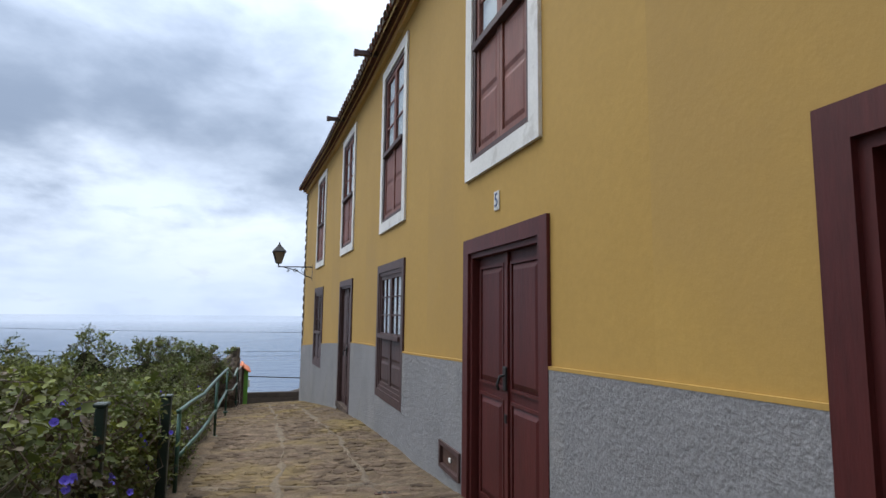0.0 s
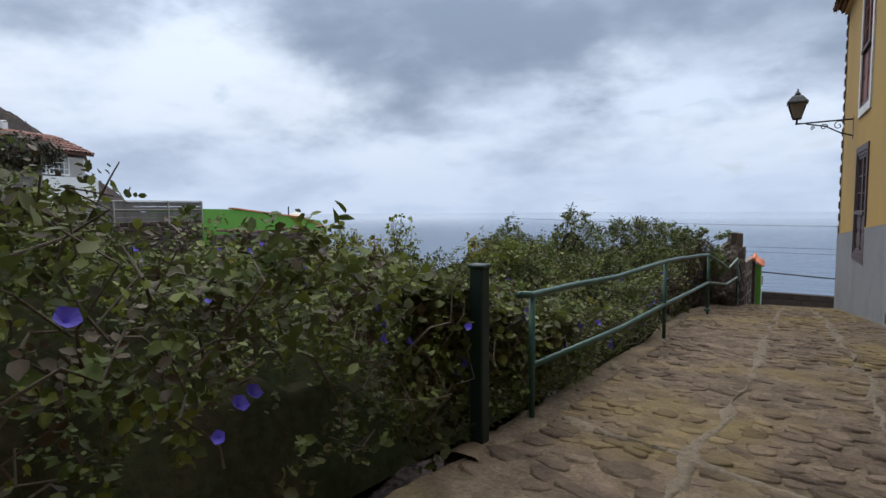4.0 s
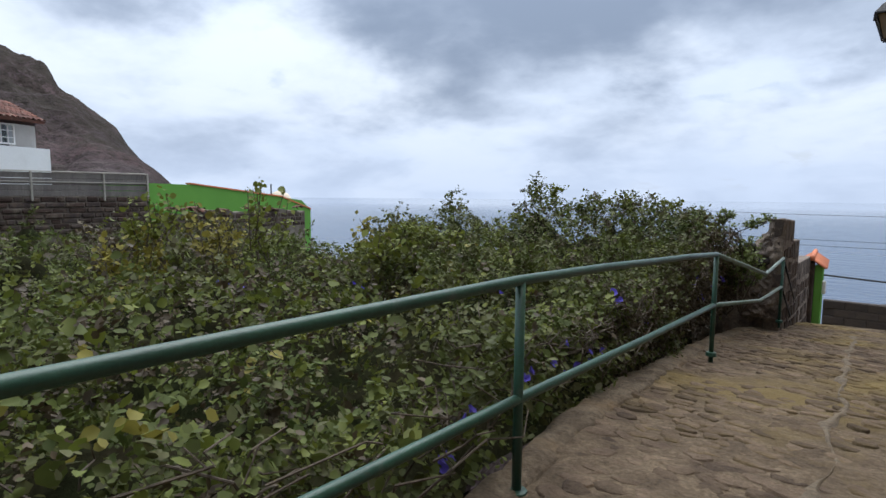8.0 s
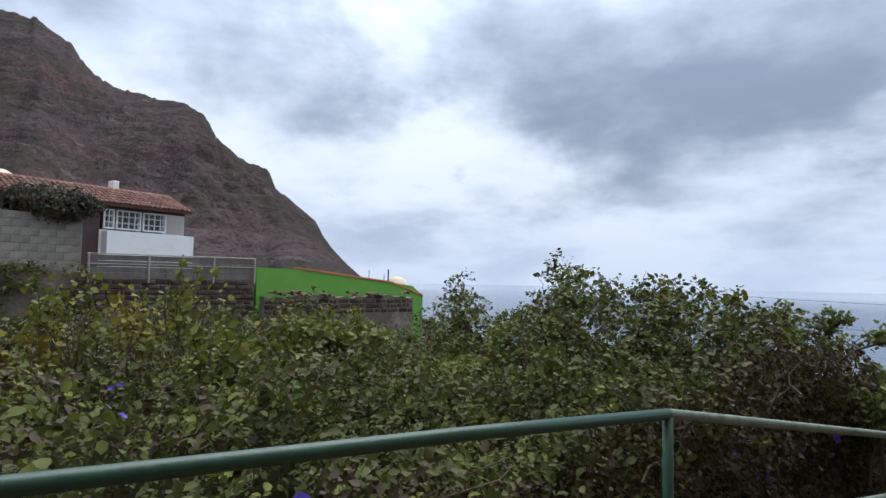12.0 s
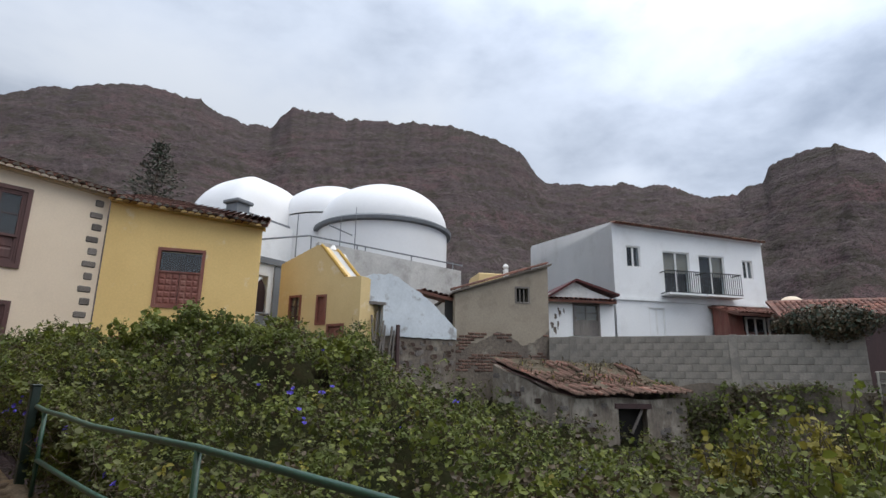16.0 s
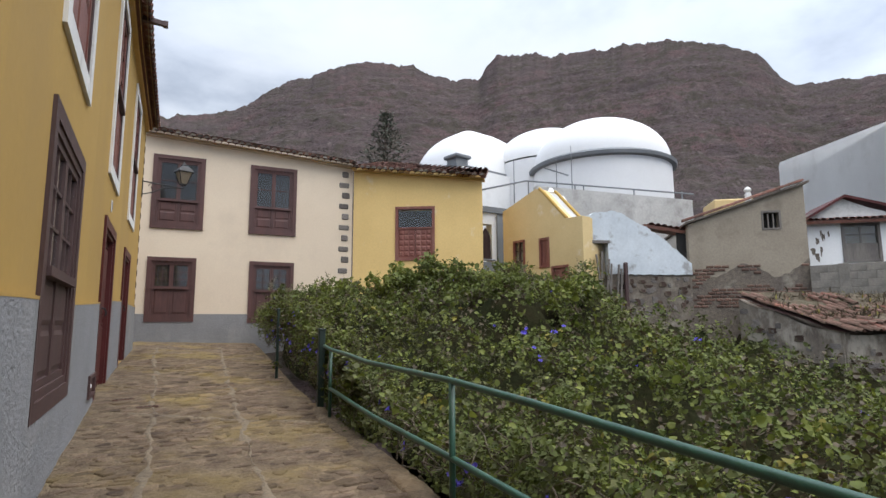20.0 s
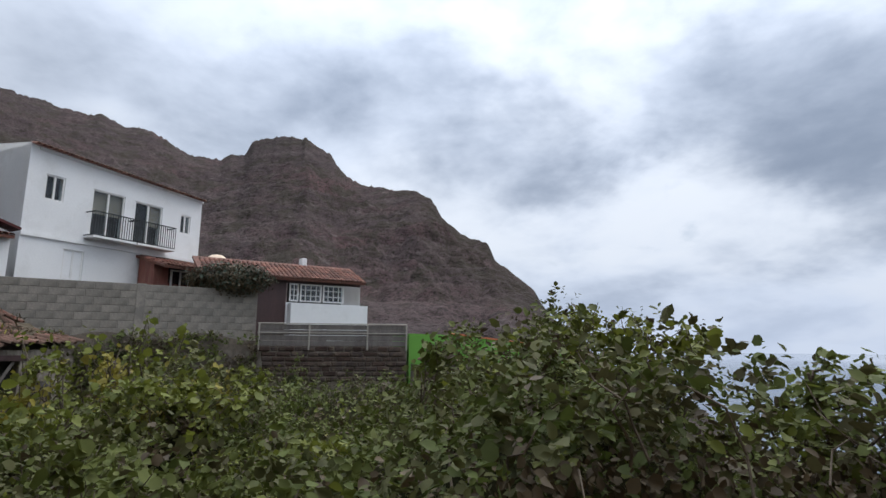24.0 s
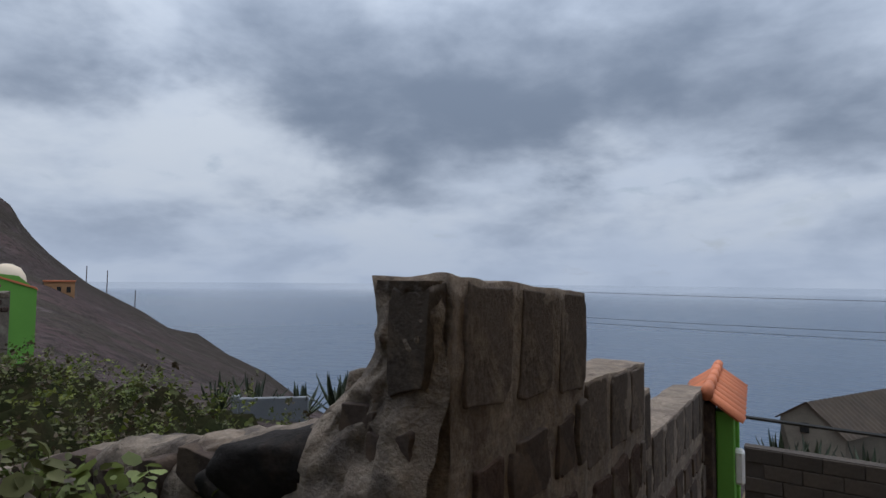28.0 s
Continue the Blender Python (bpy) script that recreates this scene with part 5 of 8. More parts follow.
# the square chapel: its near corner, and the way of its two walls
CH = pose(-12.59, -13.23, 0, 0, 0, 194)
part("wall", boxes((0.0, 6.6, -0.4, 0.0, 1.0, 9.2)), "white_wall", church).matrix_local = CH @ Matrix.Diagonal((1, -1, 1, 1)) @ pose(0, 0.4, 0)
part("wall", boxes((0.0, 0.4, 0.4, 5.4, 1.0, 9.2)), "white_wall", church).matrix_local = CH
part("ledge", boxes((-0.14, 6.6, -0.14, 0.3, 9.2, 9.42)), "grey_trim", church, "grey moulded ledge").matrix_local = CH
part("ledge", boxes((-0.14, 0.3, 0.3, 5.4, 9.2, 9.42)), "grey_trim", church, "grey moulded ledge").matrix_local = CH
part("ledge", boxes((-0.05, 6.6, -0.05, 0.3, 9.05, 9.2)), "grey_trim", church).matrix_local = CH
pavilion(*(CH @ Vector((3.3, 2.2, 0)))[:2], 194, 3.3, 2.25, 9.4, 3.0)
part("pier", soft_box(-0.22, 0.62, -0.22, 0.62, 1.0, 9.72, 0.03), "grey_trim", church, "grey corner pier").matrix_local = CH
part("pier_cap", soft_box(-0.36, 0.76, -0.36, 0.76, 9.72, 9.92, 0.05), "grey_trim", church).matrix_local = CH
AM = facade((-9.2, -7.2), (-13.2, -7.6))
ap = empty("church_annex", "low white church annex with a pointed dark window", "church", m=AM)
part("wall", wall_mesh(0, 0.4, -8.2, 0, lambda y: 0.0, lambda y: 5.5, [(-2.1, -1.5, 2.4, 5.0)]), "white_wall", ap)
part("ledge", boxes((-0.12, 0.4, -8.3, 0.1, 5.5, 5.75)), "grey_trim", ap)
part("pilaster", boxes((-0.06, 0.1, -2.75, -2.42, 0.0, 5.5)), "grey_trim", ap)
bm = bmesh.new()
tube(bm, [(-0.12, -2.32, 0.0), (-0.12, -2.32, 5.4)], 0.05, 8)
part("downpipe", bm, "grey_trim", ap)
bm = bmesh.new()
prof = [(-2.05, 3.5), (-1.55, 3.5), (-1.55, 4.35), (-1.62, 4.62), (-1.8, 4.88), (-1.98, 4.62), (-2.05, 4.35)]
bm.faces.new([bm.verts.new((0.05, y, z)) for y, z in prof])
bmesh.ops.solidify(bm, geom=bm.faces[:], thickness=-0.08)
part("window", bm, "dark_wood", ap, "pointed dark window")
part("sill", soft_box(-0.12, 0.02, -2.2, -1.4, 3.40, 3.48, 0.02), "grey_trim", ap)
part("door_panel", soft_box(-0.08, 0.0, -2.25, -1.35, 0.2, 3.35, 0.02), "grey_trim", ap)
# flat roof with a pipe rail behind the gabled house
PL, PR = (-12.2, -5.3), (-18.8, -4.0)
PM = facade(PL, PR)
terrace = empty("terrace_wall", "stained white parapet wall with a grey pipe rail", "wall", m=PM)
part("parapet", wall_mesh(0, 0.35, -7.4, 0, lambda y: 0.0, lambda y: 6.33 + 0.03 * y, [], [-7.4 * k / 10 for k in range(11)]), "stained_white", terrace)
bm = bmesh.new()
tube(bm, [(0.15, 2.6, 6.0), (0.15, 0.4, 6.55), (0.15, -7.6, 6.42)], 0.035)
part("rail", bm, "grey_trim", terrace)
for u in (-1.8, 0.3, -2.2, -4.6, -7.0):
    bm = bmesh.new()
    tube(bm, [(0.15, u, 5.2), (0.15, u, 6.5)], 0.03)
    part("rail_post", bm, "grey_trim", terrace)
for u, h in ((-1.0, 1.6), (-1.7, 2.2), (0.9, 1.4)):
    mast = empty("antenna_mast", "thin grey television antenna mast", "antenna", "antenna masts", m=PM @ pose(0.2, u, 6.0))
    bm = bmesh.new()
    tube(bm, [(0, 0, -0.4), (0, 0, h)], 0.03, 6, 0.015)
    part("pole", bm, "grey_trim", mast)
    if u == -1.0:
        bm = bmesh.new()
        tube(bm, [(-0.1, -0.5, h * 0.55), (0.1, 0.5, h * 0.75)], 0.03, 6)
        part("arm", bm, "grey_trim", mast)
for u in (-0.4, 0.1):
    fl = empty("floodlight", "small white floodlight on the parapet", "lamp", "floodlights", m=PM @ pose(-0.25, u - 0.6, 6.05 - 0.3 * (u < 0)))
    part("hood", lathe([(0.05, 0.16), (0.08, 0.12), (0.19, -0.06), (0.18, -0.07)], 0, 0, 12), "white_paint", fl)
    part("stem", boxes((0.0, 0.3, -0.02, 0.02, 0.1, 0.14)), "grey_trim", fl)

# white ruined wall and lean-to
WL, WR = (-11.28, -1.49), (-14.93, -0.3)
WM = facade(WL, WR)
ruined = empty("ruined_wall", "crumbling whitewashed wall with a boarded doorway over rubble stone", "wall", m=WM)
edge_top = lerp_table([(0, 4.28), (0.5, 4.46), (1.1, 4.50), (1.42, 4.42), (2.35, 3.92), (3.06, 3.43), (3.84, 2.74)])
rag = lambda u: 0.05 * noise.noise(Vector((u * 5.0, 0.3, 0))) + 0.03 * noise.noise(Vector((u * 17.0, 2.0, 0)))
cuts_ = [-3.84 * k / 60 for k in range(61)]
part("plaster", wall_mesh(-0.05, 0.35, -3.84, 0, lambda y: 2.36 + 0.7 * rag(y), lambda y: edge_top(-y) + rag(-y), [(-0.88, -0.26, 2.0, 3.42)], cuts_), "blue_white", ruined)
part("rubble", wall_mesh(0.0, 0.35, -3.84, 0, lambda y: -1.2, lambda y: 2.36 + 0.7 * rag(y), [(-0.88, -0.26, 1.2, 2.5)], [-3.84 * k / 30 for k in range(31)]), "ruin_wall", ruined)
part("doorway", boxes((0.25, 0.3, -0.88, -0.26, 1.2, 3.42)), "earth_wall", ruined)
part("lintel", boxes((-0.07, 0.1, -0.95, -0.2, 3.40, 3.50)), "grey_wood", ruined)
for i in range(9):
    part("board", boxes((-0.14 - 0.03 * (i % 2), -0.10, -0.36 - i * 0.115, -0.31 - i * 0.115, 1.3, 3.12 - 0.09 * i + 0.12 * (i % 2))), "grey_wood", ruined, "grey weathered paling").matrix_local = pose(0, 0, 0, (-5, 3, 6)[i % 3], 0, 0)
part("post", soft_box(-0.24, -0.12, -1.46, -1.34, 1.2, 2.75, 0.02), "dark_wood", ruined, "dark leaning gatepost")
rr = random.Random(31)
for k in range(70):
    u, z = rr.uniform(0.95, 3.75), rr.uniform(0.9, 2.25)
    part("stone", face_stone(rr.uniform(0.10, 0.30), rr.uniform(0.08, 0.2), rr.uniform(0, 90), 0.02, 0.6, 1.2), "quoin_stone" if rr.random() < 0.5 else "stone_brown", ruined).matrix_local = pose(0.0, -u, z, 0, 0, 180)
SL, SR = (-15.0, -0.4), (-17.98, 1.81)
SM = facade(SL, SR)
shed = empty("shed", "earth-plastered shed with exposed brick courses and sloping roof", "shed")
part("wall", wall_mesh(0, 0.4, -3.71, 0, lambda y: -1.2, lambda y: 4.12 + 1.27 * (-y / 3.71), [(-2.9, -2.4, 3.9, 4.46)], [-3.71 * k / 8 for k in range(9)]), "earth_wall", shed).matrix_local = SM
part("wall", boxes((0.4, 4.4, -3.71, -3.56, -1.2, 5.38)), "earth_wall", shed).matrix_local = SM
part("wall", boxes((1.6, 4.4, -0.35, 0, -1.2, 4.1)), "dirty_white", shed).matrix_local = SM
part("window_frame", frame_ring(-0.02, 0.1, -2.95, -2.35, 3.85, 4.5, 0.06), "grey_wood", shed).matrix_local = SM
part("window_bar", boxes((0.02, 0.05, -2.74, -2.70, 3.9, 4.46), (0.02, 0.05, -2.58, -2.54, 3.9, 4.46)), "grey_wood", shed).matrix_local = SM
part("dark_back", boxes((0.3, 0.34, -2.95, -2.35, 3.85, 4.5)), "dark_gap", shed).matrix_local = SM
bm = boxes((0.4, 0.5, -1.2, -0.1, 3.0, 4.05))
part("dark_back", bm, "dark_gap", shed).matrix_local = SM @ pose(0, 0.4, 0)
part("bare_patch", wall_mesh(-0.012, 0.0, -3.71, 0, lambda y: -1.2, lambda y: 2.25 + 0.55 * noise.noise(Vector((y * 0.9, 3.1, 0))) + 0.18 * noise.noise(Vector((y * 4.0, 1.0, 0))) + 0.1 * (-y), [], [-3.71 * k / 60 for k in range(61)]), "ruin_wall", shed, "bare rubble where the plaster has gone").matrix_local = SM
rr = random.Random(5)
for j in range(13):
    zc = 1.25 + j * 0.112
    for i in range(16):
        u = 0.02 + i * 0.245 + (0.12 if j % 2 else 0)
        if u > 3.45 or noise.noise(Vector((u * 0.9, zc * 1.6, 7.0))) + 0.25 * noise.noise(Vector((u * 4, zc * 6, 2.0))) < -0.06 + 0.25 * (zc - 2.0) or rr.random() < 0.1:
            continue
        part("brick", soft_box(-0.045 * rr.uniform(0.4, 1), 0.02, -u - 0.225, -u, zc + rr.uniform(-0.01, 0.01), zc + 0.085, 0.014), "old_brick", shed).matrix_local = SM
bm = bmesh.new()
hexa(bm, [(-0.12, -3.85, 5.40), (4.6, -3.85, 5.40), (4.6, 0.1, 4.12), (-0.12, 0.1, 4.12), (-0.12, -3.85, 5.47), (4.6, -3.85, 5.47), (4.6, 0.1, 4.19), (-0.12, 0.1, 4.19)])
part("roof", bm, "ruin_wall", shed, "thin mossy roof slab").matrix_local = SM
part("roof_block", soft_box(2.2, 3.8, -2.9, -1.5, 4.3, 5.42, 0.04), "pale_ochre", shed, "yellow plastered block behind the roof edge").matrix_local = SM
chim = part("chimney", soft_box(1.56, 1.74, -2.62, -2.44, 4.7, 5.50, 0.02), "white_paint", shed, "little white chimney pot")
chim.matrix_local = SM
part("cowl", lathe([(0.05, 5.50), (0.12, 5.57), (0.13, 5.62), (0.05, 5.72), (0, 5.74)], 1.65, -2.53, 12), "white_paint", chim)
for i in range(9):
    share("verge_tile", TILE, shed, SM @ pose(-0.05, -3.7 + 0.43 * i, 5.46 - 0.139 * i, 0, 0, -90) @ pose(0, 0, 0, 0, -18, 0))
lean = empty("lean_to", "dark lean-to with a small tile roof", "shed", m=SM)
part("post", boxes((0.5, 0.56, -0.02, 0.04, 2.4, 4.0), (1.3, 1.36, 0.9, 0.96, 2.2, 3.9)), "dark_wood", lean)
tile_roof("roof", lean, pose(0.3, 0.0, 3.95, 12, 0, 0), 1.4, 1.6, radians(6))

# hut sunk in the vines, leaning against the terrace
H_TL, H_BL, H_BR, H_TR = Vector((-15.25, 1.09, 1.66)), Vector((-15.83, 3.83, 0.55)), Vector((-18.80, 6.48, 0.66)), Vector((-18.75, 4.35, 1.50))
RM = facade(H_BL[:2], H_BR[:2])
rlen = span(H_BL[:2], H_BR[:2])
ruin = empty("ruin", "collapsed stone hut with a broken tile roof and a dark doorway", "ruin")
part("wall", wall_mesh(0.1, 0.5, -rlen, 0, lambda y: -3.0, lambda y: 0.42 + 0.03 * math.sin(3 * y), [(-2.6, -1.62, -2.0, 0.10)], [-rlen * k / 24 for k in range(25)]), "hut_wall", ruin).matrix_local = RM
SIDE = facade(H_TL[:2], H_BL[:2])
slen = span(H_TL[:2], H_BL[:2])
part("wall", wall_mesh(0.1, 0.5, -slen, 0, lambda y: -3.0, lambda y: 1.50 + (1.50 - 0.42) * y / slen + 0.05 * math.sin(4 * y) - 0.08 * math.sin(math.pi * -y / slen), [], [-slen * k / 24 for k in range(25)]), "hut_wall", ruin).matrix_local = SIDE
rr = random.Random(44)
for wall_, ln_, up_ in ((RM, rlen, lambda u: 0.3), (SIDE, slen, lambda u: 1.35 - 1.05 * u / slen)):
    for k in range(24):
        u = rr.uniform(0.1, ln_ - 0.1)
        z = up_(u) - rr.uniform(0.1, 1.3)
        if wall_ is RM and 1.4 < u < 2.8:
            continue
        part("stone", face_stone(rr.uniform(0.12, 0.34), rr.uniform(0.10, 0.2), rr.uniform(0, 90), 0.02, 0.6, 1.2), "quoin_stone" if rr.random() < 0.6 else "stone_brown", ruin).matrix_local = wall_ @ pose(0.1, -u, z, 0, 0, 180)
part("lintel", boxes((0.06, 0.3, -2.75, -1.5, 0.11, 0.26)), "dark_wood", ruin).matrix_local = RM
part("doorway", boxes((0.48, 0.52, -2.7, -1.5, -2.0, 0.2)), "dark_gap", ruin).matrix_local = RM
part("plank", boxes((0.16, 0.2, -0.05, 0.03, -0.75, 0.1)), "grey_wood", ruin, "grey broken plank").matrix_local = RM @ pose(0, -2.42, 0, 28, 0, 0)


def roof_at(u, v):
    """A point of the sagging roof: u along the eave, v up the slope."""
    p = H_BL.lerp(H_BR, u).lerp(H_TL.lerp(H_TR, u), v)
    p.z += 0.05 * noise.noise(Vector((u * 5, v * 4, 2.0))) - 0.12 * math.sin(math.pi * v) * (0.4 + 0.6 * u)
    return p


gu = 40
mesh_from("debris", [tuple(roof_at(i / gu, j / gu) + Vector((0, 0, 0.07 + 0.08 * noise.noise(Vector((i * 0.3, j * 0.3, 0)))))) for i in range(gu + 1) for j in range(gu + 1)],
          grid_faces(gu + 1, gu + 1), "debris", parent=ruin, label="earth and dry grass lying on the fallen roof", smooth=True)
mesh_from("roof_deck", [tuple(roof_at(i / gu, j / gu) + Vector((0, 0, -0.06))) for i in range(gu + 1) for j in range(gu + 1)], grid_faces(gu + 1, gu + 1), "dark_wood", parent=ruin, smooth=True)
for i in range(20):
    for j in range(9):
        u, v = (i + 0.5) / 20, j / 9
        # the upper field is mostly buried or gone
        if j > 0 and i > 1 and noise.noise(Vector((u * 4.0, v * 3.0, 9.0))) > 0.45 - 0.85 * v:
            continue
        p, q = roof_at(u, v), roof_at(u, v + 0.1)
        way = (p - q).normalized()
        side = Vector((0, 0, 1)).cross(way).normalized()
        m_ = Matrix((way * -1, side * -1, way.cross(side))).transposed().to_4x4()
        m_.translation = p.lerp(q, 0.9) + Vector((0, 0, 0.02 + rr.uniform(-0.02, 0.03)))
        o = share("roof_tile", TILE, ruin, m_ @ pose(0, 0, 0, rr.uniform(-9, 9), rr.uniform(-5, 5), rr.uniform(-9, 9)))
        if rr.random() < 0.85:
            o.material_slots[0].link = "OBJECT"
            o.material_slots[0].material = M["tile_old"]
GRASS_SPOTS = [(rr.random(), 0.12 + 0.88 * rr.random()) for _ in range(1200)]
# white house with balconies
VL, VR = (-22.97, 2.29), (-29.62, 6.89)
VM = facade(VL, VR)
vlen = span(VL, VR) + 0.1
villa = empty("house", "modern white two-storey house with balcony doors and a tile edge", "house")
v_open = [(0.67, 1.41, 6.17, 7.18), (2.57, 4.02, 5.0, 7.06), (4.52, 5.95, 5.0, 7.0), (6.97, 7.56, 5.97, 6.90), (1.65, 2.48, 2.9, 4.33)]
shell(villa, VM, vlen, 8.0, 1.5, 7.4, v_open, "white_wall", top=lambda u: 8.2 - 0.045 * u)
bm = bmesh.new()
v = [bm.verts.new(c) for c in ((0.0, 0.004, 1.5), (9.7, 0.004, 1.5), (9.7, 0.004, 9.2), (9.5, 0.004, 9.36), (0.0, 0.004, 8.26))]
bm.faces.new(v)
bmesh.ops.solidify(bm, geom=bm.faces[:], thickness=-0.3)
bmesh.ops.recalc_face_normals(bm, faces=bm.faces[:])
part("gable_wall", bm, "white_wall", villa).matrix_local = VM
bm = bmesh.new()
hexa(bm, [(-0.05, -0.31, 8.05), (9.5, -0.31, 9.1), (9.5, -vlen - 0.05, 8.8), (-0.05, -vlen - 0.05, 7.74), (-0.05, -0.31, 8.15), (9.5, -0.31, 9.2), (9.5, -vlen - 0.05, 8.9), (-0.05, -vlen - 0.05, 7.84)])
bmesh.ops.recalc_face_normals(bm, faces=bm.faces[:])
part("roof", bm, "white_wall", villa).matrix_local = VM
for i in range(39):
    share("ridge_tile", TILE, villa, VM @ pose(0.12, -0.1 - 0.21 * i, 8.25 - 0.0095 * i, 0, -12, 0))
part("ledge", boxes((-0.08, 0, -vlen, 0, 4.62, 4.76)), "white_wall", villa).matrix_local = VM
for i, (a, b, c, d) in enumerate(v_open):
    w = empty("window_%d" % (21 + i), "white framed glazed opening of the modern white house", "window", m=VM, kind="structure")
    part("window_frame", frame_ring(0.04, 0.12, -b, -a, c, d, 0.06), "white_paint", w)
    part("mullion", boxes((0.05, 0.11, -(a + b) / 2 - 0.04, -(a + b) / 2 + 0.04, c + 0.06, d - 0.06)), "white_paint", w)
    if i == 4:
        part("shutter", boxes((0.06, 0.08, -b + 0.06, -a - 0.06, c + 0.06, d - 0.06)), "white_wall", w)
    else:
        for p, q in ((-b + 0.06, -(a + b) / 2 - 0.04), (-(a + b) / 2 + 0.04, -a - 0.06)):
            part("pane", boxes((0.08, 0.09, p, q, c + 0.06, d - 0.06)), "glass", w)
        if 0 < i < 3:
            part("blind", boxes((0.2, 0.22, -b, -a - (0.0 if i == 1 else 0.75), d - 1.0, d)), "earth_wall", w, "half-lowered beige blind")
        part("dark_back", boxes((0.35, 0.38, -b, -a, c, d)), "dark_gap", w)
for a, b in ((2.36, 4.3), (4.36, 6.3)):
    bal = empty("balcony_rail", "black iron balcony railing on the white house", "railing", "balcony railings", m=VM)
    part("top_bar", boxes((-0.62, -0.58, -b, -a, 5.98, 6.02), (-0.6, 0, -a - 0.04, -a, 5.98, 6.02), (-0.6, 0, -b, -b + 0.04, 5.98, 6.02)), "iron", bal)
    part("bottom_bar", boxes((-0.62, -0.58, -b, -a, 5.0, 5.04), (-0.6, 0, -a - 0.04, -a, 5.0, 5.04), (-0.6, 0, -b, -b + 0.04, 5.0, 5.04)), "iron", bal)
    n = int((b - a) / 0.11)
    for k in range(n + 1):
        y = -a - 0.02 - (b - a - 0.04) * k / n
        part("baluster", boxes((-0.61, -0.59, y - 0.011, y + 0.011, 5.04, 5.98)), "iron", bal)
    part("slab", boxes((-0.65, 0, -b, -a, 4.9, 4.99)), "white_wall", bal)
porch = empty("porch", "low tiled porch roof over white framed glazing and a brown wall", "porch", m=VM)
part("wall", boxes((-1.2, -0.2, -5.6, -4.85, 1.6, 4.35)), "rust_wood", porch)
part("wall", boxes((-1.15, -0.9, -9.6, -5.6, 1.6, 3.3)), "rust_wood", porch)
for a, b in ((5.75, 6.8), (6.95, 7.9), (8.0, 8.9)):
    part("window_frame", frame_ring(-1.2, -1.12, -b, -a, 3.0, 3.95, 0.07), "white_paint", porch)
    part("mullion", boxes((-1.19, -1.13, -(a + b) / 2 - 0.035, -(a + b) / 2 + 0.035, 3.05, 3.9)), "white_paint", porch)
    part("pane", boxes((-1.16, -1.15, -b + 0.06, -a - 0.06, 3.06, 3.9)), "glass", porch)
part("dark_back", boxes((-0.3, -0.25, -9.5, -5.6, 2.0, 4.3)), "dark_gap", porch)
tile_roof("roof", porch, pose(-1.9, -9.9, 4.0, 0, 0, 0), 5.1, 2.0, radians(16), label="tiled porch roof")

# little red-roofed kiosk beside it
KL, KR = (-18.55, 1.21), (-20.95, 3.11)
KM = facade(KL, KR)
klen = span(KL, KR)
kiosk = empty("hut", "small white hut with flaking plaster and a red roof", "hut")
part("wall", wall_mesh(0, 0.35, -klen, 0, lambda y: 0.5, lambda y: 4.25, [(-2.38, -1.3, 2.8, 4.05)]), "white_wall", kiosk).matrix_local = KM
rr = random.Random(9)
for k in range(9):
    u, z = rr.uniform(0.35, 0.95), rr.uniform(2.7, 3.9)
    part("flaked_patch", face_stone(rr.uniform(0.06, 0.16), rr.uniform(0.12, 0.34), rr.uniform(0, 90), 0.003, 0.7, 2.0), "ruin_wall", kiosk, "patch where the plaster has flaked").matrix_local = KM @ pose(0.0, -u, z, 0, 0, 180)
part("window_frame", frame_ring(-0.04, 0.1, -2.42, -1.26, 2.76, 4.09, 0.09), "grey_wood", kiosk).matrix_local = KM
part("pane", boxes((0.03, 0.04, -2.33, -1.35, 3.4, 4.0)), "glass", kiosk).matrix_local = KM
part("shutter", boxes((0.0, 0.05, -2.33, -1.35, 2.85, 3.4)), "grey_wood", kiosk).matrix_local = KM
part("glazing_bar", boxes((0.0, 0.05, -1.86, -1.82, 3.4, 4.0), (0.0, 0.05, -2.33, -1.35, 3.68, 3.72)), "grey_wood", kiosk).matrix_local = KM
part("dark_back", boxes((0.2, 0.24, -2.4, -1.3, 2.8, 4.05)), "earth_wall", kiosk).matrix_local = KM
bm = bmesh.new()
for p, q in (((0.2, 4.25), (1.4, 4.98)), ((1.4, 4.98), (klen + 0.2, 4.42))):
    hexa(bm, [(-0.2, -p[0], p[1]), (2.5, -p[0], p[1]), (2.5, -q[0], q[1]), (-0.2, -q[0], q[1]), (-0.2, -p[0], p[1] + 0.09), (2.5, -p[0], p[1] + 0.09), (2.5, -q[0], q[1] + 0.09), (-0.2, -q[0], q[1] + 0.09)])
bmesh.ops.recalc_face_normals(bm, faces=bm.faces[:])
part("roof", bm, "red_wood", kiosk, "red painted pitched roof").matrix_local = KM
part("gable", wall_mesh(-0.02, 0.2, -klen, 0, lambda y: 4.25, lambda y: 4.3 + 0.65 * max(0, 1 - abs(-y - 1.4) / 1.4), [], [-1.4, -0.7, -2.1]), "dirty_white", kiosk).matrix_local = KM
tile_roof("eave_tiles", kiosk, KM @ pose(-0.3, -klen, 4.16, 0, 0, 0), klen, 0.36, radians(12))

# block wall under the white house
BL, BR = (-17.8, 1.9), (-21.7, 11.2)
BM_ = facade(BL, BR)
blen = span(BL, BR)
block_wall = tagged(obj("garden_wall", boxes((0.0, 0.2, -blen, 0, -1.5, 2.58)), "block_grey"), "grey concrete block garden wall", "wall", kind="structure")
block_wall.matrix_world = BM_


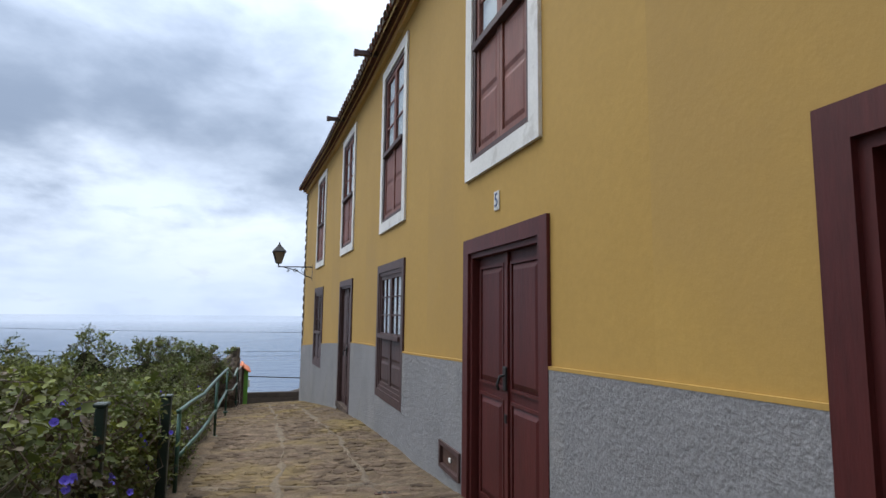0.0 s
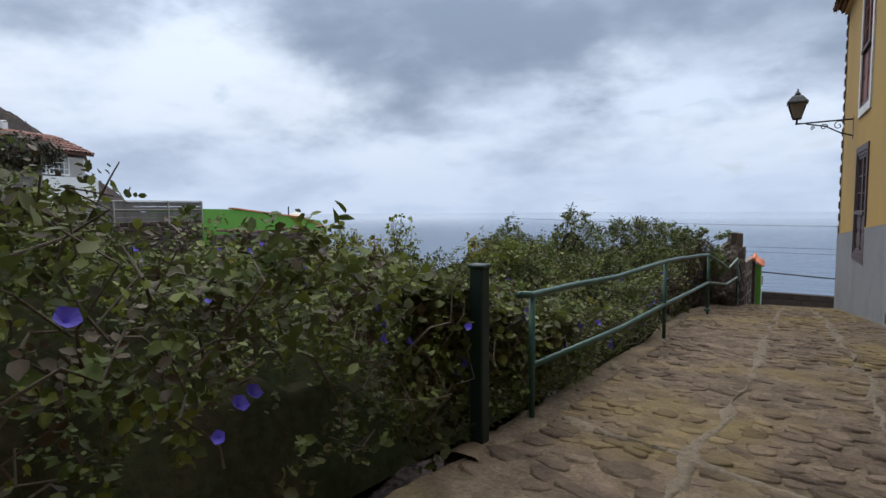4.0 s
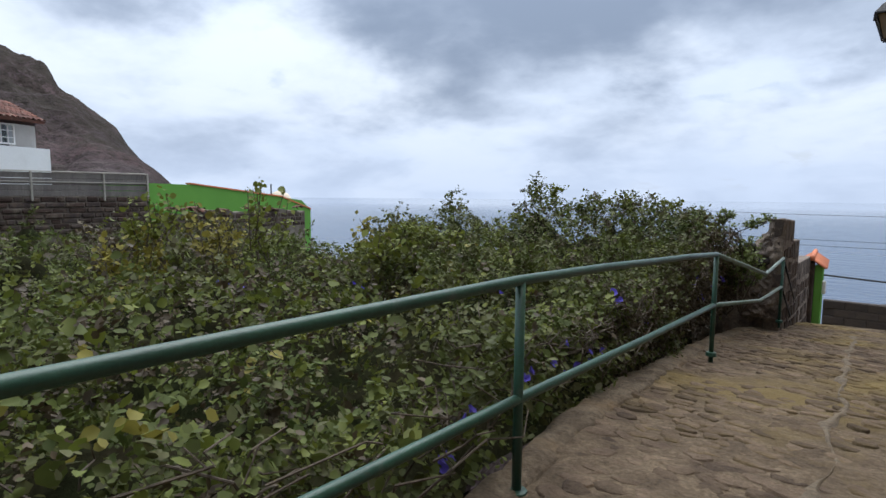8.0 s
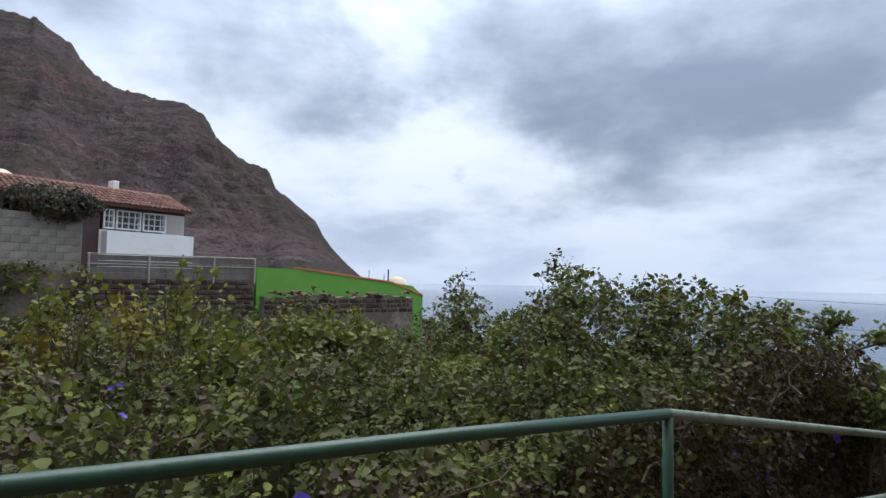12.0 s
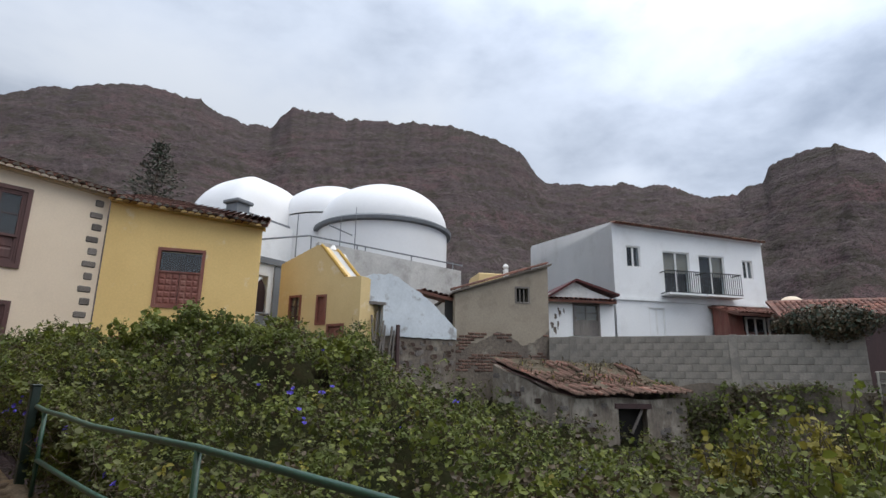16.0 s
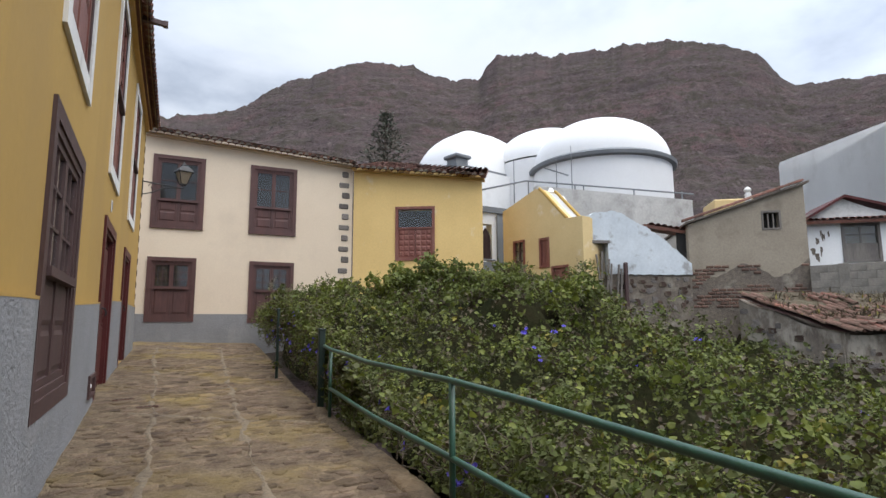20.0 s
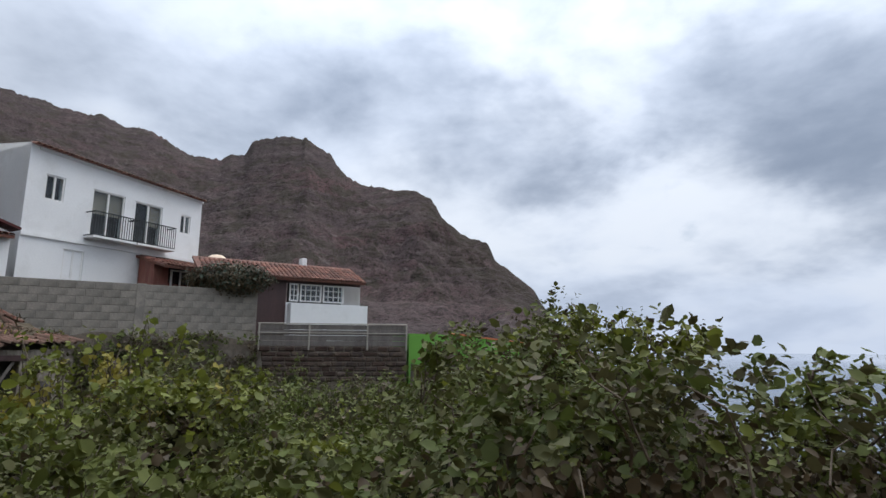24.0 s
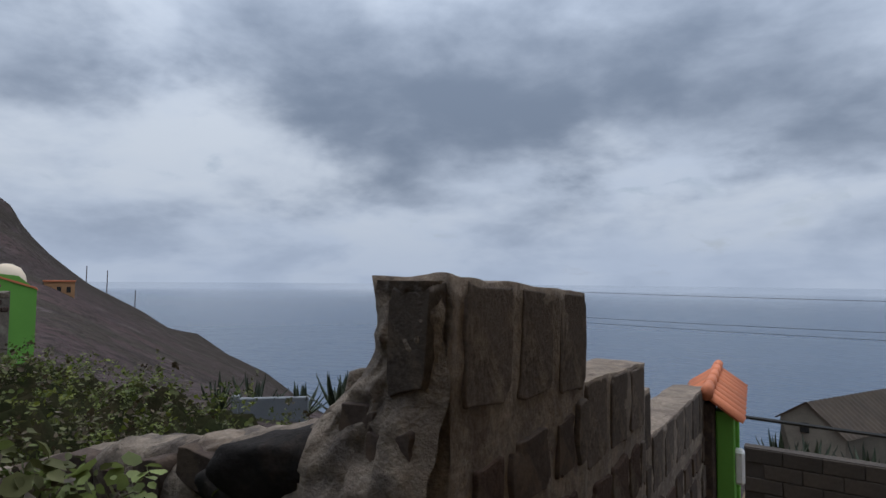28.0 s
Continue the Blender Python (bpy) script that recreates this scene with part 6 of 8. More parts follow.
def block_mesh(w, h, d, material="block_grey"):
    bm = soft_box(-d, 0.0, -w / 2, w / 2, 0, h, 0.008)
    me = bpy.data.meshes.new("block")
    bm.to_mesh(me)
    bm.free()
    me.materials.append(M[material])
    return me


BLK = block_mesh(0.47, 0.235, 0.02)
for j in range(7):
    for i in range(22):
        u = 0.25 + i * 0.49 + (0.245 if j % 2 else 0)
        if u < blen - 0.2:
            share("block", BLK, block_wall, pose(0.012 - 0.012 * random.random(), -u, 0.86 + j * 0.246))
for u in (0.9, 6.25):
    part("pilaster", soft_box(-0.035, 0.0, -u - 0.14, -u + 0.14, 0.8, 2.6, 0.01), "block_grey", block_wall).matrix_local = Matrix.Identity(4)
lower = tagged(obj("stone_terrace", wall_mesh(-0.5, 0.0, -blen, 0, lambda y: -2.5, lambda y: 0.85 + 0.12 * math.sin(2.1 * y), [], [-blen * k / 40 for k in range(41)]), "ruin_wall"),
               "rough dark stone terrace below the block wall", "wall", kind="structure")
lower.matrix_world = BM_

# tiled annex with the glazed gallery
NL, NR = (-25.0, 8.6), (-27.75, 15.1)
NM = facade(NL, NR)
nlen = span(NL, NR)
annex = empty("house", "white cottage with a red tile roof and paned windows", "house")
part("wall", boxes((0, 0.3, -nlen, -3.4, 0.8, 2.5)), "white_wall", annex).matrix_local = NM
part("wall", boxes((0.0, 0.3, -3.4, 0, 0.8, 3.5)), "dark_wood", annex, "dark recessed porch").matrix_local = NM
bm = bmesh.new()
for x0, x1 in ((0.0, 4.0),):
    v = [bm.verts.new(c) for c in ((0, -nlen, 0.8), (4.2, -nlen, 0.8), (4.2, -nlen, 3.3), (1.9, -nlen, 4.42), (0, -nlen, 3.5))]
    f = bm.faces.new(v)
bmesh.ops.solidify(bm, geom=bm.faces[:], thickness=0.25)
part("gable_wall", bm, "white_wall", annex).matrix_local = NM
part("low_wall", boxes((-0.5, 0, -nlen - 0.2, -3.5, 0.8, 2.45)), "white_wall", annex).matrix_local = NM
for i, (a, b) in enumerate(((3.55, 3.98), (4.05, 5.08), (5.16, 6.2))):
    w = empty("window_%d" % (31 + i), "white small-paned gallery window under a tile roof", "window", m=NM, kind="structure")
    part("window_frame", frame_ring(-0.03, 0.05, -b, -a, 2.56, 3.38, 0.06), "white_paint", w)
    cols = 2 if i == 0 else 4
    for k in range(1, cols):
        y = -a - (b - a) * k / cols
        part("glazing_bar", boxes((-0.02, 0.04, y - 0.014, y + 0.014, 2.6, 3.34)), "white_paint", w)
    for k in (1, 2):
        part("glazing_bar", boxes((-0.018, 0.038, -b + 0.05, -a - 0.05, 2.56 + 0.273 * k - 0.013, 2.56 + 0.273 * k + 0.013)), "white_paint", w)
    part("pane", boxes((0.01, 0.018, -b + 0.05, -a - 0.05, 2.6, 3.34)), "glass", w)
    part("dark_back", boxes((0.3, 0.33, -b, -a, 2.5, 3.4)), "dark_gap", w)
part("beam", boxes((-0.06, 0.1, -nlen, 0, 3.40, 3.58)), "dark_wood", annex).matrix_local = NM
tile_roof("roof", annex, NM @ pose(-0.45, -nlen - 0.1, 3.56, 0, 0, 0), nlen + 0.5, 2.5, radians(23), label="red barrel tile roof with pale lichen")
part("roof_peak", soft_box(1.6, 2.1, -nlen + 2.2, -nlen + 2.45, 4.2, 4.85, 0.03), "white_wall", annex).matrix_local = NM
part("oven_dome", lathe([(0.75, 4.0), (0.72, 4.4), (0.55, 4.75), (0.25, 4.95), (0, 5.0)], 0, 0, 20), "cream_wall", annex, "small plastered dome", smooth=True).matrix_local = NM @ pose(3.2, -0.9, -0.1)
bm = bmesh.new()
hexa(bm, [(0.6, -11.2, 2.5), (1.0, -11.2, 2.5), (1.0, -8.0, 2.5), (0.6, -8.0, 2.5), (0.6, -11.2, 4.72), (1.0, -11.2, 4.72), (1.0, -8.0, 5.0), (0.6, -8.0, 5.0)])
part("roof_wall", bm, "white_wall", villa, "low white parapet").matrix_local = VM

# terrace wall with a pipe fence, green house behind
FL, FR = (-21.1, 11.37), (-21.16, 16.75)
FM = facade(FL, FR)
flen = span(FL, FR)
fence = empty("fence", "weathered grey board fence with a pale pipe rail", "fence", m=FM)
for k in range(4):
    part("board", soft_box(-0.03, 0.0, -flen, 0, 0.56 + k * 0.195, 0.74 + k * 0.195, 0.008), "grey_wood", fence)
for u in (0.05, 1.8, 3.9, flen - 0.03):
    part("post", soft_box(-0.09, -0.03, -u - 0.03, -u + 0.03, 0.4, 1.35, 0.01), "beige_rail", fence)
bm = bmesh.new()
tube(bm, [(-0.06, 0, 1.36), (-0.06, -flen, 1.36)], 0.02, 6)
part("top_rail", bm, "beige_rail", fence)
bm = bmesh.new()
tube(bm, [(-0.07, 0, 1.02), (-0.07, -flen, 1.02)], 0.018, 6)
part("wire", bm, "beige_rail", fence)
fw = tagged(obj("stone_terrace", boxes((0.02, 0.6, -flen, 0, -3.0, 0.55)), "ruin_wall"), "dark dry stone terrace wall under the fence", "wall", kind="structure")
fw.matrix_world = FM
rr = random.Random(8)
for j in range(7):
    u = rr.uniform(0, 0.2)
    while u < flen - 0.25:
        wd = rr.uniform(0.22, 0.6)
        wd = min(wd, flen - u)
        hh = rr.uniform(0.13, 0.17)
        o = part("stone", soft_box(-0.06 * rr.random(), 0.1, -u - wd + 0.012, -u - 0.012, -0.7 + j * 0.178, -0.7 + j * 0.178 + hh, 0.03), "stone_dark" if rr.random() < 0.6 else "stone_brown", fw)
        u += wd
ZL, ZR = (-21.27, 16.84), (-21.9, 25.0)
ZM = facade(ZL, ZR)
green_house = empty("house", "bright green house wall with an orange coping that slopes down", "house")
gt = lerp_table([(0, 1.04), (1.62, 1.03), (6.92, 0.42), (7.3, 0.36), (7.75, -0.1)])
part("wall", wall_mesh(0, 0.3, -7.75, 0, lambda y: -4.0, lambda y: gt(-y), [], [-1.85, -4, -6, -7.2]), "green_paint", green_house).matrix_local = ZM
part("wall", boxes((0.3, 4.0, -0.3, 0, -4.0, 1.02)), "green_paint", green_house).matrix_local = ZM
part("coping", wall_mesh(-0.04, 0.34, -7.75, -1.62, lambda y: gt(-y), lambda y: gt(-y) + 0.06, [], [-4, -6, -7.7]), "tile_orange", green_house, "orange coping").matrix_local = ZM
part("wall", boxes((0.3, 4.0, -7.75, -7.45, -4.0, -0.25)), "green_paint", green_house).matrix_local = ZM
low_terrace = tagged(obj("stone_terrace", wall_mesh(-0.9, -0.4, -6.6, 0, lambda y: -3.0, lambda y: -0.05 + 0.06 * math.sin(2.2 * y) + 0.04 * math.sin(9.1 * y), [], [-6.6 * k / 40 for k in range(41)]), "ruin_wall"),
                     "low rubble wall below the green house", "wall", kind="structure")
low_terrace.matrix_world = ZM
rr = random.Random(17)
for k in range(26):
    u = rr.uniform(2.2, 6.5) if k % 3 else rr.uniform(0.2, 2.0)
    o = share("broken_tile", TILE, low_terrace, pose(-0.65 + rr.uniform(-0.2, 0.2), -u, 0.0 + 0.05 * math.sin(2.2 * u) + rr.uniform(-0.03, 0.07), rr.uniform(-12, 12), rr.uniform(-15, 5), rr.uniform(-70, 70)))
    o.material_slots[0].link = "OBJECT"
    o.material_slots[0].material = M["tile_old" if k % 4 else "tile_one"]
for j in range(3):
    u = 0.0
    while u < 6.4:
        wd = rr.uniform(0.25, 0.65)
        part("stone", soft_box(-0.9 - 0.05 * rr.random() - 0.01, -0.8, -min(u + wd, 6.6) + 0.015, -u - 0.015, -0.72 + j * 0.2, -0.72 + j * 0.2 + rr.uniform(0.14, 0.19), 0.035), "stone_dark" if rr.random() < 0.5 else "stone_brown", low_terrace)
        u += wd
tank = empty("water_tank", "pale plastered dome of a water tank behind the green house", "tank", m=pose(-24.3, 24.5, 0))
part("body", lathe([(0.62, -5), (0.62, 0.1), (0.58, 0.40), (0.42, 0.66), (0.2, 0.78), (0, 0.82)], 0, 0, 24), "cream_wall", tank, smooth=True)
mast2 = empty("antenna_mast", "thin dark mast beside the water tank", "antenna", "antenna masts", m=pose(-24.3, 24.0, 0))
bm = bmesh.new()
tube(bm, [(0, 0, -5), (0, 0, 1.15)], 0.035, 6)
part("pole", bm, "iron", mast2)
# houses and poles on the far slope
hill_house = empty("house", "small ochre house with dark windows on the far slope", "house", m=facade((-87.05, 50.0), (-85.69, 53.29)))
part("wall", boxes((0, 3, -3.55, 0, -9, -0.47)), "hill_ochre", hill_house)
part("roof", boxes((-0.2, 3.2, -3.65, 0.12, -0.47, -0.28)), "tile_orange", hill_house)
for u in (0.4, 1.5, 2.6):
    part("window", soft_box(-0.05, 0.02, -u - 0.5, -u, -1.95, -1.15, 0.02), "dark_gap", hill_house)
white_house = empty("house", "small white house low on the far slope", "house", m=facade((-93.1, 44.7), (-91.3, 48.1)))
part("wall", boxes((0, 2.5, -3.8, 0, -9, 0.46)), "white_wall", white_house)
part("roof", boxes((-0.2, 2.7, -3.9, 0.12, 0.46, 0.65)), "grey_trim", white_house)
for u in (0.6, 2.2):
    part("window", soft_box(-0.05, 0.02, -u - 0.6, -u, -1.1, -0.35, 0.02), "dark_gap", white_house)
for x, y, z, hh in ((-256.0, 91.5, 29.0, 6.5), (-221.0, 122.7, -9.5, 12.0), (-216.5, 131.0, -17.0, 12.0), (-224.5, 117.0, -5.0, 9.0)):
    pole = empty("utility_pole", "thin dark utility pole on the far ridge", "pole", "utility poles", m=pose(x, y, z))
    bm = bmesh.new()
    tube(bm, [(0, 0, -4), (0, 0, hh)], 0.22, 6, 0.16)
    part("pole", bm, "dark_wood", pole)
low_wall = empty("low_wall", "low grey concrete wall among agaves below the lane", "wall", m=pose(-10.9, 25.6, -3.4, 0, 0, 42))
part("slab", soft_box(-1.0, 0.6, -0.08, 0.08, -0.5, 0.95, 0.02), "grey_trim", low_wall)
part("post", soft_box(-1.17, -1.0, -0.1, 0.1, -0.5, 1.02, 0.02), "grey_trim", low_wall)

# ---- stone wall, gate and end wall ----
WX0, WX1 = -1.28, -1.03
swall = empty("stone_wall", "old wall of dark basalt blocks in crumbling mortar", "wall", kind="structure")
wall_top = [(17.47, 18.42, 0.42, 0.365), (18.42, 19.42, 0.03, -0.01), (19.42, 19.68, -0.18, -0.19), (19.68, 21.7, -0.46, -0.5), (21.7, 22.9, -0.66, -0.68)]
lean_x = lambda y: -0.035 * (y - 17.47)
for a, b, t, t2 in wall_top:
    bm = boxes((WX0 + lean_x(a) + (0.04 if a < 17.5 else 0), WX1 + lean_x(a) - 0.003, a, b - 0.004, -2.6, t - 0.005))
    bmesh.ops.subdivide_edges(bm, edges=bm.edges[:], cuts=42, use_grid_fill=True)
    for v in bm.verts:
        k_ = (v.co.y - a) / (b - a)
        if v.co.z > t - 0.03:
            v.co.z += (t2 - t) * k_
        n_ = noise.noise(v.co * 4.0) * 0.010 + noise.noise(v.co * 11.0) * 0.008 + noise.noise(v.co * 26.0) * 0.006
        v.co += Vector((n_, (noise.noise(v.co * 8.0 + Vector((9, 0, 0))) * 0.05 + noise.noise(v.co * 20.0) * 0.025 + n_) if v.co.y < a + 0.03 else 0, noise.noise(v.co * 9.0 + Vector((0, 9, 0))) * 0.012))
    part("mortar_core", bm, "mortar", swall, "crumbling brown mortar", smooth=True)


rr = random.Random(21)
for a, b, t, t2 in wall_top:
    long_ = b - a
    nb = max(1, round(long_ / 0.33))
    # squared blocks along the top, wide mortar between them
    for k in range(nb):
        y0, y1 = a + 0.05 + (long_ - 0.05) * k / nb, a + 0.05 + (long_ - 0.05) * (k + 1) / nb
        top_z = t + (t2 - t) * (k + 0.5) / nb
        h = rr.uniform(0.29, 0.34)
        o = part("stone", face_stone((y1 - y0) * rr.uniform(0.74, 0.86), h, rr.uniform(0, 50), 0.004, 0.22, 0.5), "wall_block", swall, smooth=True)
        o.matrix_local = pose(WX1 + lean_x(a) + 0.001, (y0 + y1) / 2, top_z - h / 2 - 0.02, -math.degrees(math.atan2(t - t2, long_)), 0, 0)
    z = min(t, t2) - 0.40
    row = 0
    while z > -2.3:
        h = rr.uniform(0.17, 0.25)
        y = a + (0.03 if row % 2 else 0.14)
        while y < b - 0.08:
            w_ = min(rr.uniform(0.13, 0.27), b - y - 0.02)
            if w_ > 0.08 and rr.random() < 0.94:
                dark = rr.random()
                o = part("stone", face_stone(w_, h * rr.uniform(0.85, 1.05), rr.uniform(0, 90), rr.uniform(0.004, 0.009), 0.32, 1.0), "stone_dark" if dark < 0.5 else "stone_brown" if dark < 0.75 else "wall_block", swall, smooth=True)
                o.matrix_local = pose(WX1 + lean_x(a) + rr.uniform(-0.002, 0.006), y + w_ / 2, z - h / 2 + rr.uniform(-0.015, 0.015), rr.uniform(-4, 4), 0, 0)
            y += w_ + rr.uniform(0.035, 0.075)
        z -= h + rr.uniform(0.03, 0.06)
        row += 1
# rough rendering on the broken end of the wall
xs_, zs_ = np.linspace(0, 1, 26), np.linspace(0, 1, 70)
vs_ = []
for u_ in xs_:
    for w_ in zs_:
        z = 0.40 - 1.5 * w_
        left_ = WX0 + 0.035 + 0.01 * noise.noise(Vector((3.0, z * 7.0, 0))) - 0.27 * min(1, max(0, (0.24 - z) / 0.30)) ** 1.3
        x = left_ + (WX1 - left_) * u_
        p_ = Vector((x, 0, z))
        d_ = noise.noise(p_ * 5.0) * 0.06 + noise.noise(p_ * 13.0) * 0.05 + noise.noise(p_ * 32.0) * 0.03
        # the rendering curls round both corners
        round_ = 0.05 * max(0, 1 - u_ * 5) + 0.035 * max(0, 1 - (1 - u_) * 6)
        vs_.append((x + 0.02 * noise.noise(p_ * 17.0) * min(1, u_ * 8), 17.435 + round_ + d_ * (0.15 + 0.65 * math.sin(math.pi * u_)) - 0.10 * min(1, max(0, (0.16 - z) / 0.3)), z))
mesh_from("end_render", vs_, grid_faces(26, 70), "mortar_end", parent=swall, label="rough pale rendering on the broken end", smooth=True)
for x, z, w_, h in ((-1.105, 0.265, 0.115, 0.25), (-1.13, -0.03, 0.13, 0.20), (-1.22, -0.27, 0.20, 0.19), (-1.08, -0.50, 0.11, 0.2), (-1.24, 0.05, 0.10, 0.11)):
    part("stone", face_stone(w_, h, 40 * z, 0.012, 0.35, 1.2), "stone_dark" if z < 0.2 else "wall_block", swall, smooth=True).matrix_local = pose(x, 17.432 - 0.25 * max(0, 0.16 - z) * 0.5, z, 0, 0, -90)
# rough low arm of the wall that runs off into the garden
arm = empty("rubble_wall", "low rubble wall of rounded dark stones and pale mortar", "wall", kind="structure")
arm_top = lerp_table([(-5.5, -1.0), (-4.0, -0.65), (-2.91, -0.30), (-2.51, -0.20), (-2.15, -0.13), (-1.88, -0.08), (-1.46, 0.02), (-1.36, 0.12), (-1.25, 0.22)])
xs_ = np.linspace(-5.5, -1.25, 150)
vs_ = []
for x in xs_:
    t = arm_top(x) - 0.02
    prof = [(17.50, -3.0)] + [(17.50, t - 0.9 + 0.06 * k) for k in range(14)] + [(17.51, t - 0.06), (17.53, t - 0.03), (17.57, t - 0.005), (17.62, t), (17.68, t), (17.74, t - 0.02), (17.79, t - 0.05), (17.82, t - 0.2), (17.82, -3.0)]
    for y, z in prof:
        p_ = Vector((x, y, z))
        d_ = noise.noise_vector(p_ * 4.0) * 0.055 + noise.noise_vector(p_ * 11.0) * 0.03 + noise.noise_vector(p_ * 28.0) * 0.012
        vs_.append((x + d_.x * 0.4, y + d_.y, z + d_.z * 0.8))
mesh_from("mortar_core", vs_, grid_faces(150, 24), "mortar_end", parent=arm, label="pale crumbling mortar", smooth=True)


def boulder(r, seed, rough=1.0):
    bm = bmesh.new()
    bmesh.ops.create_icosphere(bm, subdivisions=4, radius=1.12)
    r2 = random.Random(seed)
    cuts_ = [(Vector((r2.gauss(0, 1), r2.gauss(0, 1), r2.gauss(0, 1))).normalized(), r2.uniform(0.66, 0.92)) for _ in range(13)]
    for v in bm.verts:
        n_ = noise.noise(v.co * 0.9 + Vector((seed, 0, 0))) * 0.30 + (noise.noise(v.co * 2.4 + Vector((0, seed, 0))) * 0.16 + noise.noise(v.co * 6.0 + Vector((0, seed, 3))) * 0.07 + noise.noise(v.co * 15.0 + Vector((0, seed, 3))) * 0.03) * rough
        c = v.co * (1 + n_)
        for n2, d2 in cuts_:
            over = c.dot(n2) - d2
            if over > 0:
                c = c - n2 * over * 0.85
        v.co = Vector((c.x * r[0], c.y * r[1], c.z * r[2]))
    return bm


# one big smooth basalt boulder, smaller rubble bedded in the face, and lumps of mortar
def angular_rock(r, seed, corners=16):
    """A broken basalt rock: a rough hull with worn edges."""
    r2 = random.Random(seed)
    bm = bmesh.new()
    for _ in range(corners):
        d_ = Vector((r2.gauss(0, 1), r2.gauss(0, 1), r2.gauss(0, 1))).normalized() * r2.uniform(0.88, 1.12)
        bm.verts.new((d_.x * r[0], d_.y * r[1], d_.z * r[2]))
    hull = bmesh.ops.convex_hull(bm, input=bm.verts[:])
    bmesh.ops.delete(bm, geom=list({v for v in hull["geom_interior"] if isinstance(v, bmesh.types.BMVert)}), context="VERTS")
    for k in range(3):
        bmesh.ops.subdivide_edges(bm, edges=bm.edges[:], cuts=1, use_grid_fill=True)
        bmesh.ops.triangulate(bm, faces=[f for f in bm.faces if len(f.verts) > 3])
        if k:
            bmesh.ops.smooth_vert(bm, verts=bm.verts[:], factor=0.5, use_axis_x=True, use_axis_y=True, use_axis_z=True)
    for v in bm.verts:
        v.co += v.co.normalized() * (noise.noise(v.co * 9.0 + Vector((seed, 0, 0))) * 0.016 + noise.noise(v.co * 24.0) * 0.007)
    return bm


for r_, sd, m_ in (((0.27, 0.19, 0.15), 12, pose(-1.49, 17.45, -0.08, 0, -14, 10)), ((0.15, 0.13, 0.13), 14, pose(-1.28, 17.40, -0.25, 0, -10, 20)), ((0.20, 0.14, 0.12), 24, pose(-1.84, 17.52, -0.24, 0, -8, 0)),
                   ((0.17, 0.13, 0.11), 31, pose(-1.56, 17.40, -0.36, 0, 5, 40))):
    part("stone", angular_rock(r_, sd), "basalt", arm, "black basalt boulder", smooth=True).matrix_local = m_
for row in range(4):
    x = -5.2
    while x < -1.4:
        w_ = rr.uniform(0.12, 0.30)
        h = rr.uniform(0.11, 0.18)
        if row or x < -1.95:
            o = part("stone", face_stone(w_, h, rr.uniform(0, 90), rr.uniform(0.02, 0.045), 0.55), "stone_dark" if rr.random() < 0.7 else "stone_brown", arm, smooth=True)
            o.matrix_local = pose(x + w_ / 2, 17.50, arm_top(x + w_ / 2) - 0.14 - row * 0.2 + rr.uniform(-0.03, 0.03), 0, 0, -90) @ pose(0, 0, 0, rr.uniform(-14, 14), 0, 0)
        x += w_ + rr.uniform(0.03, 0.09)
for x, y, z, r_, sd in ((-1.285, 17.53, 0.08, (0.07, 0.08, 0.13), 9.0), (-1.36, 17.56, 0.03, (0.09, 0.10, 0.06), 11.0), (-1.30, 17.46, -0.10, (0.07, 0.05, 0.15), 17.0), (-1.33, 17.49, 0.02, (0.09, 0.07, 0.09), 19.0), (-1.78, 17.50, -0.22, (0.13, 0.06, 0.06), 21.0), (-1.55, 17.47, -0.27, (0.12, 0.05, 0.06), 23.0), (-1.98, 17.58, -0.17, (0.11, 0.11, 0.06), 13.0)):
    o = part("mortar_lump", boulder(r_, sd, 1.3), "mortar_end" if x > -1.9 else "mortar", arm, "rough pale lump of mortar", smooth=True)
    o.matrix_local = pose(x, y, z, 0, -16, 0)

gate = empty("gate", "bright green gate under a small ridged roof of orange tiles", "gate", m=pose(-1.08, 21.6, -0.5, 0, 0, 4.0))
part("post", soft_box(0.06, 0.20, 0.05, 0.25, -1.5, -0.18, 0.01), "green_paint", gate, "bright green gate post")
part("door", soft_box(0.10, 0.15, 0.25, 1.40, -1.6, -0.25, 0.01), "green_paint", gate, "bright green gate leaf")
part("post", soft_box(0.06, 0.20, 1.40, 1.60, -1.7, -0.18, 0.01), "green_paint", gate, "bright green gate post")
part("letter_box", soft_box(0.19, 0.27, 0.08, 0.20, -0.78, -0.50, 0.02), "white_paint", gate, "white letter box")
part("pillar", soft_box(-0.14, 0.055, 0.0, 0.3, -1.6, -0.12, 0.02), "stone_dark", gate)
DROP = 36
for s_ in (-1, 1):
    for k in range(9):
        o = share("roof_tile", TILE, gate, pose(s_ * 0.01, 0.03 + k * 0.2, -0.055, 0, 0, 0 if s_ < 0 else 180) @ pose(0, 0, 0, 0, -DROP, 0) @ Matrix.Diagonal((0.68, 1.0, 0.45, 1)))
        o.material_slots[0].link = "OBJECT"
        o.material_slots[0].material = M["tile_orange"]
    bm = bmesh.new()
    ca_, sa_ = math.cos(radians(DROP)) * 0.29, math.sin(radians(DROP)) * 0.29
    hexa(bm, [(0, -0.05, -0.07), (s_ * ca_, -0.05, -0.07 - sa_), (s_ * ca_, 1.75, -0.07 - sa_), (0, 1.75, -0.07),
              (0, -0.05, -0.035), (s_ * ca_, -0.05, -0.035 - sa_), (s_ * ca_, 1.75, -0.035 - sa_), (0, 1.75, -0.035)])
    bmesh.ops.recalc_face_normals(bm, faces=bm.faces[:])
    part("roof_board", bm, "tile_orange", gate)
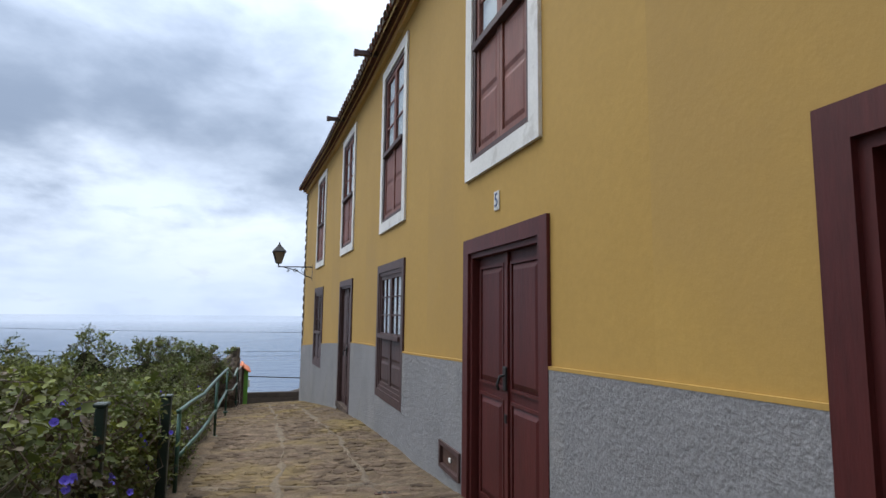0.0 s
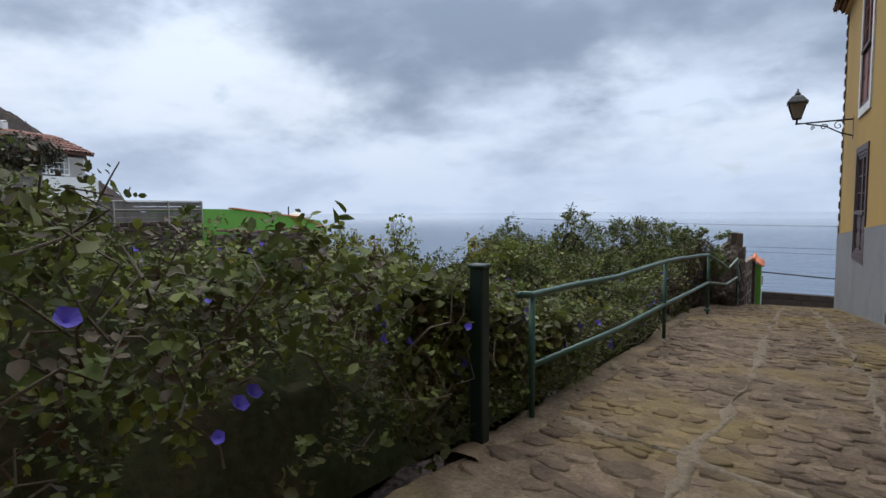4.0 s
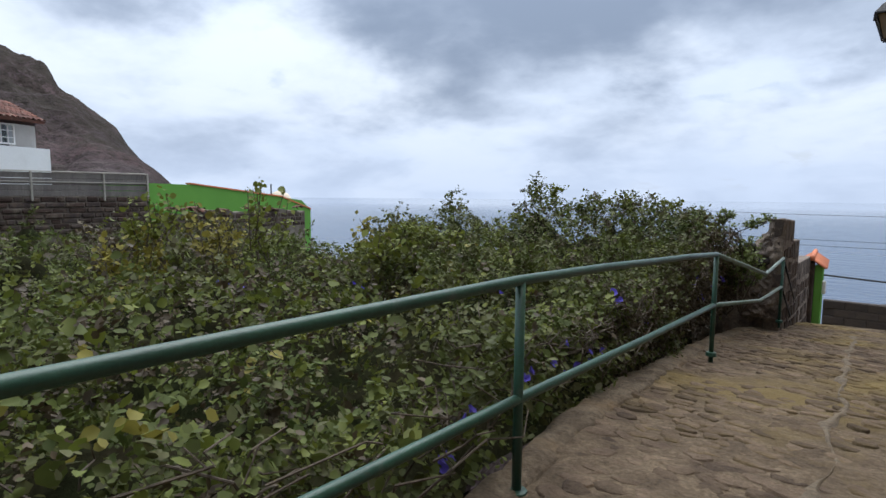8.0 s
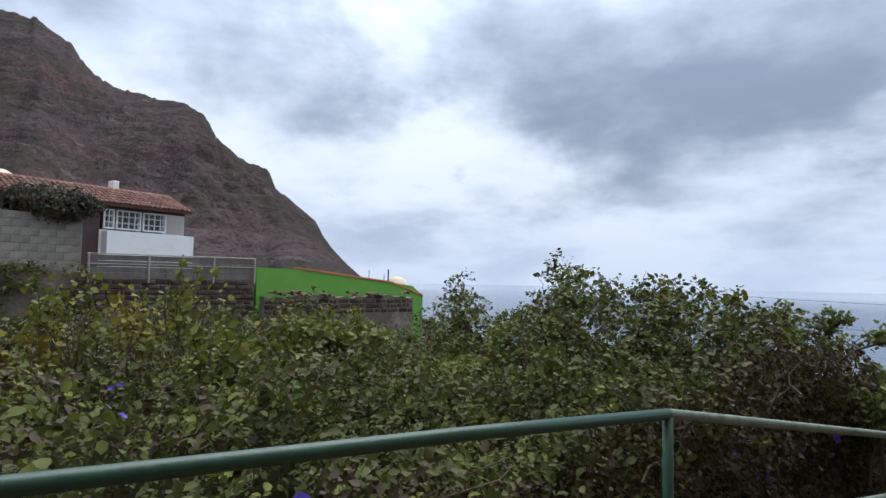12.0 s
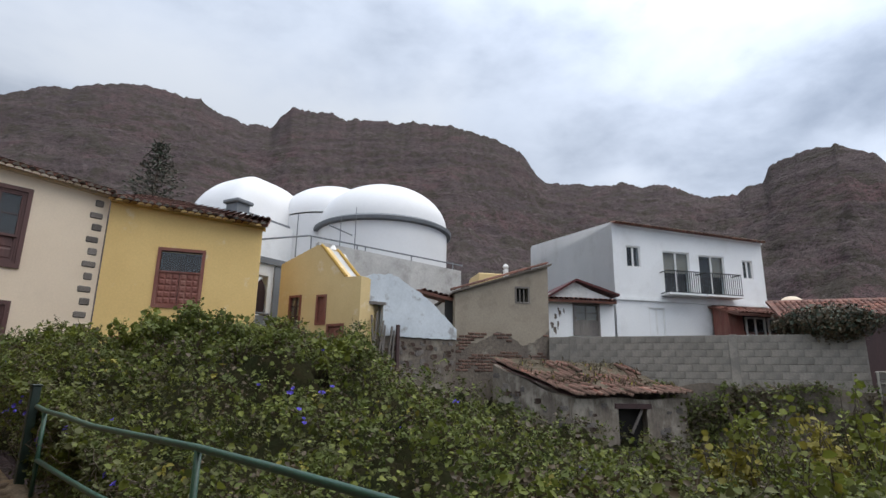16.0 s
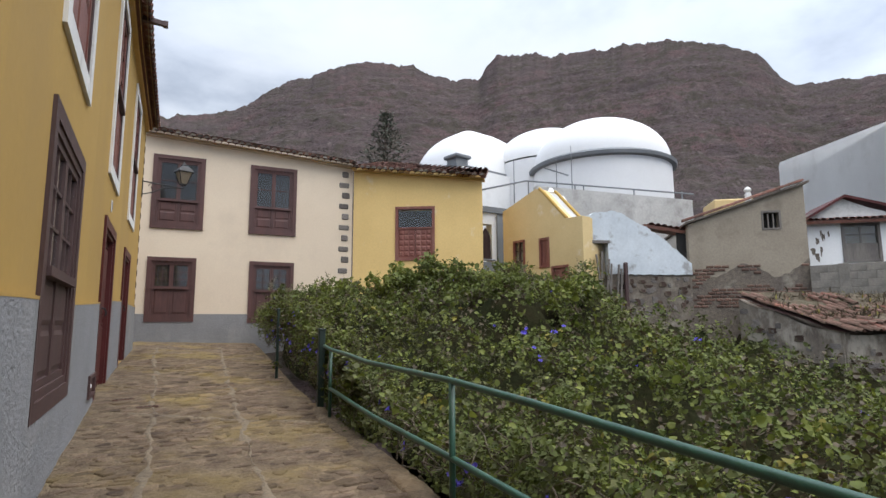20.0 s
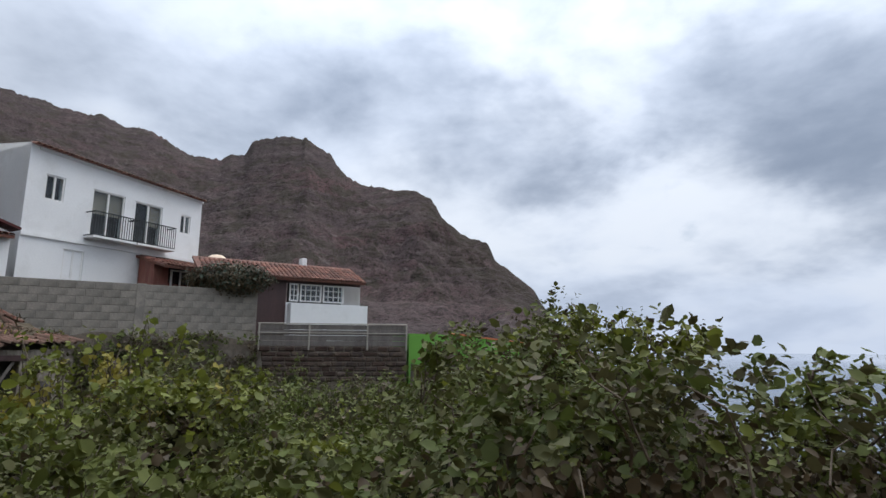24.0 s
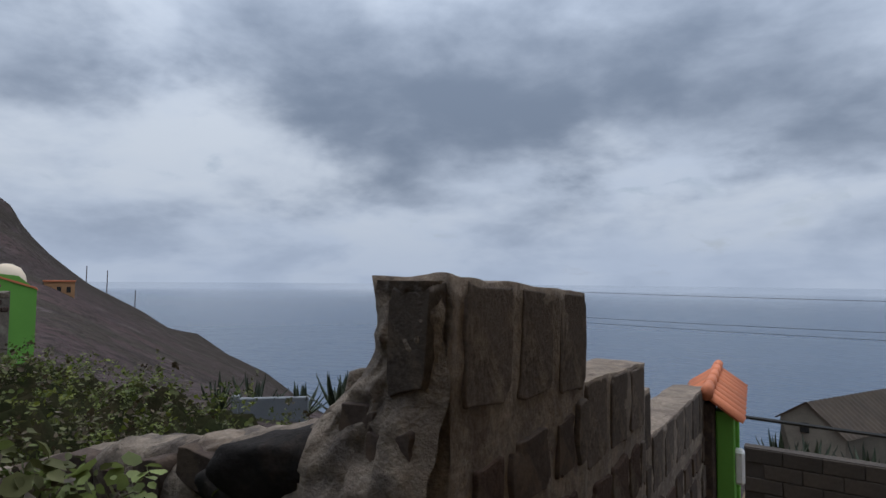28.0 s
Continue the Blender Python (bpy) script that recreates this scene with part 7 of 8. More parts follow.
for k in range(5):
    bm = bmesh.new()
    tube(bm, [(0, -0.08 + k * 0.37, -0.03), (0, 0.33 + k * 0.37, -0.02)], 0.055, 10, 0.046)
    part("ridge_tile", bm, "tile_orange", gate, smooth=True)

ew = tagged(obj("end_wall", boxes((-1.2, 6.5, 26.0, 26.2, -4.6, -2.06)), "block_brown"), "brown concrete block wall closing the lane", "wall", kind="structure")
EBLK = block_mesh(0.47, 0.20, 0.03, "block_brown")
for j in range(11):
    for i in range(14):
        share("block", EBLK, ew, pose(-0.95 + i * 0.48 + (0.24 if j % 2 else 0), 26.0, -2.27 - j * 0.212, 0, 0, 90))
lh = empty("house", "low earth-coloured farm house under a grey brown corrugated roof", "house")
E0, E1, RX0, RX1 = Vector((-1.9, 56.4, -7.75)), Vector((1.3, 56.3, -8.5)), Vector((-0.44, 56.4, -6.75)), Vector((4.2, 65.0, -6.75))
along = RX1 - RX0
bm = bmesh.new()
low = lambda v: Vector((v.x, v.y, -20.0))
for quad in ((low(E0), low(E1), E1, RX0, E0), (low(E0), E0, E0 + along, low(E0 + along)), (low(E1), low(E1 + along), E1 + along, E1)):
    bm.faces.new([bm.verts.new(c) for c in quad])
bmesh.ops.solidify(bm, geom=bm.faces[:], thickness=0.2)
part("wall", bm, "earth_wall", lh)
for e in (E0, E1):
    out = (e - RX0) * 0.12
    n_ = 40
    bm = bmesh.new()
    rows_ = []
    for k in range(n_ + 1):
        f_ = k / n_
        wave = 0.03 * math.cos(math.pi * k)
        start_ = RX0 - along * 0.03
        rows_.append([bm.verts.new(start_ + along * 1.04 * f_ + Vector((0, 0, 0.06 + wave))), bm.verts.new(start_ + (e - RX0) + out + along * 1.04 * f_ + Vector((0, 0, 0.06 + wave)))])
    for p, q in zip(rows_, rows_[1:]):
        bm.faces.new((p[0], p[1], q[1], q[0]))
    bmesh.ops.solidify(bm, geom=bm.faces[:], thickness=0.04)
    part("roof", bm, "old_sheet", lh, "grey brown corrugated roof")
part("window", soft_box(-0.9, -0.45, 56.2, 56.36, -8.5, -7.95, 0.02), "dark_gap", lh, "small dark window")
bm = bmesh.new()
tube(bm, [(-1.3, 23.3, -1.05), (2, 24.5, -1.35), (6, 26.2, -1.15), (12, 29, -0.6), (22, 34, 0.8)], 0.022, 6)
obj("cable", bm, "iron", "black cable running from the gate", "cable")
for z, dz in ((-2.2, 2.6), (-2.6, 2.1), (-0.2, 1.3)):
    bm = bmesh.new()
    tube(bm, [(-30 + 8 * k, 60 - 0.4 * k, z + dz * (k / 12) ** 2 - 0.02 * k * (12 - k)) for k in range(13)], 0.015, 5)
    obj("cable", bm, "iron", "thin overhead wire against the sea", "cable", "overhead wires")

# ---- green pipe railing ----
railing = empty("railing", "green painted pipe railing along the edge of the lane", "railing")
POSTS = [(-0.902, 6.33, -0.36, 0.465), (-0.86, 9.72, -0.50, 0.405), (-0.98, 13.32, -0.72, 0.215), (-1.01, 17.36, -1.12, -0.17)]
for x, y, z0, z1 in POSTS:
    bm = bmesh.new()
    tube(bm, [(x, y, z0 - 0.1), (x, y, z1)], 0.021, 10)
    part("post", bm, "green_rail", railing, smooth=True)
    part("foot", lathe([(0.05, z0 - 0.02), (0.045, z0 + 0.015), (0.02, z0 + 0.02)], x, y, 12), "green_rail", railing)
tops = [(-0.88, 6.09, 0.505), (-0.902, 6.33, 0.47), (-0.88, 7.04, 0.455), (-0.85, 7.9, 0.42), (-0.86, 9.72, 0.405), (-0.88, 10.6, 0.37), (-0.91, 11.4, 0.325), (-0.94, 12.3, 0.28), (-0.98, 13.32, 0.215)]
mids = [(-0.902, 6.33, 0.01), (-0.87, 7.47, -0.035), (-0.86, 8.12, -0.06), (-0.86, 9.72, -0.09), (-0.92, 11.46, -0.18), (-0.98, 13.32, -0.26)]
for pts, col in ((tops, "green_rail"), (mids, "green_rail"), ([tops[-1], (-1.02, 16.1, -0.27), (-1.01, 17.36, -0.17)], "pale_rail"), ([mids[-1], (-1.02, 15.8, -0.58), (-1.01, 17.36, -0.60)], "pale_rail"),
                 ([(-1.01, 17.36, -0.17), (-0.99, 18.6, -0.95)], "iron"), ([(-1.01, 17.36, -0.60), (-0.99, 18.3, -1.2)], "iron")):
    bm = bmesh.new()
    tube(bm, pts, 0.022 if col != "iron" else 0.014, 10)
    part("rail", bm, col, railing, smooth=True)
for x, y, z0, z1, sx in ((-0.93, 5.72, -0.45, 0.70, 0.042), (-0.785, 3.09, -0.3, 1.03, 0.024)):
    p = empty("fence_post", "dark green square fence post in the hedge", "post", "fence posts")
    part("post", soft_box(x - sx, x + sx, y - sx, y + sx, z0, z1, 0.008), "green_post", p)
    part("cap", soft_box(x - sx - 0.008, x + sx + 0.008, y - sx - 0.008, y + sx + 0.008, z1 - 0.001, z1 + 0.02, 0.006), "green_post", p)
for x, y, rz in ((1.36, 4.91, 3), (1.07, 5.36, -2)):
    bar = empty("drain_cover", "rusty iron drain slot set across the cobbles", "drain", "drain covers", m=pose(x, y, path_z(x, y) + 0.004, 0, 2, rz))
    part("plate", soft_box(-0.12, 0.12, -0.035, 0.035, -0.02, 0.012, 0.004), "rust_iron", bar)
    for k in range(4):
        part("slot", soft_box(-0.095 + 0.05 * k, -0.06 + 0.05 * k, -0.022, 0.022, 0.0125, 0.015, 0.001), "dark_gap", bar)
# kerb at the garden edge
kerb = tagged(obj("kerb", bmesh.new(), "path_bed"), "worn mortar kerb along the edge of the lane", "kerb", kind="structure")
ky = np.linspace(5.5, 17.4, 170)
prof = ((-0.13, -0.30), (-0.12, -0.02), (-0.09, 0.018), (-0.04, 0.026), (0.01, 0.026), (0.05, 0.022), (0.08, 0.014), (0.10, 0.002), (0.12, -0.04))
vs_ = []
for y in ky:
    for dx, dz in prof:
        x = path_left(y) + dx + 0.035 * noise.noise(Vector((dx * 4, y * 2.3, 1.0))) + 0.015 * noise.noise(Vector((dx * 9, y * 9.0, 4.0)))
        vs_.append((x, y, path_z(x, y) + dz + 0.02 * noise.noise(Vector((x * 7, y * 4, 2.0))) + 0.010 * noise.noise(Vector((x * 22, y * 22, 6.0)))))
mesh_from("kerb_top", vs_, grid_faces(170, len(prof)), "kerb_mortar", parent=kerb, smooth=True)


# ---- plants ----
def hedge_top(x, y):
    """Height of the vine cover over the garden plots."""
    edge = np.interp(y, EDGE_Y, EDGE_X)
    d = np.clip(edge - x, 0, None)
    near = np.interp(y, (-6, -2, 1, 2.6, 3.5, 5, 6, 7.5, 9, 12, 14, 15.5, 16.3, 17, 19, 24), (0.9, 1.2, 1.15, 1.10, 0.92, 0.74, 0.40, 0.14, -0.08, -0.06, 0.16, 0.40, 0.08, -0.40, -0.9, -2.2))
    far = np.interp(y, (-6, -3, 0, 3, 6, 9, 12, 16, 20, 26), (1.8, 1.9, 1.75, 1.15, 0.2, -0.42, -0.62, -0.75, -1.3, -2.8))
    k = np.clip(d / 6.0, 0, 1)
    z = near * (1 - k) + far * k
    for bx, by, bz, br in ((-3.7, 15.4, 0.42, 1.0), (-4.9, 13.2, 0.28, 1.2), (-1.85, 16.3, 0.40, 0.6), (-2.6, 16.0, 0.58, 0.8), (-2.9, 15.55, 0.80, 0.62), (-2.7, 15.1, 0.55, 0.5), (-1.9, 2.4, 1.12, 0.8), (-2.7, 4.2, 1.02, 0.8), (-5.4, 3.2, 1.75, 1.9), (-7.4, 1.4, 1.65, 1.6), (-6.7, 16.6, 0.2, 1.8), (-4.5, 16.35, 0.66, 0.9), (-3.0, -0.5, 1.5, 1.6)):
        g = np.exp(-((x - bx) ** 2 + (y - by) ** 2) / (br * br) * 1.2)
        z = np.maximum(z, z * (1 - g) + bz * g)
    z = z - 0.30 * np.clip(d - 6.5, 0, 4.5) * np.clip((y + 0.5) / 2.0, 0, 1) * np.clip((10.5 - y) / 2.0, 0, 1)
    calm = 1 - 0.65 * np.exp(-d / 1.3) * np.clip((y - 0.5) / 1.5, 0, 1)
    z = z + calm * ((0.17 + 0.20 * k) * fbm(x, y, 1.15, 3, 1.0) + 0.12 * fbm(x, y, 2.9, 3, 4.0))
    # rounded mounds with creases between them
    z = z + calm * (0.34 * np.abs(fbm(x, y, 1.7, 2, 11.0)) + 0.16 * np.abs(fbm(x, y, 4.3, 2, 5.0)) - 0.16)
    return z


def leaf_cloud(name, pts, normal, size, material, parent, seed, droop=0.35, curl=0.25, wide=0.36, label="", along=None):
    """Many folded leaves in one mesh. pts: n x 3, normal: the way the leaves face, loosely."""
    g = np.random.RandomState(seed)
    n = len(pts)
    nr = normal + g.normal(0, 0.55, (n, 3))
    nr /= np.linalg.norm(nr, axis=1)[:, None]
    d = g.normal(0, 1, (n, 3))
    d[:, 2] -= droop * 2
    if along is not None:
        d = along + 0.25 * d
    d -= nr * (d * nr).sum(1)[:, None]
    d /= np.linalg.norm(d, axis=1)[:, None] + 1e-9
    s = np.cross(nr, d)
    L = (size * (0.48 + 1.05 * g.uniform(0, 1, n) ** 2.2))[:, None]
    w = L * wide * g.uniform(0.8, 1.2, (n, 1))
    c = L * curl * g.uniform(0.2, 1.2, (n, 1))
    base = pts
    v = np.stack([base, base + d * L * 0.22 + s * w * 0.85 + nr * c * 0.5, base + d * L * 0.62 + s * w * 0.9 + nr * c * 0.45, base + d * L - nr * c * 0.3,
                  base + d * L * 0.62 - s * w * 0.9 + nr * c * 0.45, base + d * L * 0.22 - s * w * 0.85 + nr * c * 0.5], 1).reshape(-1, 3)
    i = np.arange(n)[:, None] * 6
    f = np.concatenate([i + np.array([[0, 1, 2, 3]]), i + np.array([[0, 3, 4, 5]])], 0)
    return mesh_from(name, v, f, material, parent=parent, smooth=False, label=label, kind="stuff")


def hedge_samples(g, x0, x1, y0, y1, n, depth):
    x, y = g.uniform(x0, x1, n), g.uniform(y0, y1, n)
    edge = np.interp(y, EDGE_Y, EDGE_X)
    keep = x < edge + 0.05 - 0.15 * np.clip(y - 5, 0, 1)
    # leave the hut and the terraces free
    keep &= ~((x < -11.5) & (y < 0.3))
    keep &= ~((y > 17.45) & (x > -5.4))
    x, y = x[keep], y[keep]
    h = 0.05
    z = hedge_top(x, y)
    gx, gy = (hedge_top(x + h, y) - z) / h, (hedge_top(x, y + h) - z) / h
    nrm = np.stack([-gx, -gy, np.ones_like(x)], 1)
    nrm /= np.linalg.norm(nrm, axis=1)[:, None]
    p = np.stack([x, y, z], 1) - nrm * (g.uniform(0, 1, len(x)) ** 1.6 * depth)[:, None]
    return p, nrm


def thin(g, x, y):
    """Where the vines are kept: few along the middle stretch of the lane."""
    return g.uniform(0, 1, len(y)) > 0.40 * np.exp(-((y - 9.0) / 2.0) ** 2) * (x > -2.3)


def sprigs(g, p, nrm, size, each=8, spread=1.0):
    """Leaves in pairs along short curved shoots that start at p and lean along nrm."""
    n = len(p) // each
    base, axis = p[:n], nrm[:n] + g.normal(0, 0.55, (n, 3)) + np.array([[0, 0, 0.25]])
    axis /= np.linalg.norm(axis, axis=1)[:, None]
    length = (size * 3.6 * g.uniform(0.6, 1.4, n))[:, None] * spread
    side = np.cross(axis, g.normal(0, 1, (n, 3)))
    side /= np.linalg.norm(side, axis=1)[:, None] + 1e-9
    other = np.cross(axis, side)
    pts, nr, al = [], [], []
    for k in range(each):
        f = (k + 0.5) / each
        a = k * 2.4 + g.uniform(-0.4, 0.4, (n, 1))
        radial = side * np.cos(a) + other * np.sin(a)
        pts.append(base + axis * length * (f - 0.35) - np.array([[0, 0, 1.0]]) * length * 0.18 * f * f)
        out = radial * (1.0 - 0.55 * f) + axis * (0.35 + 0.6 * f)
        al.append(out)
        nr.append(axis * 0.9 - radial * 0.35 + np.array([[0, 0, 0.35]]))
    return np.concatenate(pts), np.concatenate(nr), np.concatenate(al)


hedge = empty("vine_thicket", "dense overgrown thicket of morning glory and bramble with blue flowers", "shrub", kind="stuff")
# the inside of the thicket: one sheet whose near-black colour stands in for deep shade
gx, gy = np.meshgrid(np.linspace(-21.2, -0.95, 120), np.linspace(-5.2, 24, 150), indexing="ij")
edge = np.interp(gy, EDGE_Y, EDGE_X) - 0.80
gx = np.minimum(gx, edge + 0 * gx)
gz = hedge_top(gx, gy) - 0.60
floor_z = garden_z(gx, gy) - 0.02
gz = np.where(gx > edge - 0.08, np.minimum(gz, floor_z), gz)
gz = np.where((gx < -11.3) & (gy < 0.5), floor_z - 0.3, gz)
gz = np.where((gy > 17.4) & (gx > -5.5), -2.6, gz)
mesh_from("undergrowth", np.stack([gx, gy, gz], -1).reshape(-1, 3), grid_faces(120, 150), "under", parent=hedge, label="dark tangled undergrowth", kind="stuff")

g = np.random.RandomState(4)
kinds = (("leaf_vine", 0.38), ("leaf_light", 0.17), ("leaf_grey", 0.26), ("leaf_dry", 0.19))
for (x0, x1, y0, y1, n, depth, size) in ((-3.2, -0.8, -5.5, 17.5, 150000, 0.5, 0.046), (-7.5, -3.2, -5.5, 20, 140000, 0.6, 0.062), (-22, -7.5, -4.5, 24, 135000, 0.6, 0.09)):
    for k, (mt, share_) in enumerate(kinds):
        p, nrm = hedge_samples(g, x0, x1, y0, y1, int(n * share_), depth)
        # kinds of leaf grow in patches
        patch = fbm(p[:, 0], p[:, 1], 0.55, 2, 3.0 * k + 1)
        keep = g.uniform(-1.1 if k else -1.7, 0.9 if k else 0.3, len(p)) < patch
        # dark hollows between the clumps
        keep &= (fbm(p[:, 0], p[:, 1], 3.1, 3, 21.0) > -0.10) | (g.uniform(0, 1, len(p)) < 0.22)
        keep &= thin(g, p[:, 0], p[:, 1])
        q, qn, qa = sprigs(g, p[keep], nrm[keep], size)
        leaf_cloud("leaves", q, qn, size * np.where(q[:, 1] > 12, 0.82, 1.0), mt, hedge, 10 * k + int(-x0), along=qa)
for k, mt in enumerate(("leaf_vine", "leaf_grey")):
    p, nrm = hedge_samples(g, -6.5, -0.9, 12.0, 17.4, 17000, 0.4)
    q, qn, qa = sprigs(g, p, nrm, 0.048)
    leaf_cloud("leaves", q, qn, 0.048, mt, hedge, 80 + k, along=qa)
# a few broad leaves among the small ones
for k, mt in enumerate(("leaf_vine", "leaf_light")):
    p, nrm = hedge_samples(g, -9.0, -0.8, -4.0, 16.6, 3400, 0.10)
    near_side = (p[:, 1] < 11.5) & thin(g, p[:, 0], p[:, 1])
    leaf_cloud("leaves", p[near_side], nrm[near_side], 0.076, mt, hedge, 70 + k, wide=0.46)
# the steep side of the hedge towards the lane
for k, (mt, share_) in enumerate(kinds):
    n = int(60000 * share_ * (1.3 if mt == "leaf_dry" else 1))
    y = g.uniform(-5.5, 17.4, n)
    edge_y = np.interp(y, EDGE_Y, EDGE_X)
    top = hedge_top(edge_y - 0.12, y)
    bot = np.array([path_mid(v) for v in y]) - 0.02
    u = g.uniform(0, 1, n) ** 0.58
    z = bot + (top - bot) * u
    x = edge_y - 0.05 - 0.15 * np.clip(y - 5, 0, 1) - 0.36 * g.uniform(0, 1, n) ** 1.2 - 0.14 * (1 - u) + 0.10 * fbm(y, z * 2, 2.2, 3, 2.0)
    keep = (top > bot + 0.05) & (fbm(y, z * 1.6, 1.7, 3, 9.0) > -0.05 - 0.45 * u - 0.5 * np.clip((y - 5) / 2, 0, 1))
    if mt == "leaf_dry":
        # little dead growth past the first posts
        keep &= (y < 5.6) | (g.uniform(0, 1, n) < 0.3)
    keep &= thin(g, x, y)
    p = np.stack([x, y, z], 1)[keep]
    nrm = np.tile(np.array([[0.62, 0, 0.80]]), (len(p), 1))
    q, qn, qa = sprigs(g, p, nrm, 0.045, 7)
    leaf_cloud("leaves", q, qn, 0.045 * np.where(q[:, 1] > 12, 0.85, 1.0), mt, hedge, 40 + k, along=qa)


# clumps of broad leaves in the hedge side, some paler to make up for weak light
for k, mt in enumerate(("leaf_light", "leaf_grey", "leaf_pale")):
    n = 5200 if mt == "leaf_pale" else 3600
    y = g.uniform(5.3, 7.4, n)
    edge_y = np.interp(y, EDGE_Y, EDGE_X)
    top, bot = hedge_top(edge_y - 0.12, y), np.array([path_mid(v) for v in y])
    u = g.uniform(0, 1, n) ** 0.5
    z = bot + (top - bot) * u
    x = edge_y - 0.12 - 0.16 * g.uniform(0, 1, n) - 0.08 * (1 - u)
    keep = (top > bot + 0.05) & (fbm(y, z * 1.3, 2.4, 2, 13.0 + 5 * k) > 0.02) & thin(g, x, y)
    p = np.stack([x, y, z], 1)[keep]
    q, qn, qa = sprigs(g, p, np.tile(np.array([[0.6, 0, 0.8]]), (len(p), 1)), 0.056, 6, 0.7)
    leaf_cloud("leaves", q, qn, 0.056, mt, hedge, 120 + k, along=qa, wide=0.42)
# yellowing clumps scattered over the thicket
yr = random.Random(71)
for k in range(34):
    cx_, cy_ = -1.2 - 9 * yr.random() ** 1.3, yr.uniform(-2.5, 15.5)
    n = yr.choice((5, 8, 14))
    px_, py_ = cx_ + g.normal(0, 0.10, n), cy_ + g.normal(0, 0.10, n)
    pz_ = hedge_top(px_, py_) - 0.02
    leaf_cloud("leaves", np.stack([px_, py_, pz_], 1), np.tile(np.array([[0.3, 0, 0.9]]), (n, 1)), 0.075, "leaf_yellow", hedge, 700 + k, wide=0.42)
# leaves that climb over the first fence post
n = 900
y, z = g.normal(3.05, 0.13, n), g.uniform(0.05, 0.92, n)
x = -0.80 + g.uniform(-0.08, 0.05, n)
keep = fbm(y * 3, z * 3, 1.6, 2, 3.0) > -0.1
p = np.stack([x, y, z], 1)[keep]
q, qn, qa = sprigs(g, p, np.tile(np.array([[0.6, -0.4, 0.6]]), (len(p), 1)), 0.036, 6)
leaf_cloud("leaves", q, qn, 0.036, "leaf_dry", hedge, 131, along=qa)
q, qn, qa = sprigs(g, p[::2], np.tile(np.array([[0.6, -0.4, 0.6]]), (len(p[::2]), 1)), 0.040, 6)
leaf_cloud("leaves", q, qn, 0.040, "leaf_vine", hedge, 132, along=qa)
# leaves that hang over the edge of the lane
n = 4500
y = g.uniform(4.5, 14.2, n)
z = np.array([path_mid(v) for v in y]) + g.uniform(-0.10, 0.30, n)
x = np.interp(y, EDGE_Y, EDGE_X) - 0.10 - 0.14 * g.uniform(0, 1, n) + 0.10 * fbm(y, z * 2, 3.0, 3, 8.0)
keep = (fbm(y, z, 1.3, 2, 6.0) > -0.25) & thin(g, x, y)
p = np.stack([x, y, z], 1)[keep]
for k, mt in enumerate(("leaf_vine", "leaf_grey")):
    q, qn, qa = sprigs(g, p[k::2], np.tile(np.array([[0.8, 0, 0.55]]), (len(p[k::2]), 1)), 0.048, 6)
    leaf_cloud("leaves", q, qn, 0.048, mt, hedge, 90 + k, along=qa)
# dry brown growth low in the hedge towards its end
n = 22000
y = g.uniform(12.0, 17.0, n)
z = g.uniform(-0.9, 0.30, n)
x = np.interp(y, EDGE_Y, EDGE_X) - 0.05 - 0.4 * g.uniform(0, 1, n) + 0.08 * fbm(y, z * 2, 2.2, 3, 5.0)
keep = z < hedge_top(x - 0.2, y) - 0.05
leaf_cloud("leaves", np.stack([x, y, z], 1)[keep], np.tile(np.array([[0.8, 0.2, 0.5]]), (int(keep.sum()), 1)), 0.036, "leaf_dry", hedge, 77)


def stem_tube(bm, p, q, r, r2, bend, rnd):
    p, q = Vector(p), Vector(q)
    pts = [p.lerp(q, t) + Vector((rnd.uniform(-1, 1), rnd.uniform(-1, 1), rnd.uniform(-0.5, 0.8))) * bend * math.sin(math.pi * t) for t in (0, 0.25, 0.5, 0.75, 1)]
    tube(bm, pts, r, 5, r2)
    return pts


# tangled stems in the side of the hedge
rnd = random.Random(12)
bm = bmesh.new()
for k in range(260):
    y = rnd.uniform(-3.5, 12.5)
    x = path_left(y) - 0.05 - rnd.random() * 0.22
    z = path_mid(y)
    top = float(hedge_top(np.array([x - 0.1]), np.array([y]))[0])
    if top < z + 0.15:
        continue
    z0 = rnd.uniform(z, top - 0.1)
    stem_tube(bm, (x, y, z0), (x + rnd.uniform(-0.1, 0.16), y + rnd.uniform(-0.5, 0.5), min(top, z0 + rnd.uniform(0.1, 0.7))), 0.006, 0.003, 0.12, rnd)
for k in range(200):
    y, x = rnd.uniform(1.0, 16.5), -1.1 - 5.0 * rnd.random() ** 1.5
    z = float(hedge_top(np.array([x]), np.array([y]))[0])
    stem_tube(bm, (x, y, z - 0.2), (x + rnd.uniform(-0.25, 0.25), y + rnd.uniform(-0.25, 0.25), z + rnd.uniform(-0.02, 0.10)), 0.005, 0.002, 0.06, rnd)
part("stem_tangle", bm, "twig", hedge, "thin dry stems")["kind"] = "stuff"


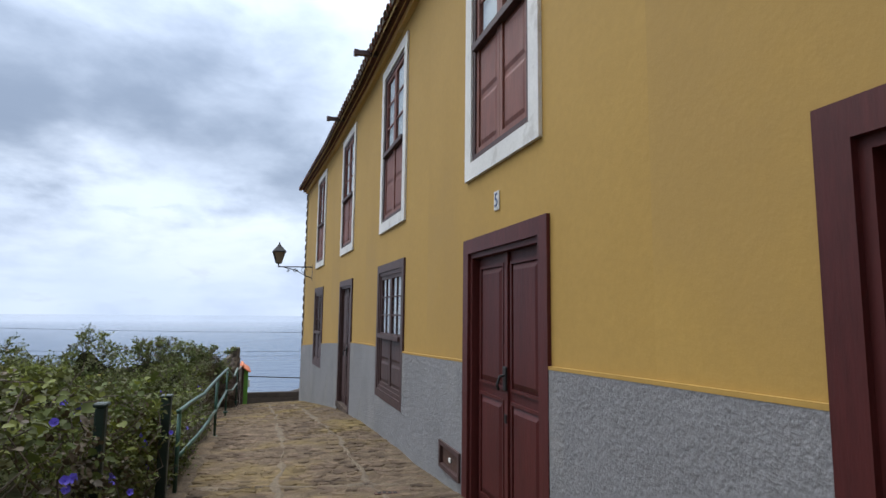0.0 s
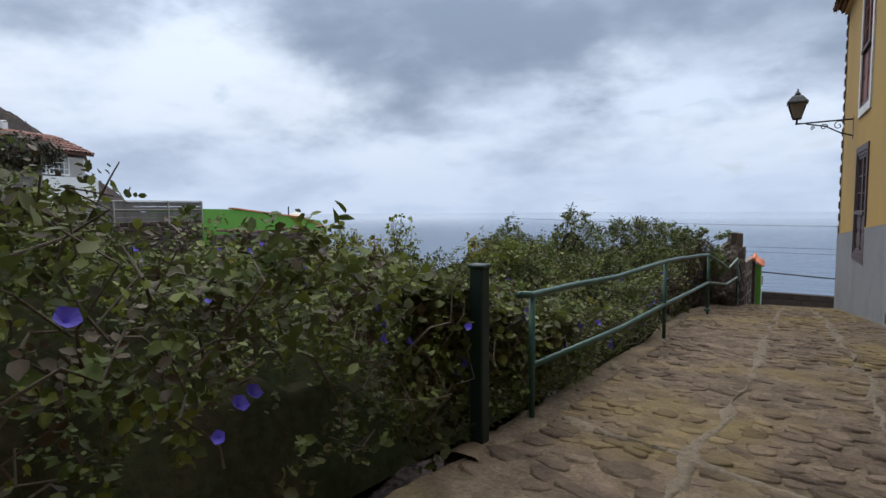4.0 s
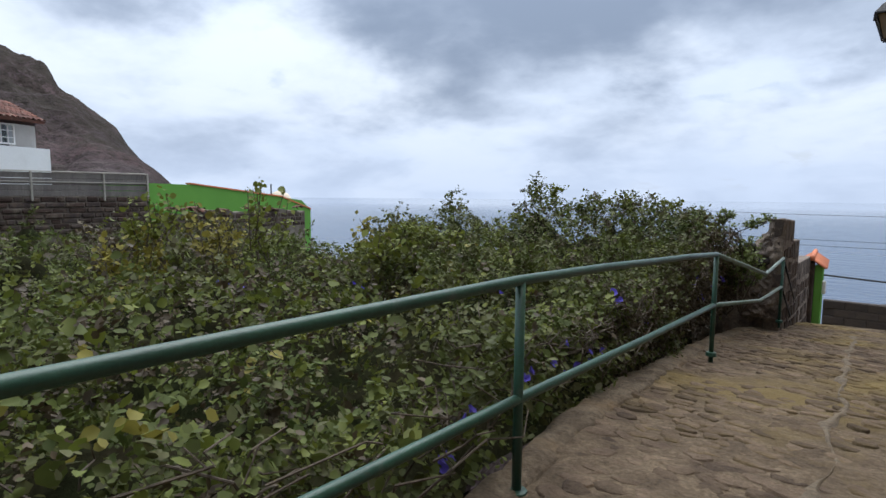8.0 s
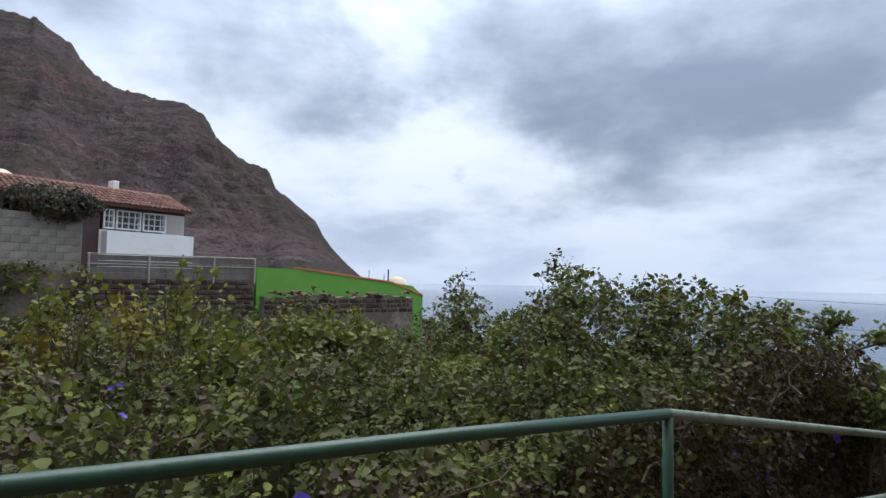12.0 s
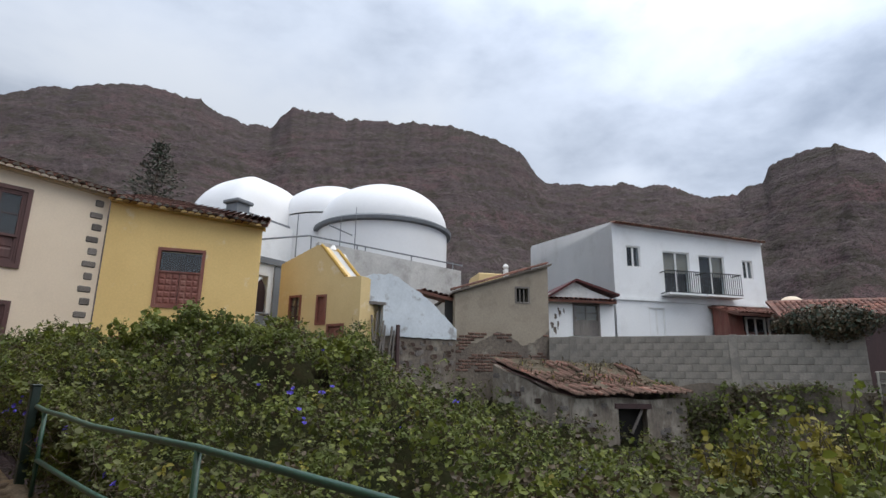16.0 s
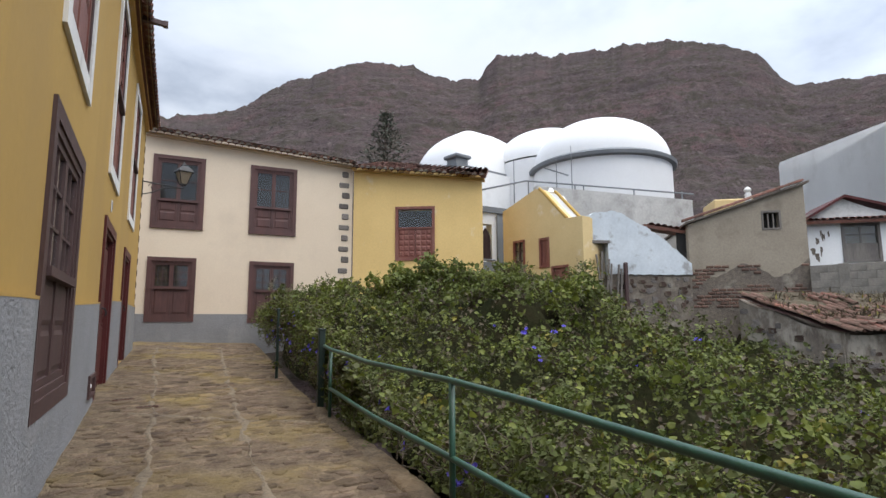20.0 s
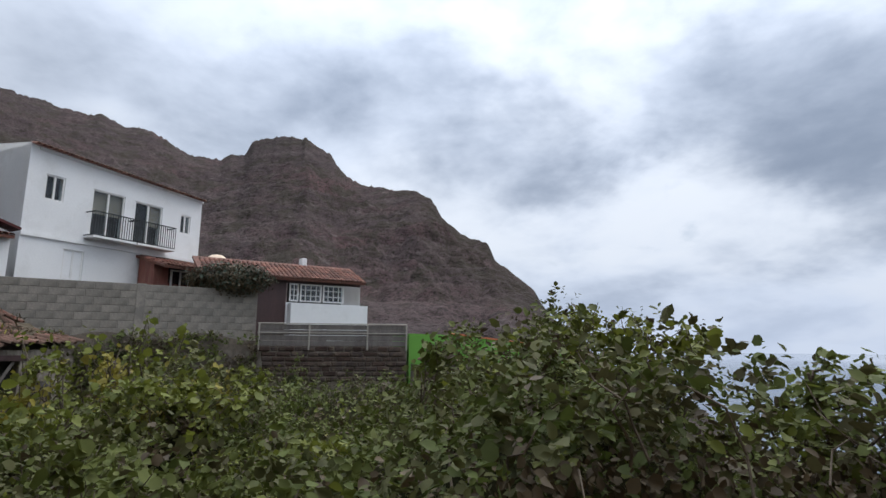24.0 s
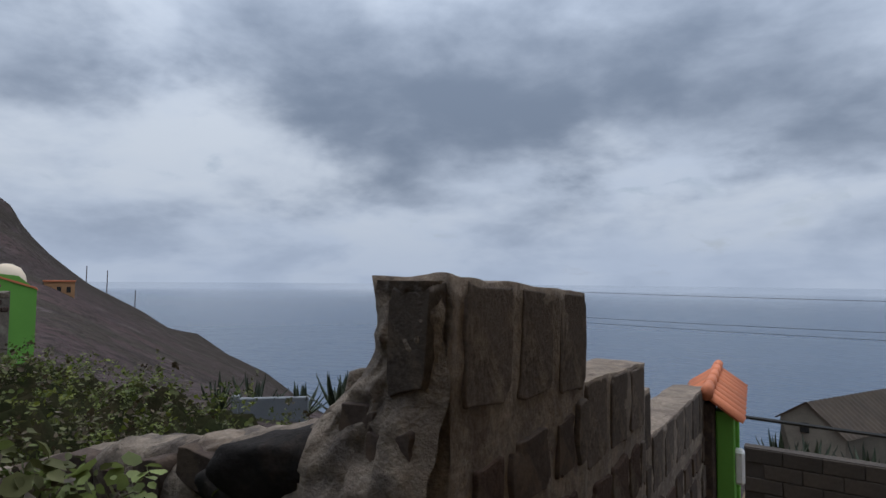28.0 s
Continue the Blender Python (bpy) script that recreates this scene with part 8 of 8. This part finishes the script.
def flower_mesh():
    bm = bmesh.new()
    n = 10
    c = bm.verts.new((0, 0, -0.02))
    inner_ = [bm.verts.new((0.010 * math.cos(2 * math.pi * k / n), 0.010 * math.sin(2 * math.pi * k / n), 0.0)) for k in range(n)]
    outer = [bm.verts.new(((0.040 if k % 2 else 0.035) * math.cos(2 * math.pi * k / n), (0.040 if k % 2 else 0.035) * math.sin(2 * math.pi * k / n), 0.018 + 0.004 * (k % 2))) for k in range(n)]
    for k in range(n):
        j = (k + 1) % n
        bm.faces.new((c, inner_[k], inner_[j]))
        bm.faces.new((inner_[k], outer[k], outer[j], inner_[j]))
    me = bpy.data.meshes.new("flower")
    bm.to_mesh(me)
    bm.free()
    me.materials.append(M["petal"])
    return me


FLOWER = flower_mesh()
for k in range(70):
    y = rnd.uniform(-2.5, 12.5) if k < 46 else rnd.uniform(-3, 17)
    if k % 3:
        x = path_left(y) - 0.02 - rnd.random() * 0.06 - 0.12 * min(1, max(0, y - 5))
        top = float(hedge_top(np.array([x - 0.1]), np.array([y]))[0])
        z = path_mid(y) + (top - path_mid(y)) * rnd.uniform(0.25, 0.95)
        if top < path_mid(y) + 0.2:
            continue
        turn = (rnd.uniform(40, 80), 0, rnd.uniform(40, 140))
    else:
        x = path_left(y) - rnd.uniform(0.4, 6)
        z = float(hedge_top(np.array([x]), np.array([y]))[0]) + 0.03
        turn = (rnd.uniform(-40, 40), rnd.uniform(0, 50), 0)
    for q in range(rnd.choice((1, 1, 2, 3))):
        f_ = share("flower", FLOWER, hedge, pose(x + rnd.uniform(-0.05, 0.05) * q, y + rnd.uniform(-0.09, 0.09) * q, z + rnd.uniform(-0.06, 0.06) * q, *turn) @ Matrix.Scale(rnd.uniform(0.6, 0.9), 4))


# a few more by the first fence post
for x, y, z in ((-0.84, 2.65, 1.04), (-0.84, 2.84, 0.76), (-0.84, 2.86, 0.72), (-0.84, 2.92, 0.75), (-0.84, 3.09, 0.69), (-0.84, 5.46, 0.43), (-0.84, 5.67, -0.47), (-0.84, 4.06, 0.35)):
    share("flower", FLOWER, hedge, pose(x, y, z, rnd.uniform(50, 80), 0, rnd.uniform(10, 60)) @ Matrix.Scale(rnd.uniform(0.45, 0.6), 4))


def shrub(label, base, height, spread, seed, leaf, size, n_shoots, leaves_each, group="", name="shrub", thick=0.012):
    """An open shrub: bare shoots from one root with leaves toward their tips."""
    r_ = random.Random(seed)
    s_ = empty(name, label, "shrub", group, m=pose(*base))
    bm = bmesh.new()
    pts, nr = [], []
    for k in range(n_shoots):
        a, out = r_.uniform(0, 2 * math.pi), spread * math.sqrt(r_.random())
        tip = (math.cos(a) * out, math.sin(a) * out, height * r_.uniform(0.6, 1.0))
        ps = stem_tube(bm, (r_.uniform(-0.05, 0.05), r_.uniform(-0.05, 0.05), 0), tip, thick, thick * 0.3, spread * 0.26, r_)
        segs = list(zip(ps[1:], ps[2:]))
        for q in range(3):
            st = ps[r_.choice((2, 3, 3))]
            tw = stem_tube(bm, st, (st[0] + r_.uniform(-0.3, 0.3) * spread, st[1] + r_.uniform(-0.3, 0.3) * spread, st[2] + r_.uniform(0.0, 0.3) * height * 0.6), thick * 0.45, thick * 0.2, 0.03, r_)
            segs += list(zip(tw, tw[1:]))
        for q in range(7):
            end_ = (ps[-1], tw[-1], ps[-2])[q % 3]
            pts.append((end_[0] + r_.gauss(0, size * 0.5), end_[1] + r_.gauss(0, size * 0.5), end_[2] + r_.gauss(0, size * 0.4)))
            nr.append((r_.gauss(0, 0.5), r_.gauss(0, 0.5), 0.8))
        for q in range(leaves_each):
            c0, c1 = r_.choice(segs)
            c = c0.lerp(c1, r_.random())
            sp_ = size * 0.7
            pts.append((c[0] + r_.gauss(0, sp_), c[1] + r_.gauss(0, sp_), c[2] + r_.gauss(0, sp_ * 0.8)))
            nr.append((r_.gauss(0, 0.5), r_.gauss(0, 0.5), 0.8))
    part("branching", bm, "twig", s_, "grey brown branches")["kind"] = "stuff"
    leaf_cloud("leaves", np.array(pts), np.array(nr), size, leaf, s_, seed, droop=0.1, wide=0.5)
    return s_


# broad-leaved shoots that stand above the thicket
for k, (x, y, h, sp, lf) in enumerate(((-4.4, 2.2, 0.8, 0.6, "leaf_light"), (-5.6, 2.4, 0.9, 0.7, "leaf_light"), (-4.9, 2.6, 0.7, 0.6, "leaf_vine"), (-9.8, 1.2, 0.5, 0.6, "leaf_light"), (-9.2, 11.3, 1.0, 0.8, "leaf_dry"), (-8.8, 12.4, 0.9, 0.8, "leaf_grey"), (-8.2, 13.4, 0.9, 0.9, "leaf_vine"),
                                       (-4.2, 14.2, 0.06, 0.6, "leaf_light"), (-4.6, 13.4, 0.12, 0.5, "leaf_light"),
                                       (-1.7, 2.0, 0.04, 0.4, "leaf_light"),
                                       (-1.4, -0.9, 0.25, 0.4, "leaf_light"), (-7.8, 11.6, 0.6, 0.7, "leaf_grey"))):
    z = float(hedge_top(np.array([x]), np.array([y]))[0]) - 0.3
    shrub("leafy young shoots rising above the thicket", (x, y, z), h + 0.3, sp, 60 + k, lf, 0.060 if x < -3 else 0.042, 13, 50, "leafy shoots")
r_ = random.Random(77)
for k in range(22):
    y = r_.uniform(12.6, 16.6)
    x = -1.7 - 3.4 * r_.random()
    z = float(hedge_top(np.array([x]), np.array([y]))[0]) - 0.25
    shrub("leafy young shoots rising above the thicket", (x, y, z), r_.uniform(0.34, 0.50), 0.2, 400 + k, r_.choice(("leaf_light", "leaf_vine")), 0.045, 4, 26, "leafy shoots", thick=0.005)
for k, (x, y, top, sp) in enumerate(((-7.3, 10.8, 0.5, 0.6), (-7.6, 11.3, 0.75, 0.75), (-7.4, 12.0, 0.75, 0.6), (-7.0, 12.4, 1.0, 0.55), (-5.3, 13.2, 0.45, 0.5), (-4.4, 12.4, 0.35, 0.5))):
    z = float(hedge_top(np.array([x]), np.array([y]))[0]) - 0.5
    shrub("thin yellow-green sapling rising above the thicket", (x, y, z), top - z, sp, 300 + k, "leaf_light" if k % 2 else "leaf_yellow", 0.075, 9, 42, "saplings", thick=0.016)
for k, (x, y, top, sp) in enumerate(((-4.1, 2.4, 2.2, 0.5), (-3.0, 2.0, 2.0, 0.4), (-3.6, 2.2, 1.9, 0.5), (-5.8, 4.5, 1.65, 0.5), (-5.2, 3.6, 1.7, 0.5), (-2.2, 1.6, 1.7, 0.4), (-6.6, 4.2, 1.6, 0.5))):
    z = float(hedge_top(np.array([x]), np.array([y]))[0]) - 0.4
    shrub("broad-leaved shoots climbing out of the thicket", (x, y, z), top - z, sp, 500 + k, "leaf_light" if k % 2 else "leaf_vine", 0.075, 9, 60, "climbing shoots", thick=0.012)
for k, (x, y, top, sp, lf) in enumerate(((-5.5, -1.1, 2.75, 0.55, "leaf_vine"), (-4.7, -1.3, 2.45, 0.45, "leaf_light"), (-6.2, -0.9, 2.5, 0.6, "leaf_vine"), (-8.6, -1.6, 2.7, 0.6, "leaf_vine"), (-9.4, -0.9, 2.3, 0.5, "leaf_grey"),
                                             (-3.4, -1.9, 2.0, 0.4, "leaf_light"), (-7.4, -1.4, 2.25, 0.5, "leaf_light"))):
    z = float(hedge_top(np.array([x]), np.array([y]))[0]) - 0.4
    shrub("broad-leaved shoots climbing out of the thicket", (x, y, z), top - z, sp, 540 + k, lf, 0.115, 9, 55, "climbing shoots", thick=0.014)
# crooked bushes by the stone wall
def crooked(r_, p, q, jag, n=5):
    """A crooked line from p to q."""
    p, q = Vector(p), Vector(q)
    return [p.lerp(q, k / n) + (Vector((r_.gauss(0, 1), r_.gauss(0, 1), r_.gauss(0, 0.7))) * jag if 0 < k < n else Vector()) for k in range(n + 1)]


def crooked_bush(label, base, limbs, seed, leaf, size, twigs, reach, rosette=6):
    """Crooked limbs that fork twice and carry round leaves in tufts at their ends."""
    r_ = random.Random(seed)
    s_ = empty("bush", label, "shrub", "crooked bushes", m=pose(*base))
    back = Vector(base)
    pts, nr = [], []

    def tuft(c, many):
        for _ in range(many):
            d_ = Vector((r_.gauss(0, 1), r_.gauss(0, 1), r_.gauss(0.3, 0.8))).normalized()
            pts.append(c + d_ * size * r_.uniform(0.2, 1.0))
            nr.append(d_ * 0.5 + Vector((0, 0, 0.6)))

    for limb in limbs:
        bm = bmesh.new()
        pl = [Vector(c) - back for c in limb]
        tube(bm, pl, 0.013, 6, 0.005)
        for _ in range(twigs):
            k = r_.randrange(len(pl) // 2, len(pl) - 1) if len(pl) > 3 else len(pl) - 2
            a_ = pl[k].lerp(pl[k + 1], r_.random())
            tip = a_ + Vector((r_.gauss(0, 0.55), r_.gauss(0, 0.55), r_.uniform(0.1, 1.0))) * reach * r_.uniform(0.5, 1.1)
            tw = crooked(r_, a_, tip, reach * 0.07)
            tube(bm, tw, 0.0055, 5, 0.0025)
            tuft(tip, rosette)
            for _ in range(3):
                b_ = tw[r_.randrange(2, 5)]
                end = b_ + Vector((r_.gauss(0, 0.6), r_.gauss(0, 0.6), r_.uniform(-0.1, 0.9))) * reach * 0.5
                fk = crooked(r_, b_, end, reach * 0.04, 3)
                tube(bm, fk, 0.003, 4, 0.0016)
                tuft(end, rosette)
                tuft(fk[1], 2)
        part("limb", bm, "twig", s_, smooth=True)
    q = np.array([tuple(c) for c in pts])
    leaf_cloud("leaves", q, np.array([tuple(c) for c in nr]), size, leaf, s_, seed, droop=0.1, curl=0.16, wide=0.56)
    return s_


def fan_limbs(seed, base, top, spread, n):
    """Limbs that fan out from one root to a rounded crown."""
    r_ = random.Random(seed)
    out = []
    for k in range(n):
        a_, d_ = r_.uniform(0, 2 * math.pi), spread * math.sqrt(r_.random())
        tip = (base[0] + d_ * math.cos(a_), base[1] + d_ * math.sin(a_), base[2] + (top - base[2]) * (1 - 0.35 * (d_ / spread) ** 2) * r_.uniform(0.78, 1.0))
        out.append(crooked(r_, base, tip, 0.06))
    return out


BUSH = "open bush with round leaves on bare crooked twigs"
crooked_bush(BUSH, (-1.72, 16.1, -0.8),
             [[(-1.72, 16.1, -0.8), (-1.60, 16.03, -0.3), (-1.49, 16.02, 0.05), (-1.44, 16.0, 0.20), (-1.35, 16.0, 0.28), (-1.22, 16.01, 0.34), (-1.12, 16.0, 0.36), (-1.04, 16.02, 0.40)],
              [(-1.60, 16.03, -0.3), (-1.62, 16.1, 0.0), (-1.55, 16.15, 0.2), (-1.60, 16.18, 0.38), (-1.52, 16.2, 0.5)],
              [(-1.72, 16.1, -0.8), (-1.85, 16.15, -0.2), (-1.80, 16.12, 0.1), (-1.92, 16.18, 0.35), (-1.88, 16.1, 0.52)]], 95, "leaf_round", 0.030, 13, 0.13)
for seed_, base_, top_, spread_, n_, tw_ in ((91, (-2.3, 16.5, -0.9), 0.62, 0.55, 9, 7), (92, (-2.75, 15.75, -0.9), 0.66, 0.55, 10, 7), (96, (-2.1, 15.9, -0.9), 0.42, 0.45, 7, 6)):
    crooked_bush("sprawling bush with round grey-green leaves beside the stone wall", base_, fan_limbs(seed_, base_, top_, spread_, n_), seed_, "leaf_round" if seed_ != 92 else "leaf_grey", 0.040, tw_, 0.22)
for seed_, base_, top_, spread_, n_, tw_ in ((93, (-1.36, 16.45, -0.9), 0.16, 0.22, 6, 6), (94, (-1.60, 16.75, -1.0), 0.0, 0.24, 6, 6), (97, (-2.0, 16.95, -1.0), 0.05, 0.35, 8, 6)):
    crooked_bush("low bush hanging over the rubble wall", base_, fan_limbs(seed_, base_, top_, spread_, n_), seed_, "leaf_round", 0.040, tw_, 0.17)
# dry grass on the fallen roof of the hut
grass_at = [roof_at(u, v) + Vector((0, 0, 0.10)) for u, v in GRASS_SPOTS if noise.noise(Vector((u * 6, v * 4, 1.0))) > -0.15]
for k, mt in enumerate(("leaf_dry", "leaf_dry", "leaf_yellow")):
    q = np.array([tuple(c) for c in (grass_at[k::2] if k < 2 else grass_at[::9])])
    leaf_cloud("grass", q, np.tile(np.array([[0.5, 0.5, 0.4]]), (len(q), 1)), 0.15, mt, ruin, 800 + k, droop=-0.8, wide=0.10, label="dry grass on the fallen roof")
# dark bush on the block wall
bush = empty("bush", "dark dry creeper hanging over the end of the block wall", "shrub", m=pose(-21.5, 10.2, 2.95))
g2 = np.random.RandomState(33)
v = g2.normal(0, 1, (6500, 3))
v /= np.linalg.norm(v, axis=1)[:, None]
p = v * g2.uniform(0.55, 1.0, (6500, 1)) * np.array([[0.7, 1.6, 0.55]]) + g2.normal(0, 0.09, (6500, 3))
leaf_cloud("leaves", p, v, 0.10, "leaf_dry", bush, 5)
leaf_cloud("leaves", p[:2500] * 0.98 + 0.03, v[:2500], 0.11, "pine", bush, 6)


# dry creeper over the rough terrace below the block wall
creeper = empty("creeper", "dry brown and green creeper over the rough stone terrace", "plant", kind="stuff")
for k, (mt, n) in enumerate((("leaf_dry", 9000), ("leaf_grey", 8000), ("leaf_vine", 7000))):
    u, z = g2.uniform(3.2, 10.0, n), g2.uniform(-1.6, 0.95, n)
    keep = fbm(u, z * 1.5, 0.8, 3, 2.0 + k) > -0.12 + 0.25 * (z > 0.2)
    loc = np.stack([-0.50 - 0.30 * g2.uniform(0, 1, n), -u, z], 1)[keep]
    rot = np.array(BM_.to_3x3())
    p = loc @ rot.T + np.array(BM_.translation)
    q, qn, qa = sprigs(g2, p, np.tile(np.array([[0.8, 0.2, 0.5]]), (len(p), 1)), 0.085, 6)
    leaf_cloud("leaves", q, qn, 0.085, mt, creeper, 120 + k, along=qa)


def conifer(base, h, r, seed):
    t_ = empty("pine_tree", "tall dark Norfolk pine behind the roofs", "tree", m=pose(*base))
    bm = bmesh.new()
    tube(bm, [(0, 0, -6), (0, 0, h)], 0.22, 8, 0.03)
    part("trunk", bm, "twig", t_)
    gg = np.random.RandomState(seed)
    pts, nr = [], []
    bm = bmesh.new()
    for k in range(17):
        z = h * (0.02 + 0.96 * k / 17)
        rad_ = r * (1 - k / 18) ** 0.9
        for q in range(7):
            a = 2 * math.pi * q / 7 + k * 0.7
            tip = (rad_ * math.cos(a), rad_ * math.sin(a), z + rad_ * 0.25)
            tube(bm, [(0, 0, z), (tip[0] * 0.5, tip[1] * 0.5, z + rad_ * 0.02), tip], 0.04, 4, 0.015)
            for w_ in range(26):
                f_ = gg.uniform(0.2, 1.0)
                pts.append((tip[0] * f_ + gg.normal(0, 0.09), tip[1] * f_ + gg.normal(0, 0.09), z + rad_ * 0.25 * f_ * f_ + gg.normal(0, 0.07)))
                nr.append((0, 0, 1))
    part("foliage_frame", bm, "twig", t_)["kind"] = "stuff"
    leaf_cloud("needles", np.array(pts), np.array(nr, float), 0.22, "pine", t_, seed, wide=0.22)


conifer((-14.0, -29.0, 10.0), 8.6, 3.6, 7)

def agave(x, y, z, size, seed):
    r_ = random.Random(seed)
    a_ = empty("agave", "spiky grey-green agave below the lane", "agave", "agaves", m=pose(x, y, z))
    for k in range(16):
        turn, lift_ = k * 2.4, radians(r_.uniform(25, 80))
        ln = size * r_.uniform(0.75, 1.05)
        bm = bmesh.new()
        d = Vector((math.cos(turn) * math.cos(lift_), math.sin(turn) * math.cos(lift_), math.sin(lift_)))
        side = Vector((-math.sin(turn), math.cos(turn), 0))
        upv = side.cross(d)
        rows_ = []
        for f_, w_ in ((0, 0.05), (0.3, 0.065), (0.65, 0.045), (0.9, 0.015)):
            c = d * ln * f_ - upv * 0.12 * ln * f_ * f_
            rows_.append([bm.verts.new(c + side * w_ * size), bm.verts.new(c - upv * 0.02 * size), bm.verts.new(c - side * w_ * size)])
        tip = bm.verts.new(d * ln - upv * 0.15 * ln)
        for p, q in zip(rows_, rows_[1:]):
            for j in range(2):
                bm.faces.new((p[j], p[j + 1], q[j + 1], q[j]))
        for j in range(2):
            bm.faces.new((rows_[-1][j], rows_[-1][j + 1], tip))
        bmesh.ops.solidify(bm, geom=bm.faces[:], thickness=0.012)
        part("leaf", bm, "leaf_agave", a_)


for k, (x, y, z, size) in enumerate(((-10.9, 26.2, -3.1, 1.1), (-10.4, 26.9, -3.05, 1.2), (-9.7, 27.0, -3.0, 1.15), (-11.9, 25.6, -3.1, 1.2), (-12.6, 25.0, -3.0, 1.1), (-8.9, 27.8, -3.2, 1.2),
                                     (-0.9, 30.3, -3.75, 1.05), (-0.35, 30.8, -3.8, 1.0), (0.6, 30.5, -3.75, 1.0), (1.5, 31.0, -3.8, 1.1))):
    agave(x, y, z, size, 200 + k)

# ---- cobbles of the lane, last ----
def cobble(lx, ly, h, seed):
    r_ = random.Random(seed)
    n = 9
    vs, fs = [], []
    ph = r_.uniform(0, 1)
    for ring, (sc, z) in enumerate(((1.0, -0.03), (0.95, h * 0.75), (0.80, h))):
        for k in range(n):
            a = 2 * math.pi * (k + ph) / n
            wob = 1 + 0.17 * math.sin(a * 2 + seed) + 0.14 * math.sin(a * 3 + seed * 2) + 0.07 * math.sin(a * 5 + seed * 3)
            vs.append((lx / 2 * sc * wob * math.copysign(abs(math.cos(a)) ** 0.8, math.cos(a)), ly / 2 * sc * wob * math.copysign(abs(math.sin(a)) ** 0.8, math.sin(a)), z + r_.uniform(-0.002, 0.002)))
    for ring in range(2):
        for k in range(n):
            j = (k + 1) % n
            fs.append((ring * n + k, ring * n + j, ring * n + n + j, ring * n + n + k))
    fs.append(tuple(range(2 * n, 3 * n)))
    return vs, fs


shapes = []
for k in range(18):
    vs, fs = cobble(random.uniform(0.13, 0.22), random.uniform(0.075, 0.120), random.uniform(0.004, 0.010), k)
    me = bpy.data.meshes.new("cobble")
    me.from_pydata(vs, [], fs)
    me.materials.append(M["cobble_one"])
    me.polygons.foreach_set("use_smooth", [True] * len(me.polygons))
    shapes.append((me, vs, fs))
allv, quads, single = [], [], 0
rnd = random.Random(2)
y = -5.3
while y < 24.5:
    slope = math.degrees(math.atan2(path_mid(y + 0.2) - path_mid(y - 0.2), 0.4))
    x = path_left(y) + 0.15 + rnd.uniform(0, 0.1)
    right = (wall_line(y) if y < 20.2 else 3.4) - 0.05
    # the upper stretch is paved with larger, wider-set stones
    big_ = 1.45 if y < 6.0 else 1.0
    while x < right:
        lx = rnd.uniform(0.14, 0.22) * big_
        me, vs, fs = shapes[rnd.randrange(18)]
        bare = noise.noise(Vector((x * 0.9, y * 0.9, 3.0)))
        if rnd.random() < 0.97 - 0.4 * max(0.0, bare):
            yy = y + rnd.uniform(-0.03, 0.03) + 0.10 * math.sin(x * 1.3 + y * 0.2)
            sc_ = big_ * rnd.uniform(0.75, 1.15)
            m = pose(x, yy, path_z(x, yy) + rnd.uniform(-0.007, 0.004), slope + rnd.uniform(-4, 4), 2 + rnd.uniform(-4, 4), rnd.uniform(-24, 24)) @ Matrix.Diagonal((sc_, sc_ * rnd.uniform(0.9, 1.3), 1, 1))
            if 10.6 < y < 12.6 and -0.8 < x < 1.3 and single < 300:
                share("cobble", me, pavement, m)
                single += 1
            else:
                b = len(allv)
                allv.extend(tuple(m @ Vector(c)) for c in vs)
                quads.append((b, fs))
        x += lx
    y += 0.098 * big_
# worn mortar ribs: two along the lane and one across it
for pts in (((1.22, -3.0), (1.2, -0.6), (0.98, 6.2), (0.97, 8.6), (0.80, 11.0), (0.62, 14.5), (0.4, 18.0)), ((-0.30, -3.5), (-0.15, -0.7), (0.05, 4.5), (0.16, 8.2), (0.10, 11.5), (-0.05, 15.5), (-0.1, 18.0)), ((-0.80, 6.5), (-0.1, 6.25), (0.6, 5.95), (1.5, 5.6))):
    vs_ = []
    dense = [Vector(p).lerp(Vector(q), k / 60) for p, q in zip(pts, pts[1:]) for k in range(60)]
    for p, q in zip(dense, dense[1:]):
        d = (q - p).normalized()
        nx_, ny_ = -d.y, d.x
        wide_ = max(0.004, 0.026 + 0.060 * noise.noise(Vector((p.x * 3, p.y * 3, 1.0))))
        sway = 0.07 * noise.noise(Vector((p.x * 1.5, p.y * 1.5, 8.0))) + 0.02 * noise.noise(Vector((p.x * 7, p.y * 7, 5.0)))
        for f_, hz in ((-1.3, -0.008), (-0.7, 0.011), (0, 0.015), (0.7, 0.011), (1.3, -0.008)):
            x, yy = p.x + nx_ * (sway + wide_ * f_), p.y + ny_ * (sway + wide_ * f_)
            vs_.append((x, yy, path_z(x, yy) + hz + 0.010 * noise.noise(Vector((x * 14, yy * 14, 0)))))
    mesh_from("mortar_rib", vs_, grid_faces(len(dense) - 1, 5), "path_rib", parent=pavement, label="pale worn mortar rib in the paving", smooth=True)
me = bpy.data.meshes.new("cobbles")
me.from_pydata(allv, [], [tuple(b + i for i in f) for b, fs in quads for f in fs])
me.polygons.foreach_set("use_smooth", [True] * len(me.polygons))
me.materials.append(M["cobble"])
cob = new("cobbles", me)
cob.parent = pavement
tagged(cob, "rows of small worn basalt cobbles", kind="stuff")
